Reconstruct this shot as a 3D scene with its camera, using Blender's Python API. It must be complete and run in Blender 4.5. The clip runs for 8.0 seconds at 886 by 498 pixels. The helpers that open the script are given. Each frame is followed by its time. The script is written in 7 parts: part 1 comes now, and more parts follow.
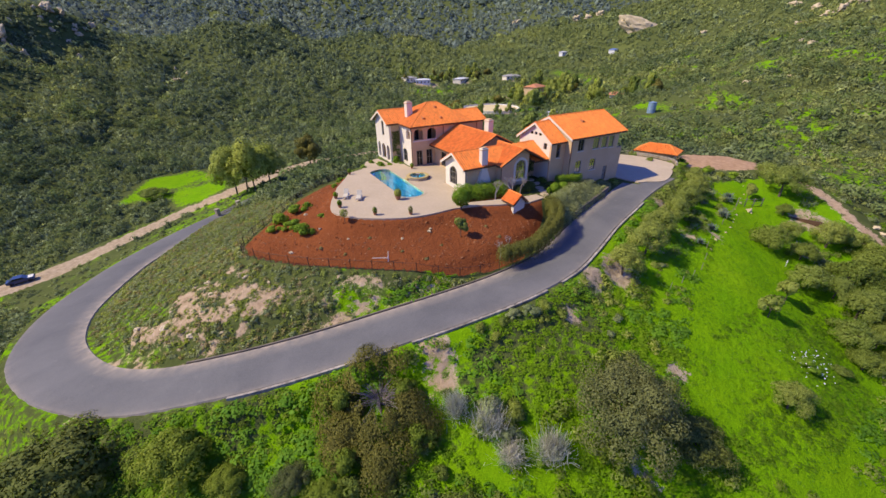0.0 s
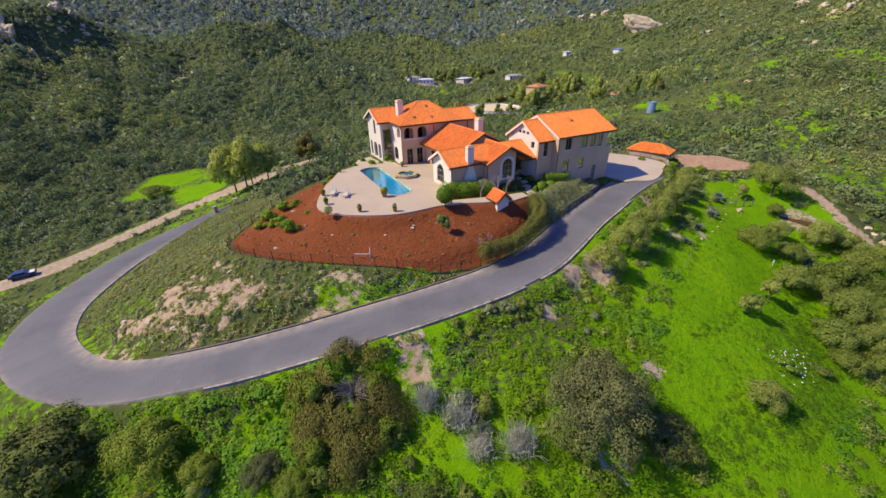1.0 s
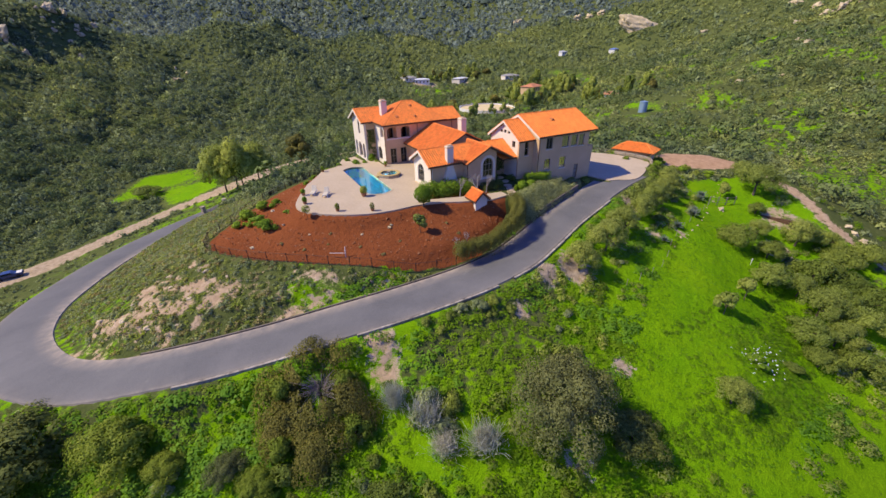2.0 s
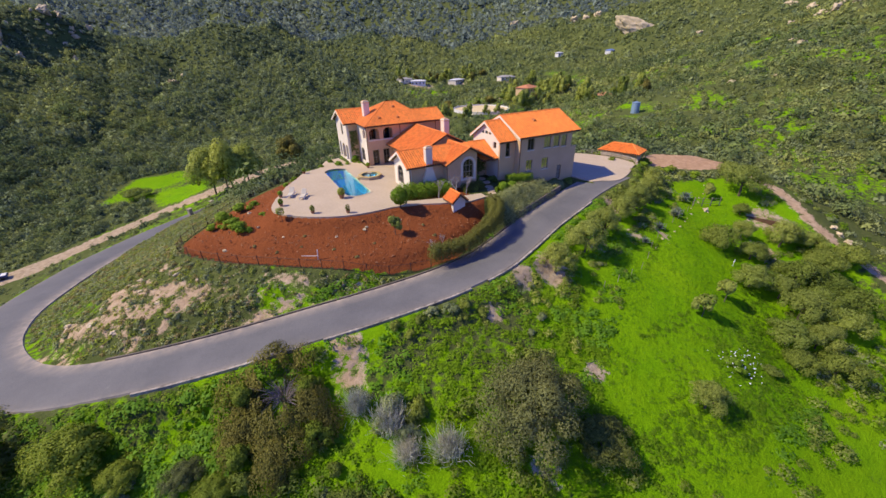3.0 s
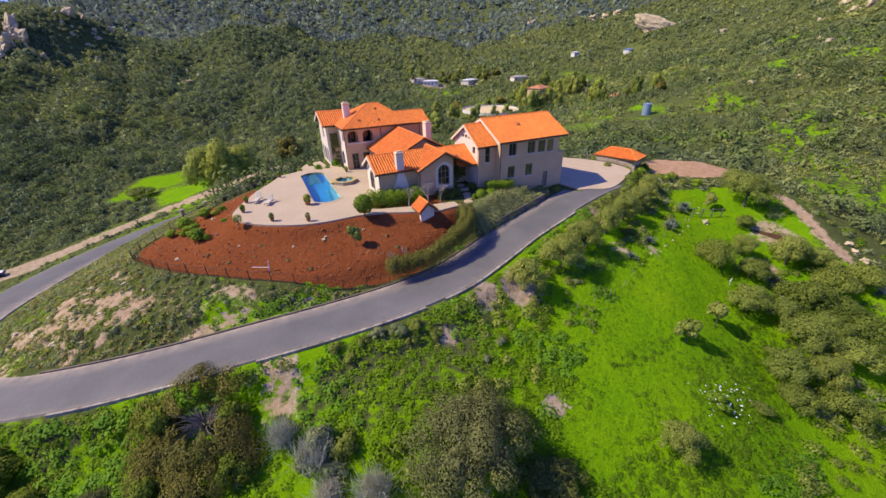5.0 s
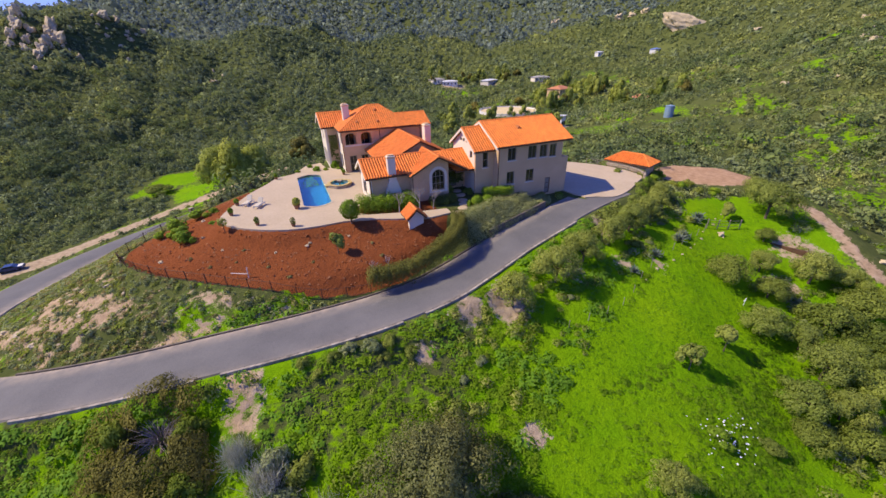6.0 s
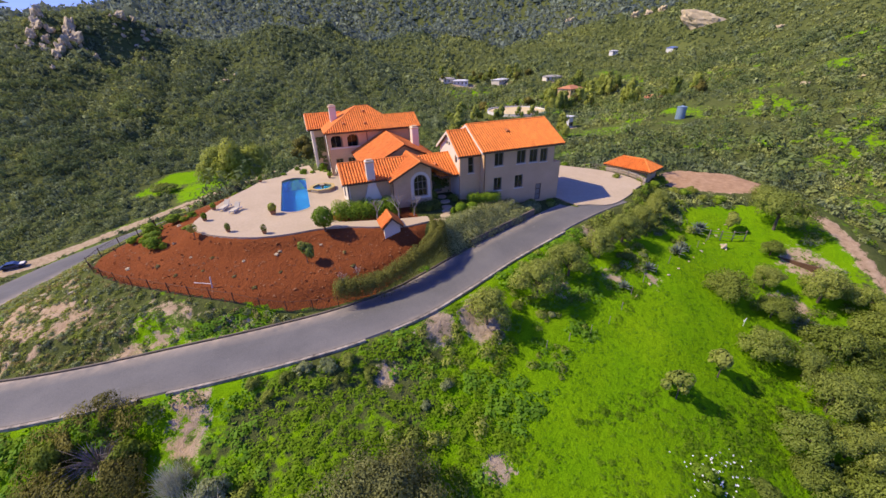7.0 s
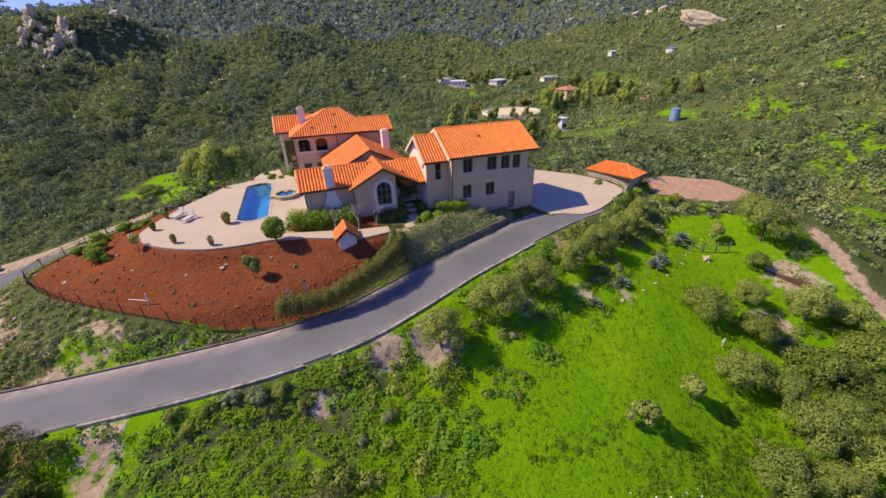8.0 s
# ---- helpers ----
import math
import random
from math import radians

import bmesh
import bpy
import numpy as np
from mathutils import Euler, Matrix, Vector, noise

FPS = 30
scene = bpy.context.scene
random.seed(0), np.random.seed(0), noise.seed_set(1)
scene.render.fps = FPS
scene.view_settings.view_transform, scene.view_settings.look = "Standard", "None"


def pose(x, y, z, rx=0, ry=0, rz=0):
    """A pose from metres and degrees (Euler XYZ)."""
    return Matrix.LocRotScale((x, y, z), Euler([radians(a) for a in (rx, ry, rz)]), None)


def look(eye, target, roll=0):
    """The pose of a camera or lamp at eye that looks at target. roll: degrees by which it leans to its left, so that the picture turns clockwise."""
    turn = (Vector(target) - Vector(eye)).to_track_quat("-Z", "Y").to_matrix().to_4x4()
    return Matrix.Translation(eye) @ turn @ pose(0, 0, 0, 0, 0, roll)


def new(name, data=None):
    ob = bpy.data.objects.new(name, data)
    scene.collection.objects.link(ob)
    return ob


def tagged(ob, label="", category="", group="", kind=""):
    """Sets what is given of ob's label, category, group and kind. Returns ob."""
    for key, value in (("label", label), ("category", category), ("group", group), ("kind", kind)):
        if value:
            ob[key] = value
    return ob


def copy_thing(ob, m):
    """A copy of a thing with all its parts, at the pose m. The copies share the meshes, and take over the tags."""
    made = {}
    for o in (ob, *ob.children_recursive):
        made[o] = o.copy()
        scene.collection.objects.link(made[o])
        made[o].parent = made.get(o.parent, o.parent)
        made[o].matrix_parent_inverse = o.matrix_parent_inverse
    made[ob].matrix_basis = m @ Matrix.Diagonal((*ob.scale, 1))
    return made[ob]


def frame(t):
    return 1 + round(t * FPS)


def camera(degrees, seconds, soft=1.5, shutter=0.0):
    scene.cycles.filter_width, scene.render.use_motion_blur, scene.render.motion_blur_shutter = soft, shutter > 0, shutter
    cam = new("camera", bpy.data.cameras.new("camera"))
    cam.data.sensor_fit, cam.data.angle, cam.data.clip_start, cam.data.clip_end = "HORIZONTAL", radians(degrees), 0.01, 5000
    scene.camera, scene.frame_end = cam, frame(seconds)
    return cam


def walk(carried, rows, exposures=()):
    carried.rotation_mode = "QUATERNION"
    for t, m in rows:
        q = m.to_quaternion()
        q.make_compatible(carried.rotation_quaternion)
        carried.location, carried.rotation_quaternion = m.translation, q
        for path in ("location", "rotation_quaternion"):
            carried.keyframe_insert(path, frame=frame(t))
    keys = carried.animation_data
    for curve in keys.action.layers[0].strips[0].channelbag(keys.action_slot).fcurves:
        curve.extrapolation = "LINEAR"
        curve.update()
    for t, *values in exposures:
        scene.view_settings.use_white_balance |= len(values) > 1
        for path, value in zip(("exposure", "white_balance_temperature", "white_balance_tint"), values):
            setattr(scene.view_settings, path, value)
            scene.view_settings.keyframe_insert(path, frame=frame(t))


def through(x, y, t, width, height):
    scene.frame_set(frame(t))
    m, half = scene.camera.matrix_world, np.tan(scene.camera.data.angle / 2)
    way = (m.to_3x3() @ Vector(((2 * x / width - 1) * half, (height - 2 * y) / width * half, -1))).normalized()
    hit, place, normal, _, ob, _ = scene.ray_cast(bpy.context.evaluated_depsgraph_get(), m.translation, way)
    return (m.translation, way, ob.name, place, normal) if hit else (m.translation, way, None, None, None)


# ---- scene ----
cam = camera(100.4, 8.0)
PATH = [
    (0, (-41.093, -36.981, 16.714), (-40.247, -35.436, 15.767), -1.2),
    (0.5, (-40.164, -37.812, 16.629), (-39.338, -36.256, 15.681), -1.2),
    (1, (-39.171, -38.669, 16.575), (-38.348, -37.112, 15.628), -1.2),
    (1.5, (-38.139, -39.399, 16.543), (-37.314, -37.844, 15.595), -1.2),
    (3, (-34.419, -40.827, 16.269), (-33.588, -39.27, 15.328), -1.4),
    (3.5, (-32.933, -41.006, 16.194), (-32.11, -39.444, 15.254), -1.4),
    (4, (-31.448, -41.004, 16.179), (-30.637, -39.436, 15.239), -1.5),
    (4.5, (-29.816, -40.896, 16.143), (-29.026, -39.318, 15.203), -1.5),
    (6, (-24.069, -40.1, 15.979), (-23.406, -38.461, 15.043), -1.7),
    (6.5, (-22.029, -39.709, 15.964), (-21.411, -38.054, 15.028), -1.7),
    (7, (-19.776, -39.243, 15.96), (-19.174, -37.582, 15.022), -1.8),
    (7.5, (-17.32, -38.696, 15.923), (-16.716, -37.036, 14.983), -1.8),
    (8, (-14.954, -38.148, 15.874), (-14.359, -36.485, 14.937), -1.7),
]
# the film camera's white balance drifts a little warmer on the way
walk(cam, [(t, look(eye, target, roll)) for t, eye, target, roll in PATH], [(0, -0.04, 6500, 13), (3, -0.04, 6520, 15), (4.5, -0.01, 6570, 16.5), (8, 0.03, 6650, 18)])

# ---- light: clear winter sun from the west, blue sky ----
SUN_WAY = Vector((-0.627, 0.275, 0.725)).normalized()
world = bpy.data.worlds.new("sky")
scene.world = world
world.use_nodes = True
sky = world.node_tree.nodes.new("ShaderNodeTexSky")
sky.sky_type, sky.sun_disc = "NISHITA", False
sky.sun_elevation, sky.sun_rotation = math.asin(SUN_WAY.z), math.atan2(SUN_WAY.x, SUN_WAY.y)
sky.air_density, sky.dust_density, sky.ozone_density = 1.3, 0.2, 9.0
back = world.node_tree.nodes["Background"]
back.inputs["Strength"].default_value = 0.125
deep = world.node_tree.nodes.new("ShaderNodeMix")
deep.data_type, deep.blend_type = "RGBA", "MULTIPLY"
deep.inputs[0].default_value, deep.inputs[7].default_value = 1.0, (0.7, 0.72, 1.45, 1)
world.node_tree.links.new(sky.outputs["Color"], deep.inputs[6])
world.node_tree.links.new(deep.outputs[2], back.inputs["Color"])
sun = new("sun", bpy.data.lights.new("sun", "SUN"))
sun.data.energy, sun.data.angle, sun.data.color = 5.25, radians(0.53), (1.0, 0.885, 0.6)
sun.matrix_basis = look(SUN_WAY * 100, (0, 0, 0))

# ---- materials ----
def nodes_of(name):
    m = bpy.data.materials.new(name)
    m.use_nodes = True
    t = m.node_tree
    return m, t, t.nodes["Principled BSDF"]


def node(t, kind, **values):
    n = t.nodes.new(kind)
    for key, value in values.items():
        if key in n.inputs:
            n.inputs[key].default_value = value
    return n


def noise_at(t, coord, scale, detail=4.0, rough=0.6):
    n = node(t, "ShaderNodeTexNoise", Scale=scale, Detail=detail, Roughness=rough)
    t.links.new(coord, n.inputs["Vector"])
    return n.outputs["Fac"]


def ramp(t, fac, stops):
    r = t.nodes.new("ShaderNodeValToRGB")
    e = r.color_ramp.elements
    while len(e) < len(stops):
        e.new(0.5)
    for k, (at, c) in zip(e, stops):
        k.position, k.color = at, (*c, 1) if len(c) == 3 else c
    t.links.new(fac, r.inputs["Fac"])
    return r.outputs["Color"]


def blend(t, fac, a, b, how="MIX"):
    m = t.nodes.new("ShaderNodeMix")
    m.data_type, m.blend_type = "RGBA", how
    for sock, v in ((m.inputs[0], fac), (m.inputs[6], a), (m.inputs[7], b)):
        if isinstance(v, (int, float)):
            sock.default_value = v
        elif isinstance(v, tuple):
            sock.default_value = (*v, 1) if len(v) == 3 else v
        else:
            t.links.new(v, sock)
    return m.outputs[2]


def math_node(t, op, a, b=0.5, c=None):
    m = t.nodes.new("ShaderNodeMath")
    m.operation = op
    m.use_clamp = op in ("MULTIPLY_ADD",)
    for sock, v in zip(m.inputs, (a, b, c)):
        if v is None:
            continue
        if isinstance(v, (int, float)):
            sock.default_value = v
        else:
            t.links.new(v, sock)
    return m.outputs[0]


def bumped(t, bsdf, height, strength, distance):
    b = node(t, "ShaderNodeBump", Strength=strength, Distance=distance)
    t.links.new(height, b.inputs["Height"])
    t.links.new(b.outputs["Normal"], bsdf.inputs["Normal"])


def place_of(t):
    return t.nodes.new("ShaderNodeNewGeometry").outputs["Position"]


def surface(name, dark, light, grain=20.0, stain=0.6, rough=0.8, bump=0.3, depth=0.01, tint=None, random_by=None, metallic=0.0, spread=0.5):
    """A plain weathered surface: two colours mixed by grain and stains, with fine relief. random_by: 'object' or 'island' brightness steps."""
    m, t, b = nodes_of(name)
    p = place_of(t)
    fine, wide = noise_at(t, p, grain), noise_at(t, p, stain, 3.0)
    mixed = math_node(t, "ADD", math_node(t, "MULTIPLY", fine, 0.5), math_node(t, "MULTIPLY", wide, 0.5))
    c = ramp(t, mixed, [(0.5 - spread * 0.45, dark), (0.5 + spread * 0.45, light)])
    if random_by:
        r = t.nodes.new("ShaderNodeObjectInfo").outputs["Random"] if random_by == "object" else t.nodes.new("ShaderNodeNewGeometry").outputs["Random Per Island"]
        c = blend(t, 1.0, c, ramp(t, r, [(0.0, (0.86, 0.84, 0.82)), (1.0, (1.1, 1.12, 1.1))]), "MULTIPLY")
    if tint:
        c = blend(t, math_node(t, "GREATER_THAN", wide, 0.6), c, tint)
    t.links.new(c, b.inputs["Base Color"])
    b.inputs["Roughness"].default_value, b.inputs["Metallic"].default_value = rough, metallic
    if bump:
        bumped(t, b, fine, bump, depth)
    return m


# villa walls: tan where shaded, pale where sunlit, so light is in the colour
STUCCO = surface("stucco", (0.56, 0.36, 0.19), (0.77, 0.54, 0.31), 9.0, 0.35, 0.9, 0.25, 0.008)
STUCCO_PALE_AND_LIT = surface("stucco_pale_and_lit", (0.68, 0.59, 0.47), (0.82, 0.74, 0.62), 9.0, 0.4, 0.9, 0.25, 0.008)
TILE = surface("clay_tile", (0.78, 0.2, 0.03), (0.88, 0.27, 0.045), 7.0, 0.5, 0.75, 0.15, 0.01, random_by="island")
TILE_EDGE = surface("clay_edge", (0.36, 0.1, 0.035), (0.62, 0.2, 0.07), 8.0, 0.6, 0.8, 0.15, 0.01)
WOOD = surface("dark_wood", (0.07, 0.035, 0.018), (0.16, 0.085, 0.045), 30.0, 1.2, 0.7)
FRAME = surface("window_frame", (0.2, 0.17, 0.13), (0.32, 0.28, 0.22), 25.0, 1.0, 0.6, 0.1)
CONCRETE = surface("terrace_concrete", (0.42, 0.325, 0.215), (0.57, 0.455, 0.315), 3.5, 0.25, 0.85, 0.1, 0.004)
KERB_DARK = surface("kerb_dark", (0.07, 0.06, 0.05), (0.22, 0.18, 0.14), 3.0, 0.4, 0.95, 0.4, 0.01)
KERB = surface("kerb_concrete", (0.1, 0.085, 0.07), (0.55, 0.48, 0.4), 2.2, 0.35, 0.9, 0.4, 0.01, spread=0.35)


def glass(name, colour):
    m, t, b = nodes_of(name)
    b.inputs["Base Color"].default_value = (*colour, 1)
    b.inputs["Roughness"].default_value, b.inputs["IOR"].default_value = 0.04, 1.45
    b.inputs["Transmission Weight"].default_value = 0.55
    return m


GLASS = glass("window_glass", (0.035, 0.04, 0.045))


def water_material():
    m, t, b = nodes_of("pool_water")
    p = place_of(t)
    b.inputs["Base Color"].default_value = (0.35, 0.8, 0.95, 1)
    b.inputs["Roughness"].default_value, b.inputs["IOR"].default_value = 0.02, 1.33
    b.inputs["Transmission Weight"].default_value = 1.0
    bumped(t, b, noise_at(t, p, 1.6, 3.0), 0.12, 0.05)
    return m


WATER = water_material()
POOL_SHELL = surface("pool_plaster", (0.01, 0.12, 0.25), (0.025, 0.21, 0.38), 6.0, 0.5, 0.5, 0.1)


def asphalt_material():
    m, t, b = nodes_of("asphalt")
    p = place_of(t)
    fine, wide, streak = noise_at(t, p, 14.0, 6.0), noise_at(t, p, 0.22, 4.0), noise_at(t, p, 1.1, 5.0)
    c = ramp(t, wide, [(0.3, (0.103, 0.102, 0.106)), (0.7, (0.172, 0.166, 0.165))])
    c = blend(t, math_node(t, "MULTIPLY", math_node(t, "GREATER_THAN", streak, 0.68), 0.35), c, (0.26, 0.25, 0.235))
    c = blend(t, 0.35, c, ramp(t, fine, [(0.3, (0.05, 0.05, 0.052)), (0.7, (0.2, 0.2, 0.2))]))
    edge = t.nodes.new("ShaderNodeAttribute")
    edge.attribute_name = "verge"
    sandy = math_node(t, "MULTIPLY", edge.outputs["Fac"], math_node(t, "MULTIPLY_ADD", streak, 2.2, -0.45))
    c = blend(t, sandy, c, (0.42, 0.34, 0.26))
    t.links.new(c, b.inputs["Base Color"])
    b.inputs["Roughness"].default_value = 0.85
    bumped(t, b, fine, 0.35, 0.01)
    return m


ASPHALT = asphalt_material()


def ground_material():
    """Soil, grass, bark mulch and bare dirt, told apart by the plan's cover weights."""
    m, t, b = nodes_of("ground")
    p = place_of(t)
    cover = t.nodes.new("ShaderNodeAttribute")
    cover.attribute_name = "cover"
    split = t.nodes.new("ShaderNodeSeparateColor")
    t.links.new(cover.outputs["Color"], split.inputs["Color"])
    fine, mid, wide, far = noise_at(t, p, 9.0, 6.0, 0.7), noise_at(t, p, 1.3, 5.0), noise_at(t, p, 0.17, 4.0), noise_at(t, p, 0.03, 5.0)
    scrub = ramp(t, mid, [(0.25, (0.06, 0.068, 0.025)), (0.55, (0.115, 0.12, 0.045)), (0.8, (0.26, 0.21, 0.11))])
    scrub = blend(t, 0.5, scrub, ramp(t, far, [(0.3, (0.05, 0.085, 0.02)), (0.7, (0.13, 0.17, 0.04))]))
    grass = ramp(t, mid, [(0.25, (0.13, 0.26, 0.003)), (0.55, (0.195, 0.39, 0.004)), (0.85, (0.32, 0.47, 0.008))])
    grass = blend(t, 0.45, grass, ramp(t, wide, [(0.32, (0.066, 0.27, 0.004)), (0.68, (0.26, 0.43, 0.006))]))
    grass = blend(t, 0.42, grass, ramp(t, fine, [(0.3, (0.06, 0.14, 0.002)), (0.7, (0.25, 0.48, 0.004))]))
    mulch = ramp(t, fine, [(0.25, (0.08, 0.024, 0.01)), (0.55, (0.25, 0.075, 0.026)), (0.85, (0.42, 0.15, 0.055))])
    mulch = blend(t, 0.4, mulch, ramp(t, wide, [(0.3, (0.17, 0.05, 0.018)), (0.7, (0.33, 0.105, 0.036))]))
    dirt = ramp(t, mid, [(0.25, (0.3, 0.21, 0.12)), (0.55, (0.52, 0.4, 0.26)), (0.8, (0.7, 0.58, 0.42))])
    dirt = blend(t, 0.3, dirt, ramp(t, fine, [(0.3, (0.15, 0.1, 0.06)), (0.7, (0.6, 0.48, 0.36))]))

    ochre = t.nodes.new("ShaderNodeAttribute")
    ochre.attribute_name = "ochre"
    dirt = blend(t, math_node(t, "MULTIPLY", ochre.outputs["Fac"], 0.7), dirt, ramp(t, mid, [(0.25, (0.36, 0.19, 0.1)), (0.75, (0.56, 0.34, 0.2))]))

    def mask(w, n, amount):
        s = math_node(t, "ADD", w, math_node(t, "MULTIPLY", math_node(t, "SUBTRACT", n, 0.5), amount))
        k = t.nodes.new("ShaderNodeMapRange")
        k.interpolation_type = "SMOOTHSTEP"
        k.inputs["From Min"].default_value, k.inputs["From Max"].default_value = 0.42, 0.58
        t.links.new(s, k.inputs["Value"])
        return k.outputs["Result"]

    c = blend(t, mask(split.outputs["Green"], mid, 0.9), scrub, grass)
    c = blend(t, mask(split.outputs["Blue"], math_node(t, "ADD", math_node(t, "MULTIPLY", mid, 0.6), math_node(t, "MULTIPLY", fine, 0.4)), 2.0), c, dirt)
    c = blend(t, mask(split.outputs["Red"], mid, 0.2), c, mulch)
    t.links.new(c, b.inputs["Base Color"])
    b.inputs["Roughness"].default_value = 0.95
    b.inputs["Specular IOR Level"].default_value = 0.03
    bumped(t, b, math_node(t, "ADD", fine, math_node(t, "MULTIPLY", mid, 2.0)), 0.9, 0.12)
    return m


GROUND = ground_material()


def foliage(name, dark, mid, light, through=0.35):
    """Leaves: colour steps by leaf, by plant and over the slope, with some light coming through them."""
    m, t, b = nodes_of(name)
    g = t.nodes.new("ShaderNodeNewGeometry")
    c = ramp(t, g.outputs["Random Per Island"], [(0.0, dark), (0.5, mid), (1.0, light)])
    o = t.nodes.new("ShaderNodeObjectInfo")
    c = blend(t, 1.0, c, ramp(t, o.outputs["Random"], [(0.0, (0.82, 0.86, 0.82)), (1.0, (1.2, 1.14, 1.06))]), "MULTIPLY")
    wide = noise_at(t, g.outputs["Position"], 0.045, 5.0, 0.65)
    c = blend(t, 1.0, c, ramp(t, wide, [(0.28, (0.62, 0.7, 0.66)), (0.5, (1.0, 1.0, 1.0)), (0.72, (1.45, 1.3, 1.1))]), "MULTIPLY")
    t.links.new(c, b.inputs["Base Color"])
    b.inputs["Roughness"].default_value = 0.65
    b.inputs["Specular IOR Level"].default_value = 0.1
    thin = t.nodes.new("ShaderNodeBsdfTranslucent")
    t.links.new(c, thin.inputs["Color"])
    mix = node(t, "ShaderNodeMixShader", Fac=through * 0.62)
    t.links.new(b.outputs[0], mix.inputs[1])
    t.links.new(thin.outputs[0], mix.inputs[2])
    t.links.new(mix.outputs[0], t.nodes["Material Output"].inputs["Surface"])
    return m


LEAF_OLIVE = foliage("olive_leaves", (0.2, 0.25, 0.055), (0.29, 0.345, 0.075), (0.4, 0.45, 0.11), 0.5)
LEAF_OAK = foliage("oak_leaves", (0.12, 0.15, 0.035), (0.17, 0.2, 0.048), (0.23, 0.26, 0.07), 0.5)
LEAF_BRIGHT = foliage("bright_leaves", (0.12, 0.22, 0.016), (0.19, 0.32, 0.026), (0.29, 0.42, 0.045), 0.45)
LEAF_SAGE = foliage("sage_leaves", (0.18, 0.225, 0.1), (0.25, 0.3, 0.135), (0.34, 0.385, 0.19), 0.42)
DRY_TWIGS = foliage("dry_twigs", (0.36, 0.37, 0.29), (0.52, 0.52, 0.43), (0.7, 0.68, 0.58), 0.35)
LEAF_BROWN = foliage("browned_leaves", (0.1, 0.1, 0.028), (0.17, 0.16, 0.038), (0.27, 0.25, 0.06), 0.42)
LEAF_SCRUB = foliage("chaparral_leaves", (0.15, 0.2, 0.038), (0.22, 0.28, 0.05), (0.31, 0.37, 0.08), 0.5)
TWIG = surface("grey_twig", (0.25, 0.22, 0.2), (0.46, 0.42, 0.39), 18.0, 1.0, 0.9)
DEAD_WOOD = surface("dead_wood", (0.16, 0.13, 0.11), (0.34, 0.29, 0.26), 18.0, 1.0, 0.9)
BARK = surface("bark", (0.06, 0.045, 0.032), (0.16, 0.125, 0.09), 22.0, 1.5, 0.95, 0.5, 0.02)
ROCK = surface("granite", (0.36, 0.28, 0.16), (0.78, 0.64, 0.42), 1.2, 0.25, 0.9, 0.8, 0.12)


def canopy(name, dark, mid, light):
    """Bush canopy seen from afar: colour by leaf mass and by slope, rough relief."""
    m, t, b = nodes_of(name)
    g = t.nodes.new("ShaderNodeNewGeometry")
    p = g.outputs["Position"]
    fine, lump, wide, vast = noise_at(t, p, 1.5, 6.0, 0.8), noise_at(t, p, 0.45, 3.0), noise_at(t, p, 0.05, 5.0, 0.65), noise_at(t, p, 0.012, 4.0)
    c = ramp(t, fine, [(0.3, dark), (0.52, mid), (0.72, light)])
    c = blend(t, 1.0, c, ramp(t, g.outputs["Random Per Island"], [(0.0, (0.82, 0.84, 0.82)), (1.0, (1.18, 1.15, 1.1))]), "MULTIPLY")
    c = blend(t, 1.0, c, ramp(t, wide, [(0.3, (0.72, 0.78, 0.74)), (0.5, (1, 1, 1)), (0.7, (1.35, 1.22, 1.05))]), "MULTIPLY")
    c = blend(t, 1.0, c, ramp(t, vast, [(0.35, (0.75, 0.82, 0.85)), (0.65, (1.25, 1.18, 1.05))]), "MULTIPLY")
    t.links.new(c, b.inputs["Base Color"])
    b.inputs["Roughness"].default_value = 0.8
    b.inputs["Specular IOR Level"].default_value = 0.03
    bumped(t, b, math_node(t, "ADD", fine, lump), 1.0, 0.8)
    return m


def hill_foliage(name, dark, mid, light):
    """Leaf masses of hill scrub: colour steps by spray, by bush, by stand and by slope."""
    m, t, b = nodes_of(name)
    g = t.nodes.new("ShaderNodeNewGeometry")
    p = g.outputs["Position"]
    bush, stand, slope = noise_at(t, p, 0.22, 3.0), noise_at(t, p, 0.05, 5.0, 0.65), noise_at(t, p, 0.011, 4.0)
    c = ramp(t, bush, [(0.32, dark), (0.5, mid), (0.68, light)])
    c = blend(t, 1.0, c, ramp(t, g.outputs["Random Per Island"], [(0.0, (0.82, 0.84, 0.82)), (1.0, (1.18, 1.16, 1.12))]), "MULTIPLY")
    c = blend(t, 1.0, c, ramp(t, stand, [(0.3, (0.7, 0.74, 0.72)), (0.5, (1, 1, 1)), (0.64, (1.3, 1.28, 0.95)), (0.78, (1.45, 1.2, 1.0))]), "MULTIPLY")
    c = blend(t, 1.0, c, ramp(t, slope, [(0.35, (0.82, 0.86, 0.92)), (0.65, (1.2, 1.16, 1.0))]), "MULTIPLY")
    t.links.new(c, b.inputs["Base Color"])
    b.inputs["Roughness"].default_value = 0.75
    b.inputs["Specular IOR Level"].default_value = 0.05
    thin = t.nodes.new("ShaderNodeBsdfTranslucent")
    t.links.new(c, thin.inputs["Color"])
    mix = node(t, "ShaderNodeMixShader", Fac=0.22)
    t.links.new(b.outputs[0], mix.inputs[1])
    t.links.new(thin.outputs[0], mix.inputs[2])
    t.links.new(mix.outputs[0], t.nodes["Material Output"].inputs["Surface"])
    return m


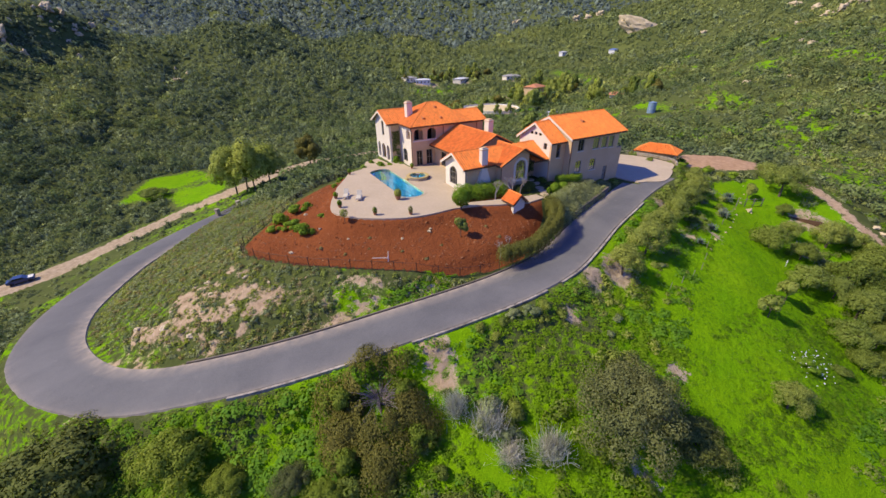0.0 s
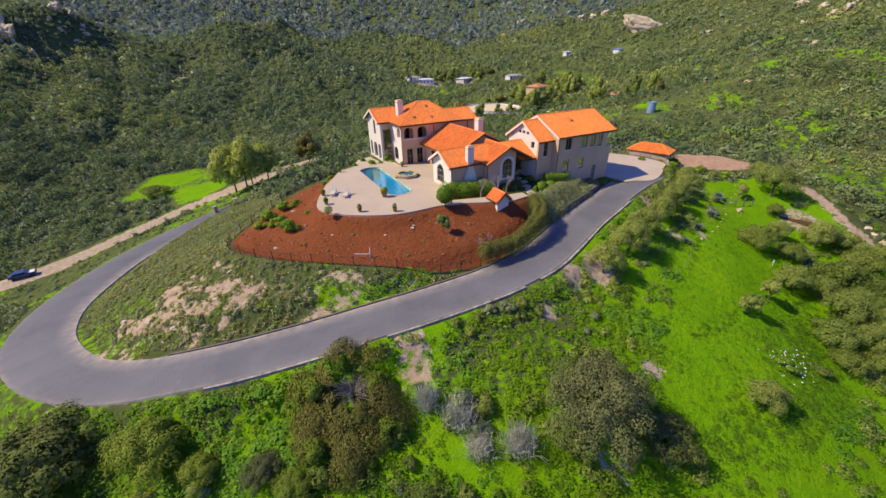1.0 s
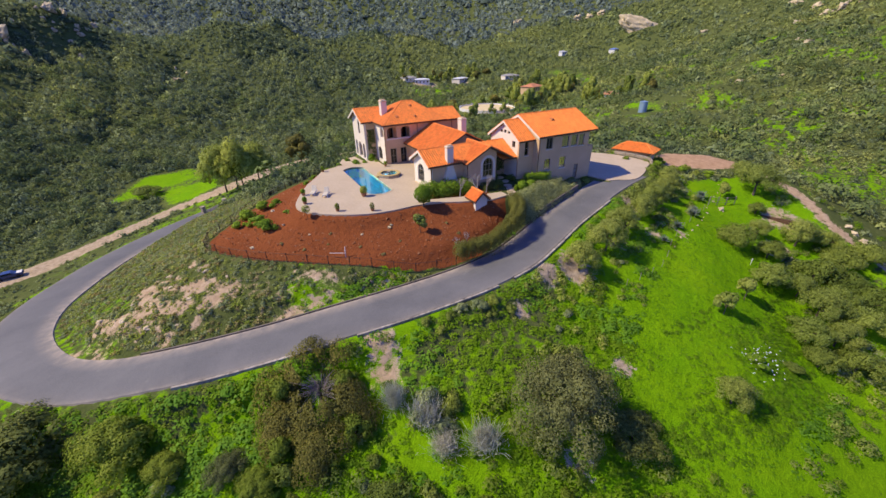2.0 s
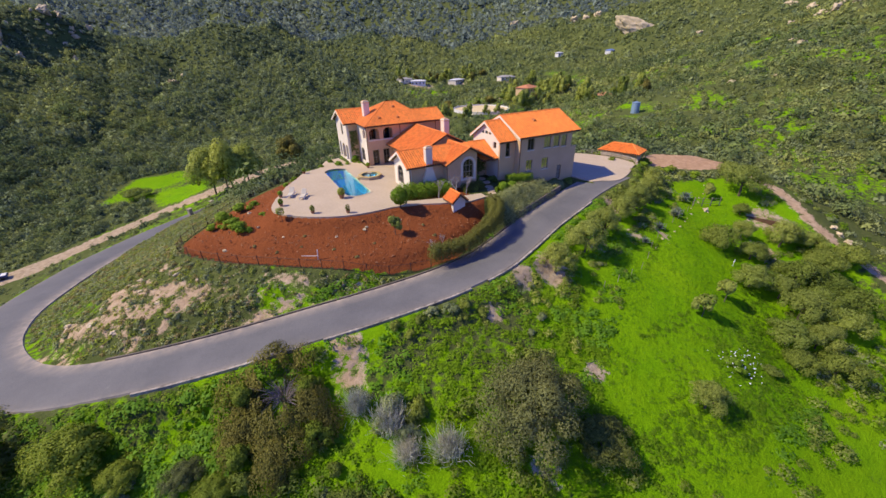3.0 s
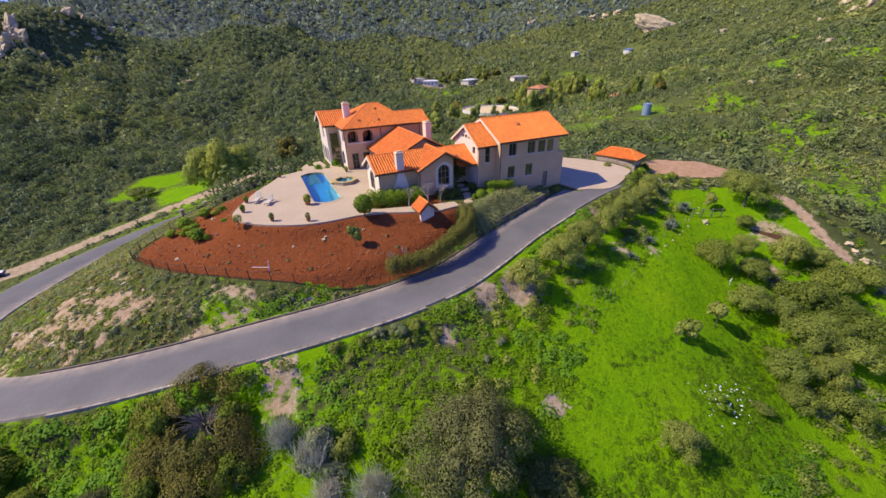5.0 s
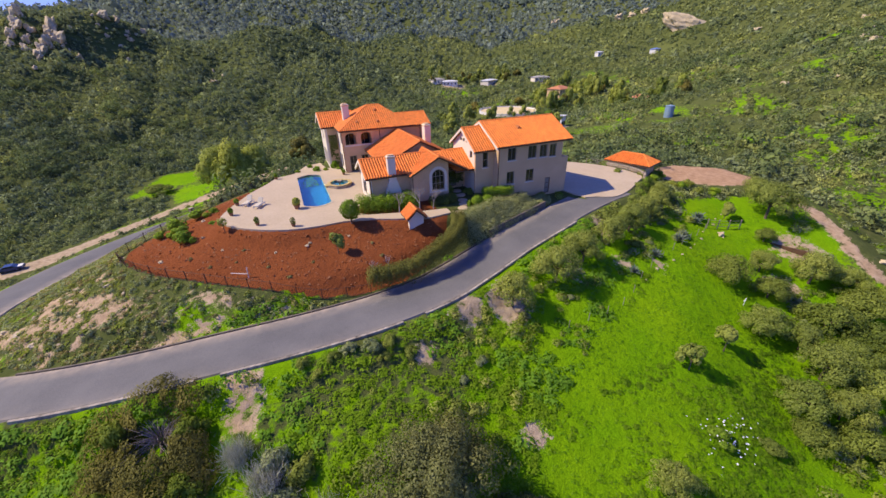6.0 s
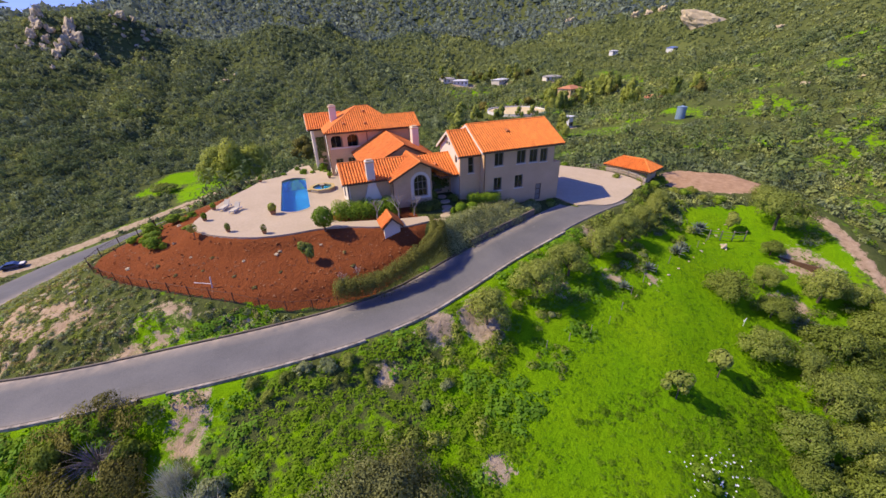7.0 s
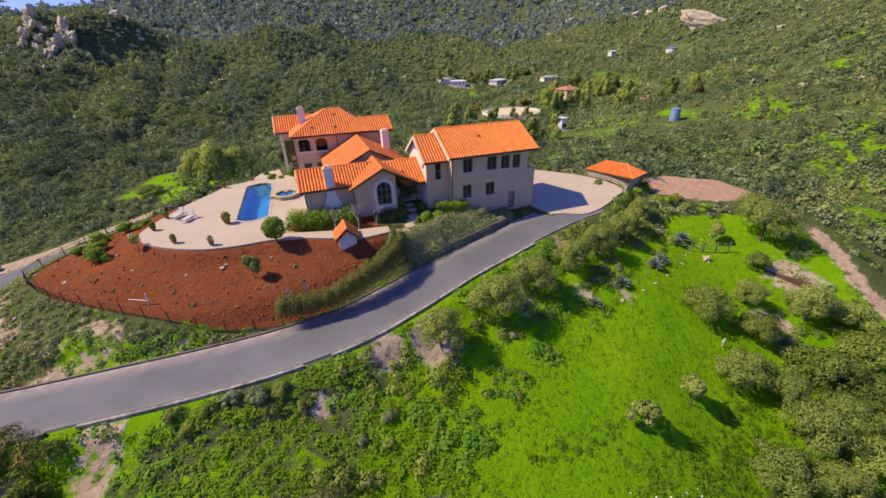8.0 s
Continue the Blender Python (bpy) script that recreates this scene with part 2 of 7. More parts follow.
# bush cores: darker than the leaves, the shade between sprays put into colour
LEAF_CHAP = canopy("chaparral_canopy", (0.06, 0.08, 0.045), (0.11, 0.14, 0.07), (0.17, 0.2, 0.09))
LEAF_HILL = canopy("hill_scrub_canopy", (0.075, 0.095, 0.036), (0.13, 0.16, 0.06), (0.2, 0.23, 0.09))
# far bushes: the blue of distance haze is put into their base colour
LEAF_FAR_HAZED = canopy("mountain_canopy_hazed", (0.06, 0.085, 0.07), (0.105, 0.135, 0.11), (0.16, 0.185, 0.15))
LEAF_HILLTWIG = hill_foliage("hill_leaves", (0.15, 0.195, 0.11), (0.23, 0.28, 0.145), (0.33, 0.375, 0.17))
LEAF_HILLSIDE = hill_foliage("hillside_leaves", (0.145, 0.18, 0.07), (0.225, 0.265, 0.095), (0.33, 0.36, 0.14))
LEAF_THICKET = hill_foliage("thicket_leaves", (0.1, 0.14, 0.06), (0.155, 0.205, 0.08), (0.225, 0.275, 0.1))
# leaf colour lightened and blued in place of haze over the mountains
LEAF_MOUNTAIN_HAZED = hill_foliage("mountain_leaves", (0.13, 0.175, 0.165), (0.195, 0.245, 0.22), (0.27, 0.315, 0.28))

# ---- building tools ----
def part(name, bm, material, parent=None, label="", smooth=False):
    """Links a bmesh as one mesh object, under a thing or a part."""
    me = bpy.data.meshes.new(name)
    bm.to_mesh(me)
    bm.free()
    me.materials.append(material)
    if smooth:
        me.shade_smooth()
    ob = new(name, me)
    if parent:
        ob.parent = parent
    if label:
        tagged(ob, label)
    return ob


def thing(name, place, label, category, group="", kind="", turn=0.0):
    ob = new(name)
    ob.matrix_basis = pose(*place, 0, 0, turn)
    return tagged(ob, label, category, group, kind)


def box(bm, x0, y0, z0, x1, y1, z1, bevel=0.0):
    m = Matrix.LocRotScale(((x0 + x1) / 2, (y0 + y1) / 2, (z0 + z1) / 2), None, (abs(x1 - x0), abs(y1 - y0), abs(z1 - z0)))
    made = bmesh.ops.create_cube(bm, size=1, matrix=m)
    if bevel:
        edges = list({e for v in made["verts"] for e in v.link_edges})
        bmesh.ops.bevel(bm, geom=edges, offset=bevel, segments=1, affect="EDGES")
    return bm


def rod(bm, a, b, r0, r1=None, sides=6):
    """A tapered rod from a to b."""
    a, b = Vector(a), Vector(b)
    d = b - a
    m = Matrix.Translation((a + b) / 2) @ d.to_track_quat("Z", "Y").to_matrix().to_4x4()
    bmesh.ops.create_cone(bm, cap_ends=True, segments=sides, radius1=r0, radius2=r0 if r1 is None else r1, depth=d.length, matrix=m)
    return bm


def arch(u0, u1, v0, v1, rise=None):
    """An opening with a round head."""
    r = (u1 - u0) / 2
    rise = r if rise is None else rise
    mid = (u0 + u1) / 2
    return [(u0, v0), (u1, v0)] + [(mid + r * math.cos(a), v1 - rise + rise * math.sin(a)) for a in (math.pi * k / 12 for k in range(13))]


def oblong(u0, u1, v0, v1):
    return [(u0, v0), (u1, v0), (u1, v1), (u0, v1)]


def plate(outline, holes, axis, at, thick):
    """A slab in the plane axis = at, thick along +axis (or -), with openings through it."""
    bm = bmesh.new()
    edges = []
    for ring in (outline, *holes):
        vs = [bm.verts.new((u, v, 0)) for u, v in ring]
        edges += [bm.edges.new((vs[k - 1], vs[k])) for k in range(len(vs))]
    bmesh.ops.triangle_fill(bm, use_beauty=True, edges=edges)
    made = bmesh.ops.extrude_face_region(bm, geom=bm.faces[:])
    bmesh.ops.translate(bm, verts=[g for g in made["geom"] if isinstance(g, bmesh.types.BMVert)], vec=(0, 0, thick))
    for v in bm.verts:
        u, w, h = v.co
        v.co = {"y": (u, at + h, w), "x": (at + h, u, w), "z": (u, w, at + h)}[axis]
    bmesh.ops.recalc_face_normals(bm, faces=bm.faces[:])
    return bm


def inset(ring, d):
    """A convex ring drawn in by about d."""
    n, out = len(ring), []
    area = sum(ring[k - 1][0] * ring[k][1] - ring[k][0] * ring[k - 1][1] for k in range(n))
    for k in range(n):
        p0, p, p1 = (Vector(ring[(k + j) % n]) for j in (-1, 0, 1))
        a, b = (p - p0), (p1 - p)
        if a.length < 1e-6 or b.length < 1e-6:
            out.append(tuple(p))
            continue
        na, nb = Vector((-a.y, a.x)).normalized(), Vector((-b.y, b.x)).normalized()
        m = (na + nb).normalized()
        s = 1 if area > 0 else -1
        out.append(tuple(p + s * m * d / max(0.4, m.dot(na))))
    return out


def window(parent, axis, at, ring, into, bars=(1, 1), label="dark-paned window in a timber frame", sill=True):
    """A window set into a wall's opening; into: +1 or -1, the way indoors along the axis."""
    w = part("window", plate(ring, [inset(ring, 0.09)], axis, at + into * 0.1, into * 0.08), FRAME, parent, label)
    us, vs = [u for u, _ in ring], [v for _, v in ring]
    part("pane", plate(inset(ring, 0.085), [], axis, at + into * 0.135, into * 0.012), GLASS, w).visible_shadow = False
    bm = bmesh.new()
    for k in range(1, bars[0] + 1):
        u = min(us) + (max(us) - min(us)) * k / (bars[0] + 1)
        put(bm, axis, u - 0.025, min(vs) + 0.09, u + 0.025, max(vs) - 0.1, at + into * 0.11, at + into * 0.17)
    for k in range(1, bars[1] + 1):
        v = min(vs) + (max(vs) - min(vs)) * k / (bars[1] + 1)
        put(bm, axis, min(us) + 0.09, v - 0.025, max(us) - 0.09, v + 0.025, at + into * 0.112, at + into * 0.168)
    part("glazing_bar", bm, FRAME, w)
    if sill:
        bm = bmesh.new()
        put(bm, axis, min(us) - 0.08, min(vs) - 0.1, max(us) + 0.08, min(vs) - 0.002, at - into * 0.07, at + into * 0.1)
        part("sill", bm, STUCCO_PALE_AND_LIT, w)
    return w


def put(bm, axis, u0, v0, u1, v1, h0, h1):
    h0, h1 = min(h0, h1), max(h0, h1)
    if axis == "y":
        box(bm, u0, h0, v0, u1, h1, v1)
    else:
        box(bm, h0, u0, v0, h1, u1, v1)


def tiled(parent, corners, down, name="roof_slope", column=0.33, row=0.42):
    """A roof slope: a thin deck and, over it, courses of barrel tiles cut to the slope's outline. corners: its outline in 3D; down: down-slope way in plan."""
    pts = [Vector(c) for c in corners]
    n = (pts[1] - pts[0]).cross(pts[2] - pts[1]).normalized()
    if n.z < 0:
        n = -n
        pts.reverse()
    d = Vector((*down, 0))
    d = (d - n * d.dot(n)).normalized()
    a = n.cross(d)
    o = pts[0]
    flat = [((p - o).dot(a), (p - o).dot(d)) for p in pts]
    a0, a1 = min(f[0] for f in flat), max(f[0] for f in flat)
    d0, d1 = min(f[1] for f in flat), max(f[1] for f in flat)
    bm = bmesh.new()
    shape = ((0.0, 0.0), (0.16, 0.1), (0.33, 0.135), (0.5, 0.135), (0.67, 0.1), (0.83, 0.0), (1.0, 0.0))
    rnd = random.Random(int(1000 * abs(o.x + o.y)))
    for i in range(math.ceil((a1 - a0) / column)):
        for j in range(math.ceil((d1 - d0) / row)):
            lo, hi = d1 - j * row, d1 - (j + 1) * row - 0.03
            tip = 0.04 + rnd.uniform(-0.008, 0.01)
            rows = []
            for at, up in ((hi, 0.012), (lo, tip)):
                rows.append([bm.verts.new(o + a * (a0 + (i + s) * column) + d * at + n * (h + up)) for s, h in shape])
            for k in range(6):
                bm.faces.new((rows[0][k], rows[1][k], rows[1][k + 1], rows[0][k + 1]))
    count = len(pts)
    for k in range(count):
        p, q = pts[k], pts[(k + 1) % count]
        out = (q - p).cross(n).normalized()
        bmesh.ops.bisect_plane(bm, geom=bm.verts[:] + bm.edges[:] + bm.faces[:], plane_co=p + out * 0.02, plane_no=out, clear_outer=True)
    deck = bmesh.new()
    top = [deck.verts.new(p) for p in pts]
    low = [deck.verts.new(p - Vector((0, 0, 0.16))) for p in pts]
    deck.faces.new(top), deck.faces.new(low[::-1])
    for k in range(count):
        deck.faces.new((top[k], low[k], low[(k + 1) % count], top[(k + 1) % count]))
    bmesh.ops.recalc_face_normals(deck, faces=deck.faces[:])
    slope = part(name, deck, WOOD, parent, "dark timber eaves under the tiles")
    part("roof_tiles", bm, TILE, slope, "sunlit orange clay barrel tiles", smooth=False)
    return slope


def caps(parent, lines, name="ridge_tiles", r=0.15):
    """Half-round cap tiles along each ridge, hip and rake."""
    for p, q in lines:
        bm = bmesh.new()
        p, q = Vector(p), Vector(q)
        way = q - p
        count = max(1, round(way.length / 0.42))
        side = Vector((way.y, -way.x, 0)).normalized()
        up = side.cross(way).normalized()
        if up.z < 0:
            up = -up
        for k in range(count):
            s, e = p + way * (k / count), p + way * ((k + 1.08) / count)
            rings = []
            for at, rr in ((s, r), (e, r * 0.86)):
                rings.append([bm.verts.new(at + side * rr * math.cos(x) + up * (rr * math.sin(x) + 0.03)) for x in (math.pi * j / 6 for j in range(7))])
            for j in range(6):
                bm.faces.new((rings[0][j], rings[0][j + 1], rings[1][j + 1], rings[1][j]))
            bm.faces.new(rings[0]), bm.faces.new(rings[1][::-1])
        made = part(name, bm, TILE, parent)
    return made


def lathe(bm, profile, sides=14):
    """A turned shape from (radius, height) pairs."""
    rings = [[bm.verts.new((r * math.cos(2 * math.pi * k / sides), r * math.sin(2 * math.pi * k / sides), h)) for k in range(sides)] for r, h in profile]
    for lo, hi in zip(rings, rings[1:]):
        for k in range(sides):
            bm.faces.new((lo[k], lo[(k + 1) % sides], hi[(k + 1) % sides], hi[k]))
    bm.faces.new(rings[0][::-1]), bm.faces.new(rings[-1])
    return bm

# ---- the land ----
def smooth(e0, e1, v):
    k = np.clip((v - e0) / (e1 - e0), 0, 1)
    return k * k * (3 - 2 * k)


def hashed(ix, iy, seed):
    h = (ix.astype(np.int64) * 374761393 + iy.astype(np.int64) * 668265263 + seed * 974711) & 0x7FFFFFFF
    h = ((h ^ (h >> 13)) * 1274126177) & 0x7FFFFFFF
    return ((h ^ (h >> 16)) & 0xFFFF) / 65535.0


def lumps(x, y, size, seed=1, octaves=3):
    """Layered value noise, about -1 to 1, with features of the given size in metres."""
    out, amp, total = 0.0, 1.0, 0.0
    for k in range(octaves):
        u, v = x / size + 17.3 * k, y / size - 9.1 * k
        iu, iv = np.floor(u), np.floor(v)
        fu, fv = u - iu, v - iv
        fu, fv = fu * fu * (3 - 2 * fu), fv * fv * (3 - 2 * fv)
        c = [hashed(iu + a, iv + b, seed + k) for a, b in ((0, 0), (1, 0), (0, 1), (1, 1))]
        out = out + amp * ((c[0] * (1 - fu) + c[1] * fu) * (1 - fv) + (c[2] * (1 - fu) + c[3] * fu) * fv)
        total, amp, size = total + amp, amp * 0.5, size / 2
    return 2 * out / total - 1


# Spot heights of the plan: the hilltop, its flanks, the valleys, the mountains.
HILLTOP = [(-26, 8, -0.3), (-20, -1, -0.4), (-10, 10, -0.3), (-5, 25, -0.3), (0, 4, -0.9), (15, 5, -1.9), (23, 2, -2.0), (-43, 6, -2.9), (-35, -3.6, -3.0), (-24, -9.2, -3.1), (-14, -8.8, -2.5), (-4, -4.5, -1.5), (-33, 17, -1.6), (-22, 32, -2.5), (10, 22, -3)]
FLANKS = [(-25, -19, -6), (-31, -21, -8), (-21, -26, -9), (-8, -26, -9), (-6, -21, -7), (4, -19, -7), (9, -16, -5.9), (15, -14.5, -5.3), (26, -12, -6.2), (7, -26, -9.6), (11, -29, -12), (32, -18, -7.8), (42, -4, -3.8), (40, -15, -5.4), (39, -23, -8.3), (-52, -16, -11), (-66, -8, -14), (-78, 15, -18), (-48, 22, -8), (-38, 40, -9), (-30, -46, -21), (-1, -33.5, -12), (5, -46, -19), (40, -42, -15), (65, -20, -9)]
VALLEYS = [(-84, 63, -25.5), (-57, 129, -24.5), (-42, 97, -21), (-20, 106, -19.5), (-62, 88, -24), (60, 15, -7), (93, 28, -4.5), (96, 52, -5.2), (120, 31, -2.5), (126, 40, 2), (30, 70, -14), (88, 136, -14), (121, 120, -13.5), (127, 94, -7), (138, 162, -13.5), (156, 282, -12), (121, 290, -13), (152, 179, -13.5), (195, 200, -6), (168, 176, -12), (-150, 60, -36), (-120, -60, -38), (-40, -140, -48), (80, -120, -34), (-150, 120, -30)]
# The west crag and the spurs below it, the middle ridge and its face, the second ridge.
CRAG = [(-183, 314, 34), (-166, 322, 43), (-147, 324, 40), (-128, 345, 45), (-117, 369, 38), (-102, 393, 27), (-154, 272, 18), (-140, 267, 14), (-128, 314, 23), (-113, 334, 24), (-129, 288, 13), (-136, 247, 0), (-148, 231, -1), (-120, 289, 11), (-112, 239, -5), (-109, 199, -13), (-109, 162, -18), (-82, 326, 15), (-84, 285, 1), (-85, 245, -8), (-67, 307, 1), (-73, 271, -6), (-85, 209, -16), (-96, 192, -18), (-101, 159, -20)]
RIDGE = [(-27, 373, 40), (-9, 362, 38), (10, 365, 32), (33, 366, 25), (58, 361, 11), (82, 344, 3), (112, 316, -8), (115, 276, -14), (-29, 333, 20), (-35, 293, 2), (-47, 243, -15), (-58, 202, -22), (2, 330, 11), (10, 289, -4), (16, 247, -17), (55, 294, -7), (53, 248, -18), (24, 225, -24), (-22, 192, -23), (-30, 440, 22), (20, 440, 10), (75, 430, -4), (125, 395, -10), (34, 518, 52), (97, 506, 30), (155, 509, 47), (186, 497, 44), (208, 442, 20), (297, 459, 36), (197, 368, 5), (153, 424, 18), (60, 590, 25), (170, 590, 25), (-60, 480, 22), (-90, 560, 34)]
RANGE = [(309, 183, 12), (241, 230, 5), (276, 128, 16), (324, 227, 30), (359, 152, 40), (155, 47, 5), (214, 104, 6), (168, 83, -2), (195, 56, 13), (106, 9, 0), (217, 153, -3), (303, 237, 12), (256, 257, 8), (300, 58, 36), (-240, 360, 34), (-470, 840, 104), (-412, 880, 88), (-384, 891, 80), (-353, 903, 84), (-400, 1020, 86), (-300, 900, 104), (-420, 770, 76), (-365, 765, 70), (-320, 765, 74), (-300, 600, 40), (-190, 520, 22), (-173, 746, 76), (-57, 761, 72), (-57, 880, 125), (60, 850, 130), (220, 760, 118), (380, 800, 150), (420, 520, 90), (420, 320, 62), (650, 560, 160), (620, 200, 110), (450, 40, 70), (300, -150, 20), (-560, 700, 95), (-500, 150, 10), (1300, 1300, 220), (-900, 1300, 110), (-480, 1200, 95), (-1400, 0, 60), (1400, 0, 180), (0, -1400, -40), (1300, -1300, 20), (-1300, -1300, 0)]
SPOTS = np.array(HILLTOP + FLANKS + VALLEYS + CRAG + RIDGE + RANGE, float)


def kernel(x, y):
    r = np.hypot(x[..., None] - SPOTS[:, 0], y[..., None] - SPOTS[:, 1])
    return np.sqrt(r * r + 16.0)


SPAN = np.linalg.solve(kernel(SPOTS[:, 0], SPOTS[:, 1]), SPOTS[:, 2])

# The drive: down from the garage yard, round the bend and on to the gate.
DRIVE = [(17.5, -3.0, -1.72), (13, -4.0, -1.74), (8, -5.2, -2.05), (2.3, -7.0, -2.45), (-3, -8.6, -2.9), (-9.2, -11, -3.4), (-14, -12.6, -3.75), (-19.5, -13.2, -4.1), (-26, -12.9, -4.5), (-33, -12.1, -4.95), (-40, -10.8, -5.7), (-46, -9, -6.5), (-53, -5.4, -8), (-58, -1, -9.1), (-62.1, 5.2, -10.3), (-64.6, 11.7, -11.3), (-65.4, 20, -12.5), (-64, 30, -13.9), (-61, 39, -14.9), (-55, 50, -16), (-46.3, 61.5, -17), (-39, 71, -17.6)]
# The pale valley road below the hill.
TRACK = [(-150, 60, -33), (-120, 62, -29.5), (-92, 65, -26), (-81, 71, -26), (-70, 79, -25), (-58, 89, -24), (-48.5, 92, -22), (-38, 98, -21), (-28, 104, -20), (-14, 106, -19), (5, 100, -17)]
# The dirt track along the east shoulder.
TRAIL = [(38, -2, -3.6), (43, -8, -3.9), (43.5, -13, -4.7), (41, -19, -6.3), (38, -25, -8.8), (36, -34, -12)]


def spline(points, step=0.6):
    """A Catmull-Rom curve through the points."""
    p = [Vector(q) for q in points]
    p = [p[0] * 2 - p[1]] + p + [p[-1] * 2 - p[-2]]
    out = []
    for k in range(1, len(p) - 2):
        n = max(2, round((p[k + 1] - p[k]).length / step))
        for j in range(n):
            t = j / n
            out.append(0.5 * (2 * p[k] + (p[k + 1] - p[k - 1]) * t + (2 * p[k - 1] - 5 * p[k] + 4 * p[k + 1] - p[k + 2]) * t * t + (3 * p[k] - p[k - 1] - 3 * p[k + 1] + p[k + 2]) * t ** 3))
    return np.array([tuple(q) for q in out + [p[-2]]])


# Ravines on the western hills: line, depth, width.
GULLIES = [(spline([(x, y, 0) for x, y in line], 4.0), deep, wide) for line, deep, wide in (
    ([(-100, 318), (-98, 300), (-95, 258), (-93, 223), (-96, 192), (-101, 159)], 5, 3.5),
    ([(-60, 325), (-67, 307), (-73, 271), (-79, 246), (-85, 209), (-96, 192)], 4, 5),
    ([(-122, 330), (-124, 300), (-126, 270), (-127, 235), (-124, 200)], 3, 6),
    ([(-12, 335), (-22, 290), (-36, 245), (-44, 210)], 4, 6),
    ([(30, 335), (30, 295), (34, 255), (30, 215)], 4, 6),
    ([(72, 330), (72, 295), (70, 255)], 4, 8),
    ([(60, 500), (75, 470), (95, 440), (120, 400)], 9, 12),
    ([(170, 490), (165, 455), (170, 410), (165, 360)], 9, 12),
    ([(250, 470), (235, 420), (215, 370)], 9, 12),
)]
DRIVE_LINE, TRACK_LINE, TRAIL_LINE = spline(DRIVE), spline(TRACK, 2.0), spline(TRAIL, 1.0)
DRIVE_HALF = np.interp(np.arange(len(DRIVE_LINE)), [0, 33, 68, 113, 133, 158, 183, 203, len(DRIVE_LINE) - 1], [2.6, 2.6, 2.6, 2.6, 2.7, 3.4, 3.5, 3.2, 2.3])


def near_line(x, y, line):
    """Distance to a line, the index of its nearest point and the side (+ left of its way)."""
    far, at = np.full(x.shape, 1e9), np.zeros(x.shape, int)
    for k in range(0, len(line), 40):
        some = line[k : k + 40]
        d = np.hypot(x[..., None] - some[:, 0], y[..., None] - some[:, 1])
        n = d.argmin(-1)
        v = np.take_along_axis(d, n[..., None], -1)[..., 0]
        better = v < far
        far, at = np.where(better, v, far), np.where(better, n + k, at)
    return far, at


def inside(x, y, ring):
    """Signed distance to a ring: negative within."""
    far, odd = np.full(x.shape, 1e9), np.zeros(x.shape, bool)
    for (ax, ay), (bx, by) in zip(ring, ring[1:] + ring[:1]):
        dx, dy = bx - ax, by - ay
        t = np.clip(((x - ax) * dx + (y - ay) * dy) / (dx * dx + dy * dy), 0, 1)
        far = np.minimum(far, np.hypot(x - ax - t * dx, y - ay - t * dy))
        if dy:
            odd ^= ((ay > y) != (by > y)) & (x < dx * (y - ay) / dy + ax)
    return np.where(odd, -far, far)


def rounded(points, steps=4):
    """A closed ring drawn smoothly through the points."""
    p, out = [Vector(q) for q in points], []
    n = len(p)
    for k in range(n):
        a, b, c, d = (p[(k + j) % n] for j in (-1, 0, 1, 2))
        for j in range(steps):
            t = j / steps
            q = 0.5 * (2 * b + (c - a) * t + (2 * a - 5 * b + 4 * c - d) * t * t + (3 * b - a - 3 * c + d) * t ** 3)
            out.append((q.x, q.y))
    return out


TERRACE = rounded([(-30.4, 13.2), (-31.9, 9.5), (-32.9, 5.6), (-31.6, 2.8), (-29, 0.6), (-26, -0.95), (-23, -1.45), (-20, -1.4), (-18.2, -1.7)])[4:-8] + [(-20, -1.4), (-17, -2.1), (-14.6, -3.3), (-11, -4.6), (-8.4, -4.3), (-8.4, -2.9), (-12, -2.3), (-17.2, -0.7), (-18.7, 0.7), (-18.2, 2.3), (-16.3, 3.2), (-16, 8), (-9, 8), (-9, 18), (-17, 18), (-17, 22), (-19, 22), (-19.5, 26), (-22, 25), (-24, 21), (-26.5, 20), (-28, 17.2), (-30, 14)]
YARD = rounded([(11, -2), (13, -4.3), (15.5, -5.4), (19.5, -4), (23, -2), (25.4, -0.7), (26, 2), (25.3, 6), (23, 9.6), (19, 13.5), (11, 14)], 3)
MULCH = [(-43.2, 7), (-42.2, 3.8), (-38.8, 0), (-33.2, -4.2), (-28.5, -7.2), (-24, -9.1), (-20, -10), (-16.5, -10), (-13, -8.6), (-9.5, -5.6), (-8.6, -3.5), (-9, 2), (-16, 3), (-28, 12), (-27.5, 20), (-30, 21), (-34.5, 18), (-39, 13)]
CLEARING = [(33, 0.8), (37, -4.3), (41.5, -6.5), (46, -4.5), (47, 1), (42, 6), (37, 6)]
LAWN = [(-2, -22), (4, -18.5), (12, -14.8), (20, -13), (30, -9), (38, -12), (36, -18), (28, -20), (22, -24), (18, -30), (10, -36), (-8, -36), (-16, -29), (-10, -25)]
ARENA = [(91.5 + 15 * math.cos(a), 144.5 + 16 * math.sin(a)) for a in (2 * math.pi * k / 28 for k in range(28))]
BEND_SIDE = [(-63, 4), (-63, 25), (-57, 43), (-48, 56), (-38, 46), (-36, 18), (-43, 8)]
ROADSIDE = [(-68, 8), (-74, 30), (-80, 46), (-98, 62), (-80, 78), (-56, 95), (-40, 104), (-30, 100), (-33, 78), (-46, 66), (-62, 42), (-68, 24)]
FIELDS = ([(184, 178), (190, 216), (210, 222), (216, 190), (200, 176)], [(160, 62), (180, 62), (180, 48), (160, 42)], [(84, 62), (112, 66), (112, 48), (92, 44)])
MEADOW = [(-80, 114), (-73, 136), (-58, 140), (-49, 128), (-46, 102), (-56, 94), (-62, 96), (-64, 108)]


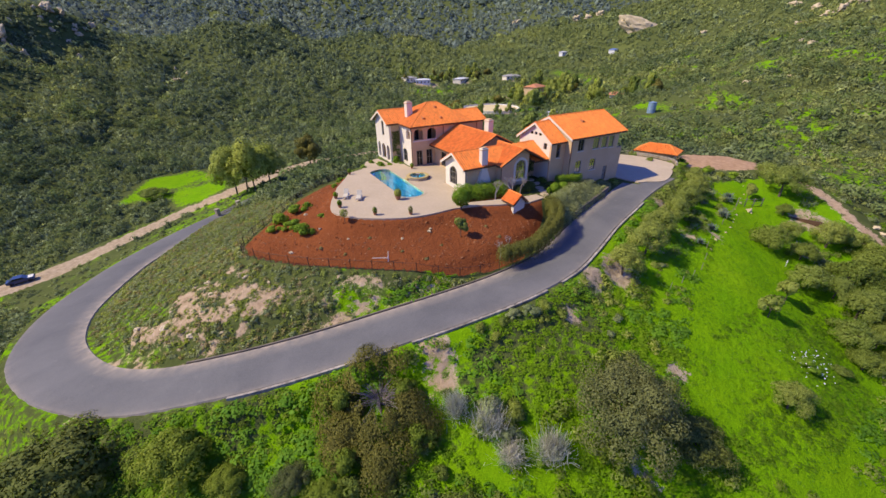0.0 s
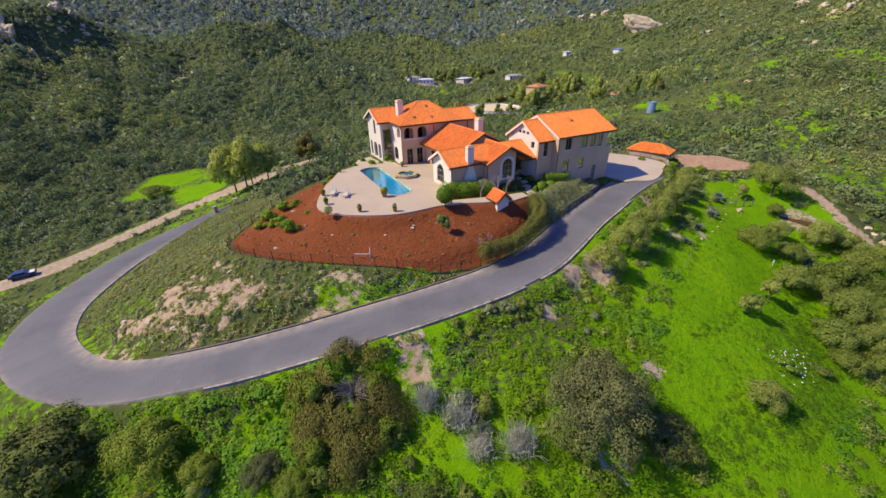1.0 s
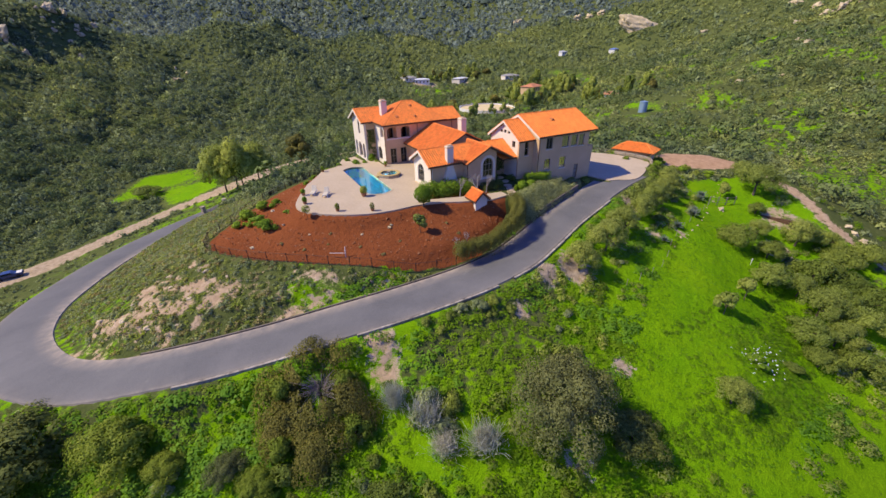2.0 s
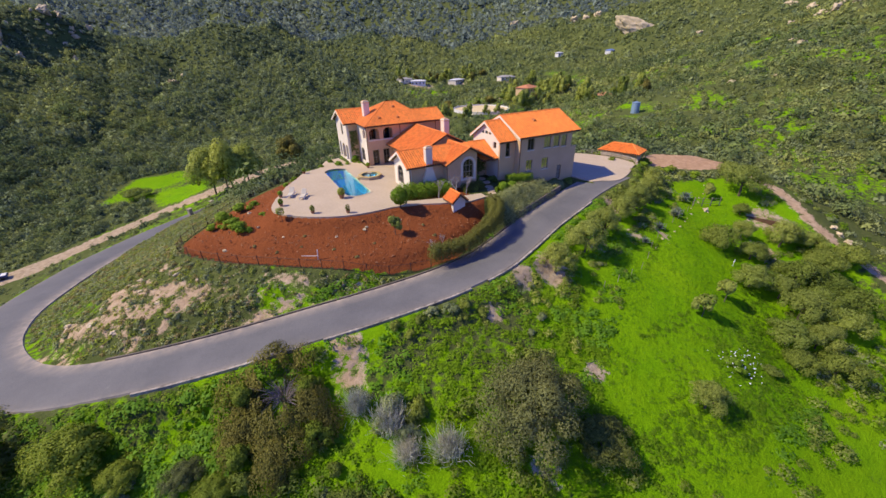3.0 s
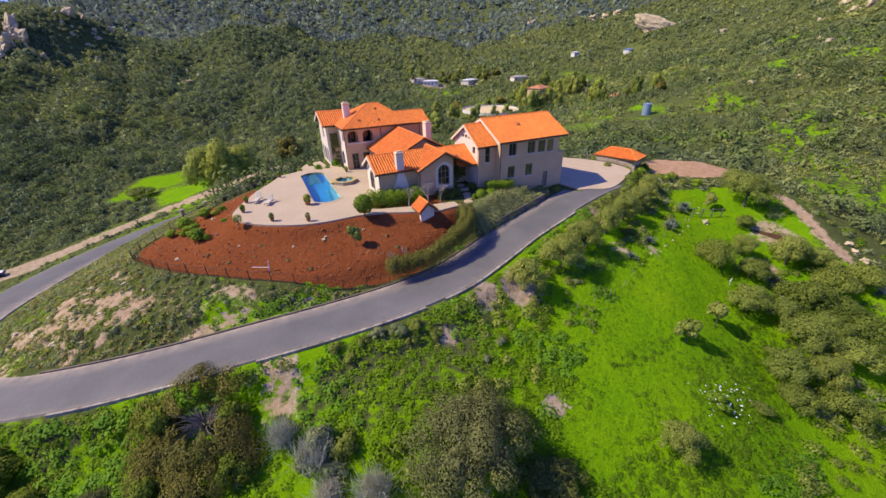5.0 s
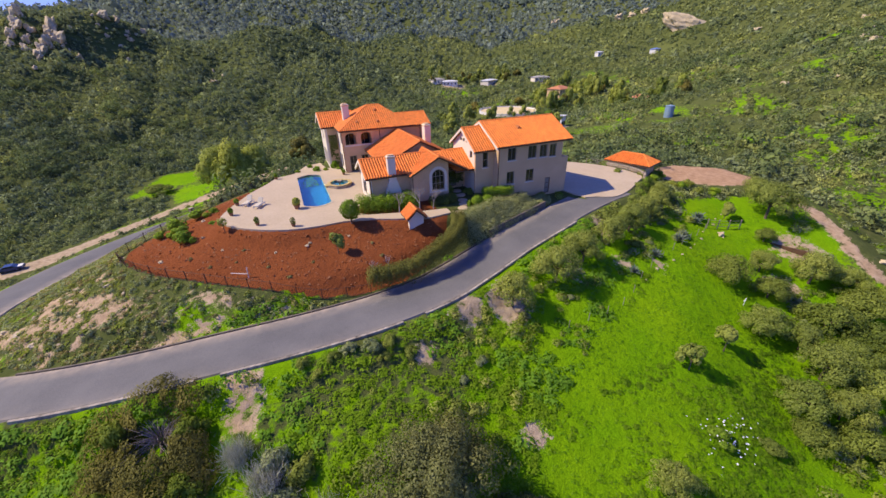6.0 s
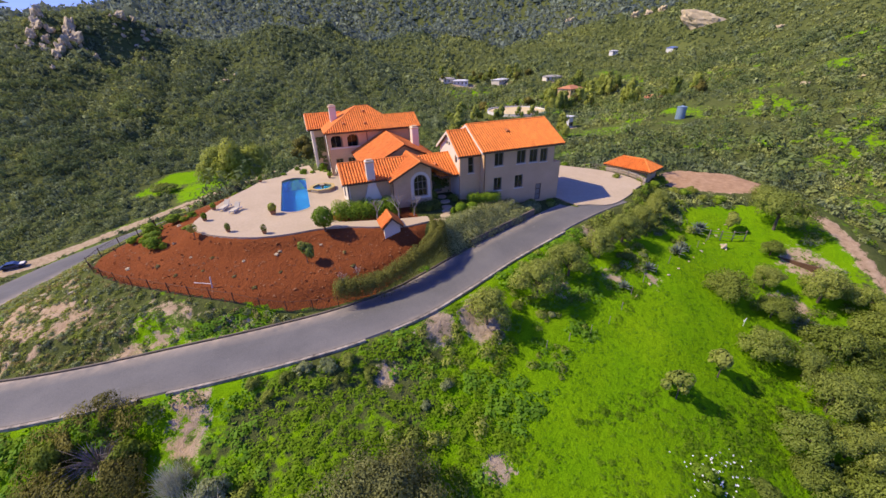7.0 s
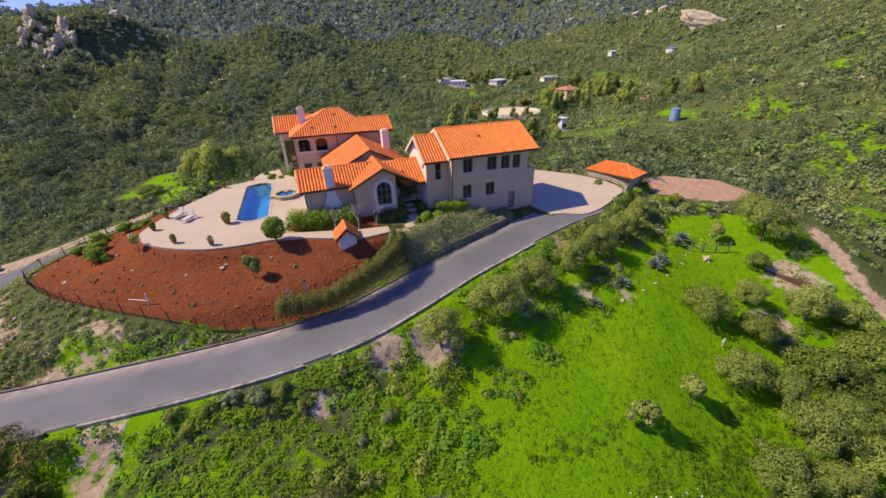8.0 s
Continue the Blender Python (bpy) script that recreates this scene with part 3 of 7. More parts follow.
def land(x, y):
    """The ground's height."""
    x, y = np.asarray(x, float), np.asarray(y, float)
    shape = x.shape
    x, y = x.ravel(), y.ravel()
    z = np.concatenate([kernel(x[k : k + 20000], y[k : k + 20000]) @ SPAN for k in range(0, len(x), 20000)]) if len(x) else x
    off = np.hypot(x + 15, y - 5)
    z = z + lumps(x, y, 9.0, 3) * 0.35 * smooth(20, 60, off) + lumps(x, y, 150.0, 5, 4) * 5 * smooth(180, 480, off) + (0.42 - np.abs(lumps(x + 0.4 * y, y * 0.6, 62.0, 8, 4))) * (7 + 16 * smooth(470, 800, off)) * smooth(110, 260, off)
    for line, deep, wide in GULLIES:
        d, _ = near_line(x, y, line)
        z = z - deep * np.exp(-d / wide)
    z = z + lumps(x, y, 2.2, 4, 3) * 0.12 * smooth(4, 9, np.abs(inside(x, y, TERRACE)))
    near = off < 215
    xn, yn, zn = x[near], y[near], z[near]
    for line, half, edge, drop in ((TRACK_LINE, 2.2, 4.0, 0.0), (TRAIL_LINE, 1.4, 2.5, 0.0), (DRIVE_LINE, None, 2.6, 0.14)):
        d, at = near_line(xn, yn, line)
        h = DRIVE_HALF[at] + 0.35 if half is None else half
        k = 1 - smooth(h, h + edge, d)
        zn = zn * (1 - k) + (line[at, 2] - drop) * k
    for ring, level, edge in ((TERRACE, -0.15, 1.6), (YARD, -1.75, 2.0), ([(-19, 2), (-2.7, 2), (-2.7, 1), (11, 0), (11, 9), (0, 9), (-2.6, 29), (-18.2, 29)], -0.25, 1.0), (CLEARING, -3.6, 3.0), (ARENA, -13.6, 8.0)):
        k = 1 - smooth(0.0, edge, inside(xn, yn, ring))
        if level == -0.25:
            k = k * (1 - smooth(-4, 2, xn))
        zn = zn * (1 - k) + level * k
    # the pool's pit
    k = 1 - smooth(0.1, 0.4, inside(xn, yn, [(-23.9, 5.4), (-20.2, 5.4), (-20.2, 18.6), (-23.9, 18.6)]))
    zn = zn - 2.6 * k
    z[near] = zn
    return z.reshape(shape)


def height(x, y):
    return float(land(np.array([x]), np.array([y]))[0])


def cover_of(x, y):
    """Weights of mulch, grass and bare dirt."""
    off = np.hypot(x + 15, y - 5)
    patch = lumps(x, y, 7.0, 21, 3)
    wide = lumps(x, y, 38.0, 22, 3)
    mulch = 1 - smooth(-0.3, 0.3, inside(x, y, MULCH))
    d, at = near_line(x, y, DRIVE_LINE)
    grass = 0.2 + 0.75 * (1 - smooth(0, 6, inside(x, y, LAWN))) + 0.3 * patch * (off < 110)
    south = 1 - smooth(-16, -6, y)
    on_bank = (1 - smooth(8, 13, inside(x, y, MULCH))) * (x < -14) * (y < 20)
    grass = grass + on_bank * (-0.22 + 0.4 * patch + (0.3 + 0.2 * patch) * smooth(-40, -32, x))
    fields = smooth(0.1, 0.45, lumps(x, y, 34.0, 92)) * smooth(0, 60, 190 - off)
    grass = np.maximum(grass, 0.48 * fields)
    grass = grass + (0.44 + 0.25 * lumps(x, y, 4.5, 35)) * south * (1 - smooth(60, 110, off)) * (1 - smooth(20, 60, x))
    grass = np.maximum(grass, (1 - smooth(-2, 4, inside(x, y, MEADOW))) * (0.6 + 0.35 * patch))
    grass = np.maximum(grass, (0.36 + 0.4 * patch) * (1 - smooth(2.0, 13.0, d - 3)) * (x < -40) * (1 - on_bank))
    grass = np.maximum(grass, 0.55 * wide * smooth(60, 160, x))
    grass = np.maximum(grass, (0.4 + 0.4 * patch) * (1 - smooth(-2, 6, inside(x, y, ROADSIDE))))
    grass = np.maximum(grass, (0.44 + 0.4 * lumps(x, y, 13.0, 36)) * smooth(30, 65, x - 0.15 * y) * (1 - smooth(240, 340, x)) * (y > -60))
    for ring in FIELDS:
        grass = np.maximum(grass, (0.42 + 0.35 * patch) * (1 - smooth(-1, 6, inside(x, y, ring))))
    bank = np.exp(-(((x + 50) / 8.5) ** 2 + ((y - 0.5) / 4.6) ** 2)) + 0.75 * np.exp(-(((x + 42) / 4) ** 2 + ((y + 3.0) / 2.0) ** 2))
    slope_band = (1 - smooth(5, 9, inside(x, y, MULCH))) * smooth(0.2, 1.0, inside(x, y, MULCH)) * (x < -22) * (y < 6)
    broken = lumps(x, y, 1.6, 33, 3)
    dirt = 0.68 * np.clip(bank, 0, 1) + (0.25 * patch + 0.6 * broken) * (bank > 0.05) + (0.4 + 0.5 * broken) * slope_band * (bank <= 0.05)
    # pale streaks down the bank
    for ax, ay, bx, by, w in ((-50, 4.5, -45.5, 0.8, 1.3), (-45.5, 0.8, -41, -2.7, 1.2), (-49.5, -1.6, -47.4, -4.2, 0.9), (-43.6, -4.2, -42.8, -5.8, 0.7), (-35.5, -5.2, -33.4, -5.8, 0.8), (-45, 4.2, -43.4, 2.2, 0.8), (-54.8, 3.4, -50.5, 0.4, 1.7)):
        k = np.clip(((x - ax) * (bx - ax) + (y - ay) * (by - ay)) / ((bx - ax) ** 2 + (by - ay) ** 2), 0, 1)
        dd = np.hypot(x - ax - k * (bx - ax), y - ay - k * (by - ay))
        dirt = np.maximum(dirt, np.exp(-((dd / w) ** 2)) * (0.72 + 0.7 * broken))
    for cx, cy, r in ((-30.8, -16.6, 1.5), (-31.3, -18.2, 1.3), (-12.2, -16.2, 1.5), (7.9, -14.6, 1.1), (9.4, -9.6, 1.2), (-17.4, -18.6, 1.0), (-11.6, -26.3, 1.0), (-20.4, -29.6, 1.2), (1, -13.5, 1.6), (34, -19, 2.5), (26, -22, 2.0), (-8, -16.2, 1.8), (12, -16, 0.9)):
        dirt = np.maximum(dirt, np.exp(-((x - cx) ** 2 + (y - cy) ** 2) / (1.3 * r) ** 2) * (0.85 + 0.5 * lumps(x, y, 2.6, 31)))
    for line, w in ((TRACK_LINE, 3.0), (TRAIL_LINE, 0.45)):
        dd, _ = near_line(x, y, line)
        dirt = np.maximum(dirt, (0.95 if w > 1 else 0.78 + 0.3 * broken) * (1 - smooth(w, w + 1.2, dd)))
    grass = grass * (1 - 0.75 * smooth(260, 380, off))
    for cx, cy, r in ((-25, 109, 7), (-18, 111, 5), (142, 166, 9), (156, 276, 10), (178, 230, 8), (121, 284, 13), (168, 170, 7), (92, 120, 8), (76, 81, 4), (128, 184, 9)):
        dirt = np.maximum(dirt, np.exp(-((x - cx) ** 2 + (y - cy) ** 2) / r**2) * (0.75 + 0.4 * lumps(x, y, 9.0, 37)))
    for ring in (CLEARING, ARENA):
        dirt = np.maximum(dirt, 0.95 * (1 - smooth(-0.5, 1.2, inside(x, y, ring))))
    grass = grass * (1 - (1 - smooth(0, 1.5, np.maximum(np.maximum(-10 - x, x - 12), np.maximum(-6.5 - y, y - 20)))) * 0.9)
    return mulch, np.clip(grass, 0, 1), np.clip(dirt, 0, 1)


def ground_sheet():
    n, b, a = 420, 4.7, 25.0
    u = np.sinh(np.linspace(-1, 1, n) * b) * a
    gx, gy = np.meshgrid(u - 18, u - 6)
    gz = land(gx, gy)
    co = np.stack([gx, gy, gz], -1).reshape(-1, 3)
    k = np.arange(n * n).reshape(n, n)
    quads = np.stack([k[:-1, :-1], k[:-1, 1:], k[1:, 1:], k[1:, :-1]], -1).reshape(-1, 4)
    me = bpy.data.meshes.new("ground")
    me.from_pydata(co.tolist(), [], quads.tolist())
    me.shade_smooth()
    rgba = np.ones((n * n, 4), np.float32)
    rgba[:, :3] = np.stack(cover_of(co[:, 0], co[:, 1]), -1)
    me.attributes.new("cover", "FLOAT_COLOR", "POINT").data.foreach_set("color", rgba.ravel())
    me.attributes.new("ochre", "FLOAT", "POINT").data.foreach_set("value", np.maximum(np.maximum(1 - smooth(0, 2, inside(co[:, 0], co[:, 1], CLEARING)), 0.4 * (1 - smooth(2, 3, near_line(co[:, 0], co[:, 1], TRAIL_LINE)[0]))), 0.3 * (inside(co[:, 0], co[:, 1], MULCH) < 14) * (co[:, 0] < -30) * (co[:, 1] < 10)).astype(np.float32))
    me.materials.append(GROUND)
    return tagged(new("ground", me), "hilly ground with grass, bark mulch and bare dirt", "ground", kind="structure")


ground_sheet()


def ribbon(line, offsets, heights):
    """A strip along a line: one vertex row for each sideways offset (an array or a number) and height."""
    way = np.gradient(line[:, :2], axis=0)
    way /= np.linalg.norm(way, axis=1)[:, None]
    left = np.stack([-way[:, 1], way[:, 0]], -1)
    rows = [np.c_[line[:, :2] + left * np.reshape(o, (-1, 1)), line[:, 2] + h] for o, h in zip(offsets, heights)]
    n, m = len(line), len(rows)
    co = np.stack(rows, 1).reshape(-1, 3)
    k = np.arange(n * m).reshape(n, m)
    quads = np.stack([k[:-1, :-1], k[:-1, 1:], k[1:, 1:], k[1:, :-1]], -1).reshape(-1, 4)
    return co, quads


def strip(name, line, offsets, heights, material, label, category, kind="structure"):
    co, quads = ribbon(line, offsets, heights)
    me = bpy.data.meshes.new(name)
    me.from_pydata(co.tolist(), [], quads.tolist())
    me.materials.append(material)
    return tagged(new(name, me), label, category, kind=kind)


def drive():
    shares = (-1, -0.94, -0.8, -0.4, 0, 0.4, 0.8, 0.94, 1)
    rises = (-0.3, 0.0, 0.0, 0.03, 0.05, 0.03, 0.0, 0.0, -0.3)
    road = strip("road", DRIVE_LINE, [DRIVE_HALF * s for s in shares], rises, ASPHALT, "worn grey asphalt drive with sandy edges", "road")
    verge = np.tile([1, 1, 0.55, 0, 0, 0, 0.1, 0.4, 0.6], len(DRIVE_LINE)).astype(np.float32)
    road.data.attributes.new("verge", "FLOAT", "POINT").data.foreach_set("value", verge)
    low, top = -0.25, 0.16
    # south-side kerb, in lengths with gaps, and a low wall along the foot of the bank
    for k0, k1 in ((22, 60), (62, 86), (88, 110)):
        half = DRIVE_HALF[k0:k1]
        strip("kerb", DRIVE_LINE[k0:k1], [half - 0.02, half + 0.0, half + 0.22, half + 0.26], (low, 0.1, 0.1, low - 0.6), KERB, "low weathered concrete kerb along the drive", "kerb")
    # the shadow line at the hedge's foot is put into this wall's dark colour
    half = DRIVE_HALF[20:38]
    strip("retaining_wall", DRIVE_LINE[20:38], [-half - 0.3, -half - 0.26, -half - 0.02, -half], (low - 0.3, 0.75, 0.75, low), KERB_DARK, "low retaining wall below the garage hedge, shade put into its dark colour", "wall")
    for k0, k1 in ((38, 120),):
        half = DRIVE_HALF[k0:k1]
        strip("kerb", DRIVE_LINE[k0:k1], [-half - 0.2, -half - 0.16, -half, -half + 0.02], (low, 0.05, 0.05, low), KERB_DARK, "low dark kerb at the foot of the bank", "kerb")


drive()


def slab(name, ring, holes, top, thick, material, label, category):
    bm = plate(ring, holes, "z", top, -thick)
    return tagged(part(name, bm, material), label, category, kind="structure")


def pool_ring(grow=0.0):
    x0, x1, y0, y1 = -23.75 - grow, -20.35 + grow, 5.6 - grow, 18.3 + grow
    ring = [(x1, y0), (x1, y1)]
    near = [(x0 + (x1 - x0) * k / 10, y0 - 0.95 * math.sin(math.pi * k / 10) ** 0.8) for k in range(0, 11)]
    far = [(x1 - (x1 - x0) * k / 10, y1 + 0.95 * math.sin(math.pi * k / 10) ** 0.8) for k in range(0, 11)]
    return near + far


slab("terrace", TERRACE, [pool_ring(0.0)], 0.0, 0.4, CONCRETE, "pale concrete pool terrace with a curved edge", "terrace")
slab("yard", YARD, [], -1.6, 0.3, CONCRETE, "pale concrete garage yard", "yard")


def pool():
    p = thing("swimming_pool", (-22, 12, -1.7), "blue-tiled lap pool with rounded ends", "pool")
    at = Vector((-22, 12, -1.7))

    def moved(bm):
        bmesh.ops.translate(bm, verts=bm.verts[:], vec=-at)
        return bm

    part("pool_wall", moved(plate(pool_ring(0.2), [pool_ring(0.001)], "z", -0.03, -1.67)), POOL_SHELL, p)
    part("pool_floor", moved(plate(pool_ring(0.19), [], "z", -1.69, -0.05)), POOL_SHELL, p)
    part("coping", moved(plate(pool_ring(0.2), [pool_ring(-0.04)], "z", 0.004, 0.03)), CONCRETE, p, "narrow pale stone coping")
    part("water", moved(plate(pool_ring(-0.002), [], "z", -0.14, -0.02)), WATER, p, "clear turquoise water")


pool()

# ---- the villa ----
villa = thing("villa", (0, 0, 0), "cream stucco hilltop villa with orange clay tile roofs", "house")


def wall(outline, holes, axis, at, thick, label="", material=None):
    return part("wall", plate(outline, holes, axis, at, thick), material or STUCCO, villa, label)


def door(axis, at, u0, u1, v0, v1, into, label="dark timber door", bars=1):
    """A framed door leaf set into its opening."""
    bm = bmesh.new()
    put(bm, axis, u0, v0, u1, v1, at + into * 0.12, at + into * 0.18)
    d = part("door", bm, WOOD, villa, label)
    bm = bmesh.new()
    n = 3
    for k in range(n):
        put(bm, axis, u0 + 0.12, v0 + 0.1 + (v1 - v0 - 0.1) * k / n, u1 - 0.12, v0 + (v1 - v0 - 0.1) * (k + 1) / n, at + into * 0.1, at + into * 0.13)
    part("panel", bm, FRAME, d)
    bm = bmesh.new()
    put(bm, axis, u1 - 0.16, v0 + 0.98, u1 - 0.1, v0 + 1.1, at + into * 0.02, at + into * 0.12)
    part("handle", bm, METAL, d)
    return d


METAL = surface("dark_metal", (0.03, 0.03, 0.03), (0.07, 0.065, 0.06), 20.0, 1.0, 0.45, 0.1, metallic=0.8)
GUTTER = surface("copper_gutter", (0.12, 0.06, 0.035), (0.22, 0.11, 0.06), 12.0, 1.0, 0.6, metallic=0.3)


def downspout(x, y, z0, z1):
    bm = bmesh.new()
    rod(bm, (x, y, z0), (x, y, z1), 0.05, sides=8)
    for z in (z0 + 0.4, (z0 + z1) / 2, z1 - 0.4):
        box(bm, x - 0.07, y - 0.06, z - 0.03, x + 0.07, y + 0.09, z + 0.03)
    part("downspout", bm, GUTTER, villa, "copper-brown downspout")


# Garage wing: two storeys, the drive side in shade.
upper = [oblong(1.4, 2.62, 3.62, 5.25), oblong(4.46, 5.75, 3.57, 5.22), oblong(6.27, 7.45, 3.52, 5.15), oblong(7.84, 8.9, 3.42, 5.1)]
lower = [oblong(1.39, 2.54, 0.53, 2.2), oblong(4.36, 5.56, 0.48, 2.15)]
side_door = oblong(7.55, 8.4, -1.62, 0.6)
wall([(0, -2.2), (11, -2.2), (11, 3.1), (9.9, 3.1), (9.9, 5.6), (0, 5.6)], upper + lower + [side_door], "y", 0, 0.3, "long garage-wing wall in shade, two rows of windows")
for ring in upper + lower:
    window(villa, "y", 0, ring, 1, (1, 0), "two-light window with a stucco sill")
door("y", 0, 7.55, 8.4, -1.62, 0.6, 1, "narrow side door")
wall([(0.3, -2.2), (9, -2.2), (9, 2.45), (0.3, 2.45)], [oblong(1.2, 4.0, -1.7, 0.8), oblong(5.0, 7.8, -1.7, 0.8)], "x", 11, -0.3, "garage end wall with two wide doors")
for y0 in (1.2, 5.0):
    bm = bmesh.new()
    for k in range(4):
        box(bm, 10.78, y0, -1.6 + 0.6 * k, 10.84, y0 + 2.8, -1.02 + 0.6 * k, 0.012)
    part("garage_door", bm, WOOD, villa, "panelled dark timber garage door")
wall([(0.3, 2.3), (8.7, 2.3), (8.7, 5.6), (4.5, 7.85), (0.3, 5.6)], [oblong(1.3, 3.3, 2.45, 4.7), oblong(5.2, 6.6, 3.2, 4.7)], "x", 9.9, -0.3)
window(villa, "x", 9.9, oblong(1.3, 3.3, 2.45, 4.7), -1, (1, 0), "glazed balcony door", False)
window(villa, "x", 9.9, oblong(5.2, 6.6, 3.2, 4.7), -1, (1, 0))
wall([(0, -2.2), (11, -2.2), (11, 2.45), (9.9, 2.45), (9.9, 5.6), (0, 5.6)], [], "y", 9, -0.3)
wall([(0.3, -2.2), (8.7, -2.2), (8.7, 5.6), (4.5, 7.85), (0.3, 5.6)], [], "x", 0.0, 0.3)
bm = bmesh.new()
box(bm, 9.6, 0.3, 2.2, 10.7, 8.7, 2.4)
part("balcony_floor", bm, CONCRETE, villa)
bm = bmesh.new()
box(bm, 10.72, 0.28, 2.44, 11.0, 9.0, 3.12, 0.03)
box(bm, 9.9, 0.0, 3.1, 11.06, 0.32, 3.2, 0.03)
part("balcony_parapet", bm, STUCCO, villa)
E1, R1, Y0, Y1, YR = 5.55, 8.0, -0.45, 9.45, 4.5
tiled(villa, [(-0.35, Y0, E1), (11.0, Y0, E1), (11.0, YR, R1), (-0.35, YR, R1)], (0, -1))
tiled(villa, [(-0.35, Y1, E1), (11.0, Y1, E1), (11.0, YR, R1), (-0.35, YR, R1)], (0, 1))
caps(villa, [((-0.35, YR, R1), (11.0, YR, R1)), ((-0.3, YR, R1), (-0.3, Y0, E1)), ((10.95, YR, R1), (10.95, Y0, E1)), ((-0.3, YR, R1), (-0.3, Y1, E1))])
downspout(0.08, -0.06, -1.0, 5.4)
# lower link block beside it
wall([(-2.65, -2.2), (0, -2.2), (0, 5.2), (-2.65, 5.2)], [oblong(-1.61, -0.83, 2.87, 4.85)], "y", 1.1, 0.3)
window(villa, "y", 1.1, oblong(-1.61, -0.83, 2.87, 4.85), 1, (0, 1), "tall narrow window")
little = [oblong(5.05, 5.65, 5.68, 6.1), oblong(4.2, 4.8, 5.7, 6.15), oblong(3.3, 3.9, 5.7, 6.1)]
side = oblong(2.0, 2.7, 4.0, 4.9)
# west face: part of its sunlight is painted by the paler stucco
wall([(1.4, -2.2), (7.9, -2.2), (7.9, 5.2), (4.5, 7.15), (1.4, 5.35)], little + [side], "x", -2.65, 0.3, "sunlit gable wall with three small vents", STUCCO_PALE_AND_LIT)
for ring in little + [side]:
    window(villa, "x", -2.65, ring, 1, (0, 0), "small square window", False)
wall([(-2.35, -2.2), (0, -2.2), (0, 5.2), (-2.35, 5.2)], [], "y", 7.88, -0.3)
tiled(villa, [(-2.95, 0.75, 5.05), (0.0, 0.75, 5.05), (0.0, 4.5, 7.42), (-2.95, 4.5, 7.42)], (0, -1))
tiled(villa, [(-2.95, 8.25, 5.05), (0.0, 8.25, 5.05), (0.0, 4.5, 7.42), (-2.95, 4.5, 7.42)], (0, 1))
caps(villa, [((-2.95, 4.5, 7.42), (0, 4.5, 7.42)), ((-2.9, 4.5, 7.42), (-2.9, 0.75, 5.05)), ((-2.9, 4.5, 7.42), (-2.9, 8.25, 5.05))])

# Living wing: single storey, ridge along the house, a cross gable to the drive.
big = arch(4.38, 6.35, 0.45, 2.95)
# lit gable end, brightened by the pale copy of the wall stucco
wall([(2.4, -1), (7.5, -1), (7.5, 3.25), (4.95, 4.6), (2.4, 3.25)], [big], "x", -16.05, 0.3, "sunlit gable wall with a tall arched window", STUCCO_PALE_AND_LIT)
window(villa, "x", -16.05, big, 1, (2, 2), "tall arched window with many panes", False)
wall([(-15.75, -1.5), (-11, -1.5), (-11, 3.2), (-15.75, 3.2)], [], "y", 2.42, 0.3)
front = arch(-8.43, -6.76, 0.76, 3.4)
wall([(-11, -1.5), (-6.2, -1.5), (-6.2, 4.15), (-7.65, 4.85), (-11, 3.1)], [front], "y", 1.5, 0.3, "gabled wall with an arched window in a raised surround")
window(villa, "y", 1.5, front, 1, (2, 2), "arched window with many panes", False)
part("window_surround", plate(arch(-8.8, -6.4, 0.5, 3.75, 1.2), [arch(-8.45, -6.74, 0.74, 3.42)], "y", 1.44, 0.1), STUCCO_PALE_AND_LIT, villa, "raised pale stucco surround")
wall([(1.8, -1.5), (4.5, -1.5), (4.5, 3.0), (1.8, 4.1)], [], "x", -6.2, -0.3)
wall([(-6.2, -1.5), (-2.65, -1.5), (-2.65, 3.6), (-6.2, 3.6)], [oblong(-5.2, -3.9, 0.0, 2.3)], "y", 4.2, 0.3, "recessed entrance wall under the link roof")
door("y", 4.2, -5.2, -3.9, 0.0, 2.3, 1, "dark timber entrance door")
wall([(-15.75, -1), (-13, -1), (-13, 3.2), (-15.75, 3.2)], [], "y", 7.48, -0.3)
wall([(1.8, -1.5), (2.7, -1.5), (2.7, 3.1), (1.8, 3.1)], [], "x", -11, 0.3)
tiled(villa, [(-16.5, 1.95, 3.2), (-11.2, 1.95, 3.2), (-7.9, 4.95, 4.85), (-16.5, 4.95, 4.85)], (0, -1))
tiled(villa, [(-16.5, 7.95, 3.2), (-12.9, 7.95, 3.2), (-12.9, 4.95, 4.85), (-16.5, 4.95, 4.85)], (0, 1))
tiled(villa, [(-11.4, 0.9, 3.08), (-7.65, 0.9, 5.02), (-7.65, 7.0, 5.02), (-11.4, 1.95, 3.08)], (-1, 0), column=0.27)
tiled(villa, [(-3.7, 0.9, 2.98), (-7.65, 0.9, 5.02), (-7.65, 7.0, 5.02), (-3.7, 2.4, 2.98)], (1, 0), column=0.27)
tiled(villa, [(-5.2, 1.35, 2.8), (-2.7, 1.35, 2.8), (-2.7, 4.95, 4.75), (-7.4, 4.95, 4.75)], (0, -1))
caps(villa, [((-16.5, 4.95, 4.85), (-8, 4.95, 4.85)), ((-7.65, 0.9, 5.02), (-7.65, 7.0, 5.02)), ((-16.45, 4.95, 4.85), (-16.45, 1.95, 3.2)), ((-16.45, 4.95, 4.85), (-16.45, 7.95, 3.2)), ((-7.65, 0.95, 5.02), (-11.4, 0.95, 3.08)), ((-7.65, 0.95, 5.02), (-3.7, 0.95, 2.98)), ((-5.4, 4.95, 4.75), (-2.7, 4.95, 4.75))])
downspout(-10.95, 1.42, -0.6, 2.9)
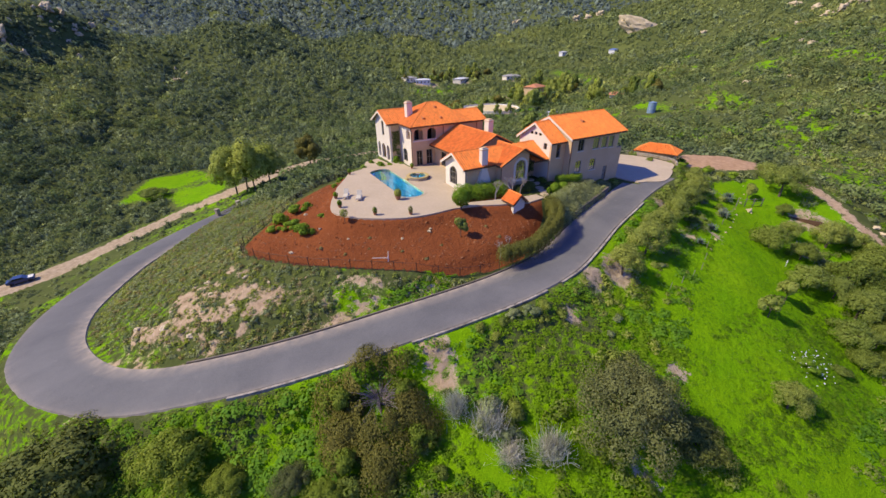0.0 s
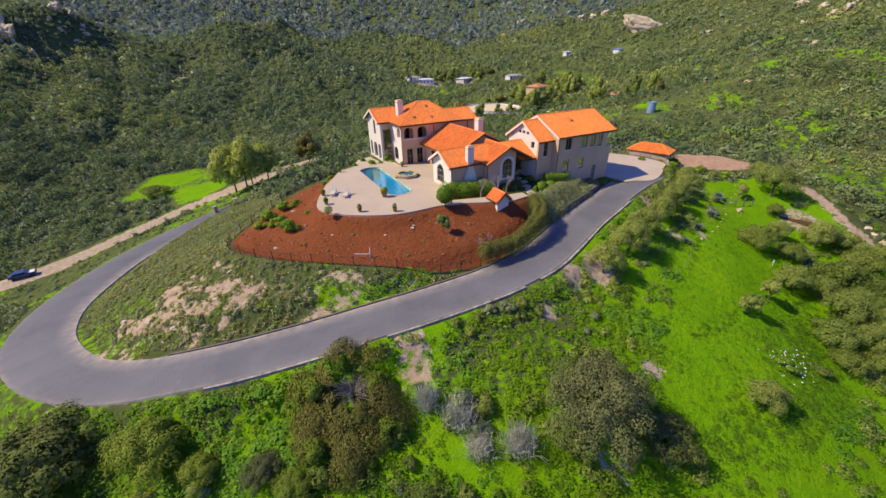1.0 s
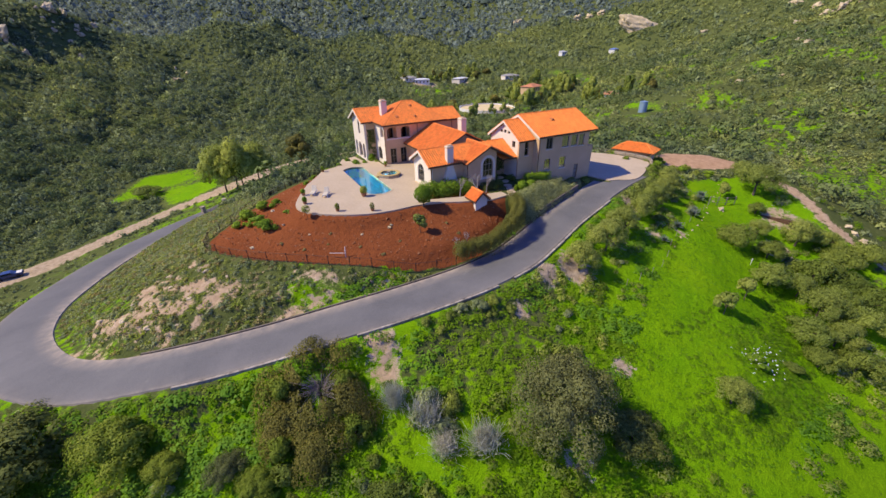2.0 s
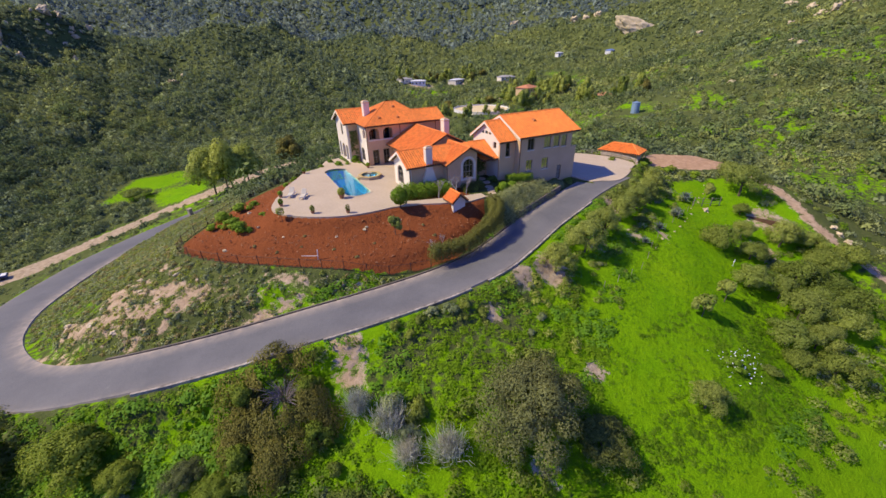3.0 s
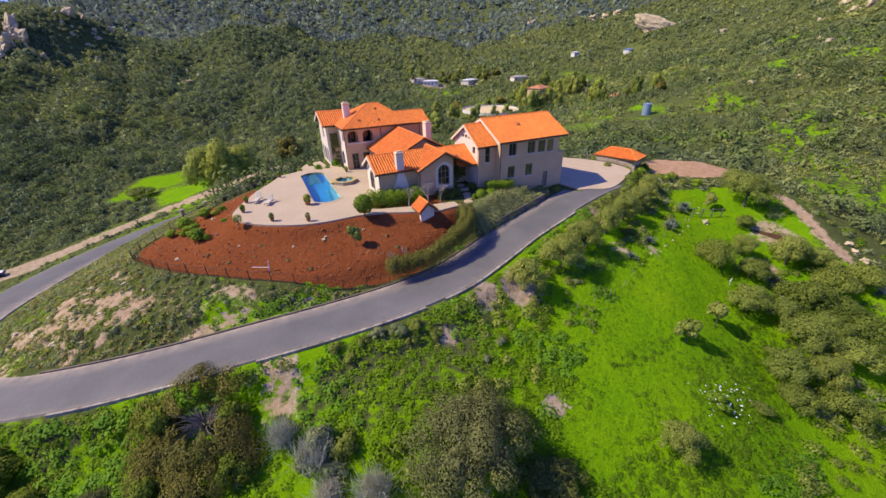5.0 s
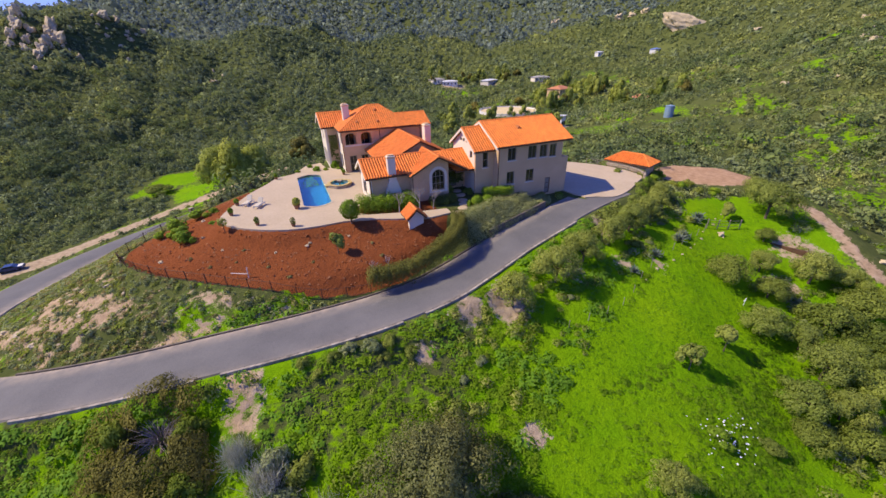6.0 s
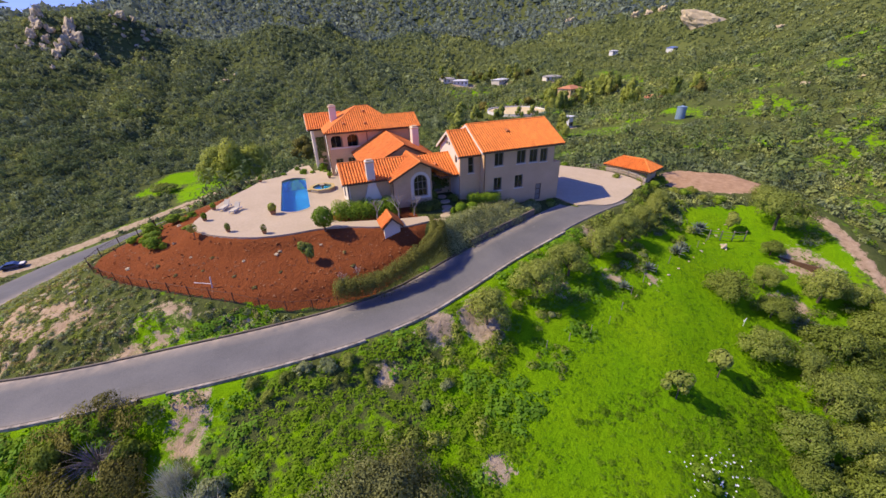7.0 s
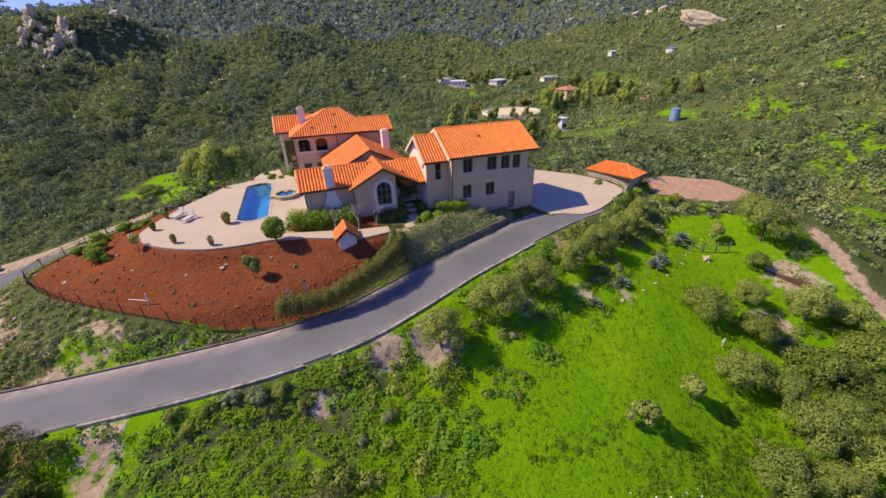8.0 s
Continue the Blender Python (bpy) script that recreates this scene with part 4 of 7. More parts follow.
downspout(-15.95, 2.32, -0.3, 3.0)


def rake(x, y0, z0, y1, z1):
    """A sloped board on a gable's edge, from eave to ridge."""
    for a, b in (((y0, z0), (y1, z1)),):
        bm = bmesh.new()
        vs = [bm.verts.new((x + dx, y, z - dz)) for dx in (-0.06, 0.06) for y, z, dz in ((a[0], a[1], 0.2), (b[0], b[1], 0.2), (b[0], b[1], -0.1), (a[0], a[1], -0.1))]
        for f in ((0, 1, 2, 3), (7, 6, 5, 4), (0, 4, 5, 1), (1, 5, 6, 2), (2, 6, 7, 3), (3, 7, 4, 0)):
            bm.faces.new([vs[k] for k in f])
        bmesh.ops.recalc_face_normals(bm, faces=bm.faces[:])
        part("rake_board", bm, STUCCO_PALE_AND_LIT, villa, "cream board along the gable edge")


for x, y0, z0, yr, zr, y1 in ((-3.02, 0.75, 5.0, 4.5, 7.37, 8.25), (-0.42, -0.45, 5.5, 4.5, 7.95, 9.45), (-16.57, 1.95, 3.15, 4.95, 4.8, 7.95), (-18.82, 22.0, 6.15, 25.7, 7.95, 29.4)):
    rake(x, y0, z0, yr, zr)
    rake(x, y1, z0, yr, zr)


def chimney(x0, x1, y0, y1, z0, z1, flare=0.0, label="pale stucco chimney"):
    bm = bmesh.new()
    box(bm, x0, y0, z0, x1, y1, z1, 0.03)
    if flare:
        prism = [(x0 - flare, -0.8), (x1 + flare, -0.8), (x1 + flare, 1.0), (x1 + 0.02, 2.6), (x0 - 0.02, 2.6), (x0 - flare, 1.0)]
        extra = plate(prism, [], "y", y0 - 0.06, y1 - y0)
        me = bpy.data.meshes.new("flare")
        extra.to_mesh(me)
        extra.free()
        bm.from_mesh(me)
        bpy.data.meshes.remove(me)
    c = part("chimney", bm, STUCCO_PALE_AND_LIT, villa, label)
    bm = bmesh.new()
    box(bm, x0 - 0.07, y0 - 0.07, z1 - 0.22, x1 + 0.07, y1 + 0.07, z1 - 0.1, 0.02)
    box(bm, x0 + 0.12, y0 + 0.12, z1, x1 - 0.12, y1 - 0.12, z1 + 0.14, 0.02)
    part("chimney_cap", bm, STUCCO, c)


chimney(-13.7, -12.75, 2.05, 2.75, -0.8, 5.55, 0.55, "stucco chimney flaring towards the ground")
chimney(-15.2, -14.2, 21.6, 22.6, 6.0, 9.45)
chimney(-4.95, -4.0, 13.0, 14.2, -0.5, 6.8, 0.0, "sunlit square stucco chimney")

# Great room: ridge towards the main house.
tiled(villa, [(-13.2, 7.0, 3.1), (-13.2, 17.85, 3.1), (-7.8, 17.85, 5.8), (-7.8, 7.0, 5.8)], (-1, 0), column=0.27)
tiled(villa, [(-2.6, 7.0, 3.2), (-2.6, 17.85, 3.2), (-7.8, 17.85, 5.8), (-7.8, 7.0, 5.8)], (1, 0), column=0.27)
caps(villa, [((-7.8, 7.0, 5.8), (-7.8, 17.8, 5.8)), ((-7.8, 7.05, 5.8), (-13.2, 7.05, 3.1)), ((-7.8, 7.05, 5.8), (-2.6, 7.05, 3.2))])
wall([(-12.7, -1), (-3, -1), (-3, 3.2), (-7.8, 5.55), (-12.7, 3.1)], [], "y", 7.5, 0.3)
glazed = [oblong(8.6, 10.2, 0.1, 2.4), oblong(11.2, 12.8, 0.1, 2.4), oblong(14, 15.6, 0.1, 2.4)]
wall([(7.8, -1), (17.85, -1), (17.85, 3.2), (7.8, 3.2)], glazed, "x", -12.3, 0.3)
for ring in glazed:
    window(villa, "x", -12.3, ring, 1, (1, 0), "glazed terrace door", False)
wall([(7.8, -1), (17.85, -1), (17.85, 3.2), (7.8, 3.2)], [], "x", -3.0, -0.3)

# Main house: two storeys, hip roof, a loggia over the terrace.
loggia = [arch(-15.9, -14.24, 4.1, 5.8, 0.6), arch(-13.53, -11.92, 4.05, 5.78, 0.6)]
ground_doors = [oblong(-15.6, -14.5, 0.0, 2.45), oblong(-13.8, -12.7, 0.0, 2.45)]
wall([(-16.35, -1), (-2.7, -1), (-2.7, 6.1), (-16.35, 6.1)], loggia + ground_doors, "y", 17.85, 0.35, "two-storey wall with an arched loggia over terrace doors")
for ring in ground_doors:
    window(villa, "y", 17.85, ring, 1, (1, 1), "glazed double terrace door", False)
part("loggia_back", plate(oblong(-16, -11.2, 3.2, 6.0), [], "y", 19.6, 0.2), STUCCO, villa)
part("loggia_floor", plate(oblong(-16, -11.2, 18.2, 19.6), [], "z", 3.15, -0.2), CONCRETE, villa)
for u0, u1 in ((-15.9, -14.3), (-13.6, -11.9)):
    window(villa, "y", 19.58, oblong(u0, u1, 3.2, 5.5), -1, (1, 0), "dark glazed door at the back of the loggia", False)
part("loggia_sill", plate(oblong(-16.1, -11.75, 3.86, 4.06), [], "y", 17.78, 0.12), STUCCO_PALE_AND_LIT, villa)
up_side, low_side = arch(18.4, 19.85, 4.1, 5.65, 0.6), arch(19.8, 21.5, 0.3, 2.45, 0.7)
# sunny side of the bay: lighter wall colour stands for the sun
wall([(18.2, -1), (22.5, -1), (22.5, 6.1), (18.2, 6.1)], [up_side, low_side], "x", -16.35, 0.35, "sunlit side wall of the loggia bay", STUCCO_PALE_AND_LIT)
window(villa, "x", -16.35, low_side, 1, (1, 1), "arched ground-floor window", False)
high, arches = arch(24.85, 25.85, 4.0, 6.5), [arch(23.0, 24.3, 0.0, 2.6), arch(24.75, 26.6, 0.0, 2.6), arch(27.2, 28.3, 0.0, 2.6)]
# sunlight on this gable is also put into its pale colour
wall([(22.5, -1), (28.9, -1), (28.9, 6.3), (25.7, 7.85), (22.5, 6.3)], [high] + arches, "x", -18.25, 0.35, "sunlit gable wall with an arched window over three ground-floor arches", STUCCO_PALE_AND_LIT)
window(villa, "x", -18.25, high, 1, (1, 2), "tall arched upper window", False)
part("porch_wall", plate(oblong(22.85, 28.6, -1, 3.0), [], "x", -16.5, 0.2), STUCCO, villa)
part("porch_ceiling", plate(oblong(-17.9, -16.5, 22.85, 28.6), [], "z", 3.0, 0.15), STUCCO, villa)
wall([(-17.9, -1), (-16.35, -1), (-16.35, 6.2), (-17.9, 6.2)], [], "y", 22.52, 0.3, "narrow return wall grown over with a vine")
wall([(-17.9, -1), (-3.0, -1), (-3.0, 6.1), (-17.9, 6.1)], [], "y", 28.88, -0.3)
wall([(18.2, -1), (28.88, -1), (28.88, 6.1), (20.4, 7.5), (18.2, 6.2)], [], "x", -2.72, -0.3)
E2, H = 6.2, 9.0
# hip over the bay
tiled(villa, [(-16.75, 17.3, E2), (-5.2, 17.3, E2), (-9.3, 22.5, H), (-11.2, 22.5, H)], (0, -1))
tiled(villa, [(-16.75, 17.3, E2), (-16.75, 27.9, E2), (-11.2, 22.5, H)], (-1, 0))
tiled(villa, [(-16.75, 27.9, E2), (-5.2, 27.9, E2), (-9.3, 22.5, H), (-11.2, 22.5, H)], (0, 1))
tiled(villa, [(-5.2, 17.3, E2), (-5.2, 27.9, E2), (-9.3, 22.5, H)], (1, 0))
# east and west arms
tiled(villa, [(-9, 17.25, 6.15), (-2.4, 17.25, 6.15), (-2.4, 20.3, 7.72), (-7.6, 20.3, 7.72)], (0, -1))
tiled(villa, [(-9, 23.4, 6.15), (-2.4, 23.4, 6.15), (-2.4, 20.3, 7.72), (-7.6, 20.3, 7.72)], (0, 1))
tiled(villa, [(-18.75, 22.0, 6.2), (-14.6, 22.0, 6.2), (-13.2, 25.7, 8.0), (-18.75, 25.7, 8.0)], (0, -1))
tiled(villa, [(-18.75, 29.4, 6.2), (-14.6, 29.4, 6.2), (-13.2, 25.7, 8.0), (-18.75, 25.7, 8.0)], (0, 1))
caps(villa, [((-11.2, 22.5, H), (-9.3, 22.5, H)), ((-11.2, 22.5, H), (-16.7, 17.35, E2)), ((-11.2, 22.5, H), (-16.7, 27.8, E2)), ((-9.3, 22.5, H), (-5.3, 17.4, E2)), ((-9.3, 22.5, H), (-5.3, 27.8, E2)), ((-7.6, 20.3, 7.72), (-2.4, 20.3, 7.72)), ((-2.45, 20.3, 7.72), (-2.45, 17.25, 6.15)), ((-18.75, 25.7, 8.0), (-13.2, 25.7, 8.0)), ((-18.7, 25.7, 8.0), (-18.7, 22.0, 6.2)), ((-18.7, 25.7, 8.0), (-18.7, 29.4, 6.2))])
downspout(-10.6, 17.78, 3.3, 6.0)
downspout(-4.0, 17.78, 3.9, 6.0)
downspout(-16.42, 17.8, -0.1, 6.0)

# roof vents
for x, y, z, s in ((-13.6, 18.9, 7.05, 1), (-10.5, 18.7, 6.95, 1), (-10.2, 21.2, 8.3, 1), (4.4, 2.6, 7.05, 1), (-5.0, 3.2, 3.8, 1)):
    bm = bmesh.new()
    vs = [bm.verts.new(p) for p in ((x - 0.3, y - 0.25, z), (x + 0.3, y - 0.25, z), (x + 0.3, y + 0.5, z + 0.2), (x - 0.3, y + 0.5, z + 0.2), (x, y - 0.3, z + 0.34), (x, y + 0.5, z + 0.34))]
    for f in ((0, 1, 4), (1, 2, 5, 4), (3, 0, 4, 5), (2, 3, 5), (0, 3, 2, 1)):
        bm.faces.new([vs[k] for k in f])
    part("roof_vent", bm, TILE_EDGE, villa, "small dormer roof vent")

# Guest pavilion east of the yard, turned a little.
pavilion = thing("pavilion", (29.0, 4.9, -4.35), "small stucco pavilion with a hipped orange tile roof", "outbuilding", turn=20)
bm = bmesh.new()
box(bm, -1.7, -3.1, -0.6, 1.7, 3.1, 3.6)
part("wall", bm, STUCCO, pavilion)
EV, RG = 3.5, 4.75
part("door", box(bmesh.new(), -1.76, -0.6, 0.0, -1.7, 0.4, 2.1), WOOD, pavilion)
for a, b in (((-2.2, -3.7), (-2.2, 3.7)), ((2.2, -3.7), (2.2, 3.7))):
    tiled(pavilion, [(*a, EV), (*b, EV), (0, 1.7, RG), (0, -1.7, RG)], (a[0], 0))
for y in (-3.7, 3.7):
    tiled(pavilion, [(-2.2, y, EV), (2.2, y, EV), (0, math.copysign(1.7, y), RG)], (0, y))
caps(pavilion, [((0, -1.7, RG), (0, 1.7, RG))] + [((0, math.copysign(1.7, y), RG), (x, y, EV)) for x in (-2.2, 2.2) for y in (-3.7, 3.7)])

# Tile-roofed pool house hut at the edge of the mulch.
hut = thing("pump_hut", (-12.78, -3.9, -1.2), "little stucco hut with a clay tile gable roof", "hut")
face = [(-0.83, -0.6), (0.83, -0.6), (0.83, 1.65), (0, 2.4), (-0.83, 1.65)]
part("wall", plate(face, [], "y", -0.85, 0.12), STUCCO_PALE_AND_LIT, hut)
part("wall", plate(face, [], "y", 0.85, -0.12), STUCCO, hut)
part("wall", plate(oblong(-0.73, 0.73, -0.6, 1.65), [oblong(-0.4, 0.4, 0.0, 1.4)], "x", -0.83, 0.12), STUCCO_PALE_AND_LIT, hut)
part("wall", plate(oblong(-0.73, 0.73, -0.6, 1.65), [], "x", 0.83, -0.12), STUCCO, hut)
part("door", box(bmesh.new(), -0.8, -0.4, 0.0, -0.76, 0.4, 1.4), WOOD, hut, "small timber hatch")
for sx in (-1, 1):
    tiled(hut, [(sx * 1.1, -1.2, 1.5), (sx * 1.1, 1.25, 1.5), (0, 1.25, 2.5), (0, -1.2, 2.5)], (sx, 0), column=0.3)
caps(hut, [((0, -1.2, 2.5), (0, 1.25, 2.5))])
# stepping path to the entrance
for k, (x, y) in enumerate(((-7.6, -3.3), (-6.6, -2.5), (-5.7, -1.6), (-5.1, -0.6), (-4.7, 0.5), (-4.5, 1.6), (-4.5, 2.8))):
    bm = lathe(bmesh.new(), [(0.62, -0.15), (0.66, 0.0), (0.6, 0.05)], 9)
    ob = tagged(part("stepping_stone", bm, CONCRETE), "flat pale stepping stone by the entrance", "stone", "stepping stones to the entrance")
    ob.location = (x, y, height(x, y) + 0.03)

# ---- plants ----
LEAF_DRAB = foliage("drab_leaves", (0.2, 0.18, 0.07), (0.3, 0.26, 0.1), (0.42, 0.36, 0.16), 0.4)
LEAF_GUM = foliage("gum_leaves", (0.25, 0.31, 0.055), (0.34, 0.4, 0.08), (0.45, 0.5, 0.125), 0.55)


OUTWARD = []  # the way each corner of the newest leaves faces, for their shading


def leaf_cards(rng, centres, out, size, stretch=1.5, wild=0.55, three=False):
    """One small leaf at each centre, turned mostly outwards; its shading leans to the outward way of its clump."""
    n = len(centres)
    normal = out + rng.normal(0, wild, (n, 3)) * 0.6
    normal /= np.linalg.norm(normal, axis=1)[:, None] + 1e-9
    a = np.cross(normal, rng.normal(0, 1, (n, 3)))
    a /= np.linalg.norm(a, axis=1)[:, None] + 1e-9
    b = np.cross(normal, a)
    s = (size * rng.uniform(0.55, 1.35, n))[:, None]
    a, b = a * s * stretch / 2, b * s / 2
    soft = out / (np.linalg.norm(out, axis=1)[:, None] + 1e-9) + 0.45 * normal
    soft /= np.linalg.norm(soft, axis=1)[:, None] + 1e-9
    OUTWARD[:] = [np.repeat(soft, 3 if three else 4, 0)]
    if three:
        co = np.stack([centres - a, centres + a * 0.7 - b, centres + a * 0.7 + b], 1).reshape(-1, 3)
        return co, np.arange(3 * n).reshape(n, 3)
    co = np.stack([centres - a, centres - b * 0.8, centres + a, centres + b * 0.8], 1).reshape(-1, 3)
    return co, np.arange(4 * n).reshape(n, 4)


def lobes(rng, count, flat, spread=0.62, lump=(0.2, 0.4)):
    """The lumps of a crown: centres and radii within a unit dome."""
    a, h = rng.uniform(0, 2 * np.pi, count), rng.uniform(-0.15, 1, count)
    r = spread * np.sqrt(1 - np.clip(h, 0, 1) ** 2) * rng.uniform(0.45, 1.22, count)
    c = np.stack([r * np.cos(a), r * np.sin(a), flat * (0.35 + 0.5 * h) * rng.uniform(0.75, 1.08, count)], -1)
    c[0] = (0, 0, flat * 0.5)
    for k in range(1, min(6, count // 3)):
        c[k] = (0.24 * math.cos(1.3 * k), 0.24 * math.sin(1.3 * k), flat * 0.78)
    return c, rng.uniform(*lump, count)


def crown_data(seed, leaves, size, count=14, flat=0.9, spread=0.62, lump=(0.2, 0.4)):
    rng = np.random.default_rng(seed)
    c, r = lobes(rng, count, flat, spread, lump)
    k = rng.choice(count, leaves, p=r ** 2 / (r ** 2).sum())
    d = rng.normal(0, 1, (leaves, 3))
    d /= np.linalg.norm(d, axis=1)[:, None]
    reach = rng.uniform(0.55, 1.08, leaves) ** 0.6
    at = c[k] + d * (r[k] * reach)[:, None] * np.array([1, 1, 0.85])
    keep = at[:, 2] > 0.02
    dome = at[keep] * np.array([0.9, 0.9, 0.9]) + np.array([0, 0, 0.1])
    return leaf_cards(rng, at[keep], d[keep] + 0.7 * dome, size, 1.6, 0.6, True)


def globe_data(seed, leaves, size, tall=1.0, rough=0.16):
    """Leaves over one uneven globe that stands on the origin, one unit in radius."""
    rng = np.random.default_rng(seed)
    d = rng.normal(0, 1, (leaves, 3))
    d /= np.linalg.norm(d, axis=1)[:, None]
    bump = 1 + rough * np.sin(d[:, 0] * 5 + seed) * np.cos(d[:, 1] * 4.3) * np.sin(d[:, 2] * 4.7 + 1)
    at = d * (bump * rng.uniform(0.86, 1.06, leaves))[:, None]
    at[:, 2] = (at[:, 2] + 1) * tall
    return leaf_cards(rng, at, d, size, 1.4, 0.6, True)


def mesh_from(name, co, faces, material, soft=None):
    me = bpy.data.meshes.new(name)
    co, faces = np.asarray(co, np.float32), np.asarray(faces, np.int32)
    me.vertices.add(len(co))
    me.vertices.foreach_set("co", co.ravel())
    n, k = faces.shape
    me.loops.add(n * k)
    me.loops.foreach_set("vertex_index", faces.ravel())
    me.polygons.add(n)
    me.polygons.foreach_set("loop_start", np.arange(0, n * k, k, dtype=np.int32))
    me.update(calc_edges=True)
    me.materials.append(material)
    if soft is not None:
        me.shade_smooth()
        me.normals_split_custom_set_from_vertices(soft.astype(np.float32))
    return me


def limb_mesh(seed, height, thick, reach=0.5, limbs=6):
    """A tapered trunk with limbs, in crown units."""
    rng, bm = random.Random(seed), bmesh.new()
    lean = Vector((rng.uniform(-0.1, 0.1), rng.uniform(-0.1, 0.1), height))
    rod(bm, (0, 0, -0.15), lean * 0.5, thick, thick * 0.75)
    rod(bm, lean * 0.48, lean, thick * 0.75, thick * 0.5)
    for k in range(limbs):
        a = 2 * math.pi * (k + rng.random() * 0.6) / limbs
        start = lean * rng.uniform(0.5, 0.95)
        mid = start + Vector((math.cos(a), math.sin(a), 0.8)) * reach * 0.45
        end = mid + Vector((math.cos(a + 0.4), math.sin(a + 0.4), 0.7)) * reach * 0.6
        rod(bm, start, mid, thick * 0.5, thick * 0.34, 5)
        rod(bm, mid, end, thick * 0.34, thick * 0.1, 5)
    return bm


def tree_kind(name, seed, leaves, size, material, label, category, trunk=0.5, thick=0.07, flat=0.9, count=14, spread=0.62, lump=(0.2, 0.4)):
    """A first tree, one unit in radius, at the origin's far side; copies are set out with plant()."""
    t = thing(name, (0, 0, -300), label, category)
    part("trunk", limb_mesh(seed, trunk + 0.15, thick), BARK, t)
    co, faces = crown_data(seed, leaves, size, count, flat, spread, lump)
    co[:, 2] += trunk * 0.6
    ob = new("crown", mesh_from("crown", co, faces, material, OUTWARD[0]))
    ob.parent = t
    return t


def bush_kind(name, seed, leaves, size, material, label, category="bush", flat=0.9, count=12, spread=0.62):
    co, faces = crown_data(seed, leaves, size, count, flat, spread)
    ob = new(name, mesh_from(name, co, faces, material, OUTWARD[0]))
    ob.location = (0, 0, -300)
    return tagged(ob, label, category)


def plant(kind, x, y, r, h=None, sink=0.1, z=None, group="", label=""):
    """Sets a copy of a plant on the ground, r metres in radius, h its height over its radius."""
    rnd = random.Random(int(x * 131 + y * 717))
    z = height(x, y) if z is None else z
    m = Matrix.Translation((x, y, z - sink)) @ pose(0, 0, 0, 0, 0, rnd.uniform(0, 360)) @ Matrix.Diagonal((r * rnd.uniform(0.93, 1.07), r * rnd.uniform(0.93, 1.07), r * (h or 1.0), 1))
    ob = copy_thing(kind, Matrix())
    ob.matrix_basis = m
    if group:
        ob["group"] = group
    if label:
        ob["label"] = label
    return ob


def clear_firsts(kinds):
    """The first of each kind was only the pattern."""
    for k in kinds:
        for ob in (*k.children_recursive, k):
            bpy.data.objects.remove(ob)


FINE = (0.13, 0.27)
LEAF_GREYOAK = foliage("grey_oak_leaves", (0.1, 0.12, 0.045), (0.16, 0.18, 0.065), (0.23, 0.25, 0.1), 0.4)
LEAF_GREEN = foliage("green_leaves", (0.16, 0.225, 0.026), (0.21, 0.28, 0.034), (0.28, 0.34, 0.052), 0.55)
oak = [tree_kind("oak", s, 15000, 0.036, LEAF_OAK, "dark evergreen oak with a broad dense crown", "tree", 0.3, 0.05, 0.85, 60, 0.78, FINE) for s in (1, 2)]
green_oak = [tree_kind("oak", s, 13000, 0.038, LEAF_GREEN, "green leafy oak with a rounded crown", "tree", 0.3, 0.05, 0.85, 50, 0.78, FINE) for s in (24,)]
young_oak = [tree_kind("oak", 26, 3200, 0.075, LEAF_GREEN, "small leafy green oak low on the slope", "tree", 0.3, 0.05, 0.9, 30, 0.74, (0.13, 0.3))]
grey_oak = [tree_kind("oak", s, 34000, 0.022, LEAF_GREYOAK, "grey-green scrub oak with a thin dusty crown", "tree", 0.35, 0.05, 1.0, 80, 0.8, FINE) for s in (3,)]
olive = [tree_kind("olive_tree", s, 9000, 0.036, LEAF_OLIVE, "rounded olive tree with silvery green leaves", "tree", 0.45, 0.055, 1.05, 40, 0.66, (0.14, 0.3)) for s in (5, 6, 7)]
orchard = [tree_kind("orchard_tree", s, 7500, 0.042, LEAF_SCRUB, "low spreading orchard tree with dark green leaves", "tree", 0.3, 0.05, 0.85, 46, 0.7, (0.13, 0.3)) for s in (8, 9)]
warm_orchard = [tree_kind("orchard_tree", s, 7500, 0.042, LEAF_GUM, "spreading orchard tree with yellowish green leaves", "tree", 0.3, 0.05, 0.85, 46, 0.7, (0.13, 0.3)) for s in (10,)]
sapling = [tree_kind("sapling", s, 900, 0.13, LEAF_OLIVE, "thin young fruit tree with sparse leaves", "tree", 0.7, 0.04, 1.1, 9) for s in (11, 12)]
gum = [tree_kind("gum_tree", s, 8000, 0.055, LEAF_GUM, "tall gum tree with drooping olive foliage", "tree", 0.6, 0.04, 1.35, 34, 0.68) for s in (13, 14)]
gum_brown = [tree_kind("gum_tree", 25, 5200, 0.06, LEAF_BROWN, "brownish wide-crowned tree by the valley road", "tree", 0.7, 0.04, 1.1, 30, 0.66, (0.14, 0.3))]
shrub = [bush_kind("shrub", s, 1600, 0.1, LEAF_BRIGHT, "rounded green garden shrub", "shrub", 0.95, 9) for s in (15, 16)]
sage = [bush_kind("sage_bush", s, 1900, 0.09, LEAF_SAGE, "low grey-green sage bush", "bush", 0.85, 12) for s in (17, 18)]
dark_bush = [bush_kind("scrub_bush", s, 2000, 0.085, LEAF_SCRUB, "dense dark green scrub bush", "bush", 0.8, 14) for s in (19, 20)]
ball = []
for s in (21,):
    co, faces = globe_data(s, 1800, 0.15, 0.85, 0.05)
    ob = new("clipped_ball", mesh_from("clipped_ball", co, faces, LEAF_BRIGHT, OUTWARD[0]))
    ob.location = (0, 0, -300)
    ball.append(tagged(ob, "neatly clipped round box ball", "topiary"))


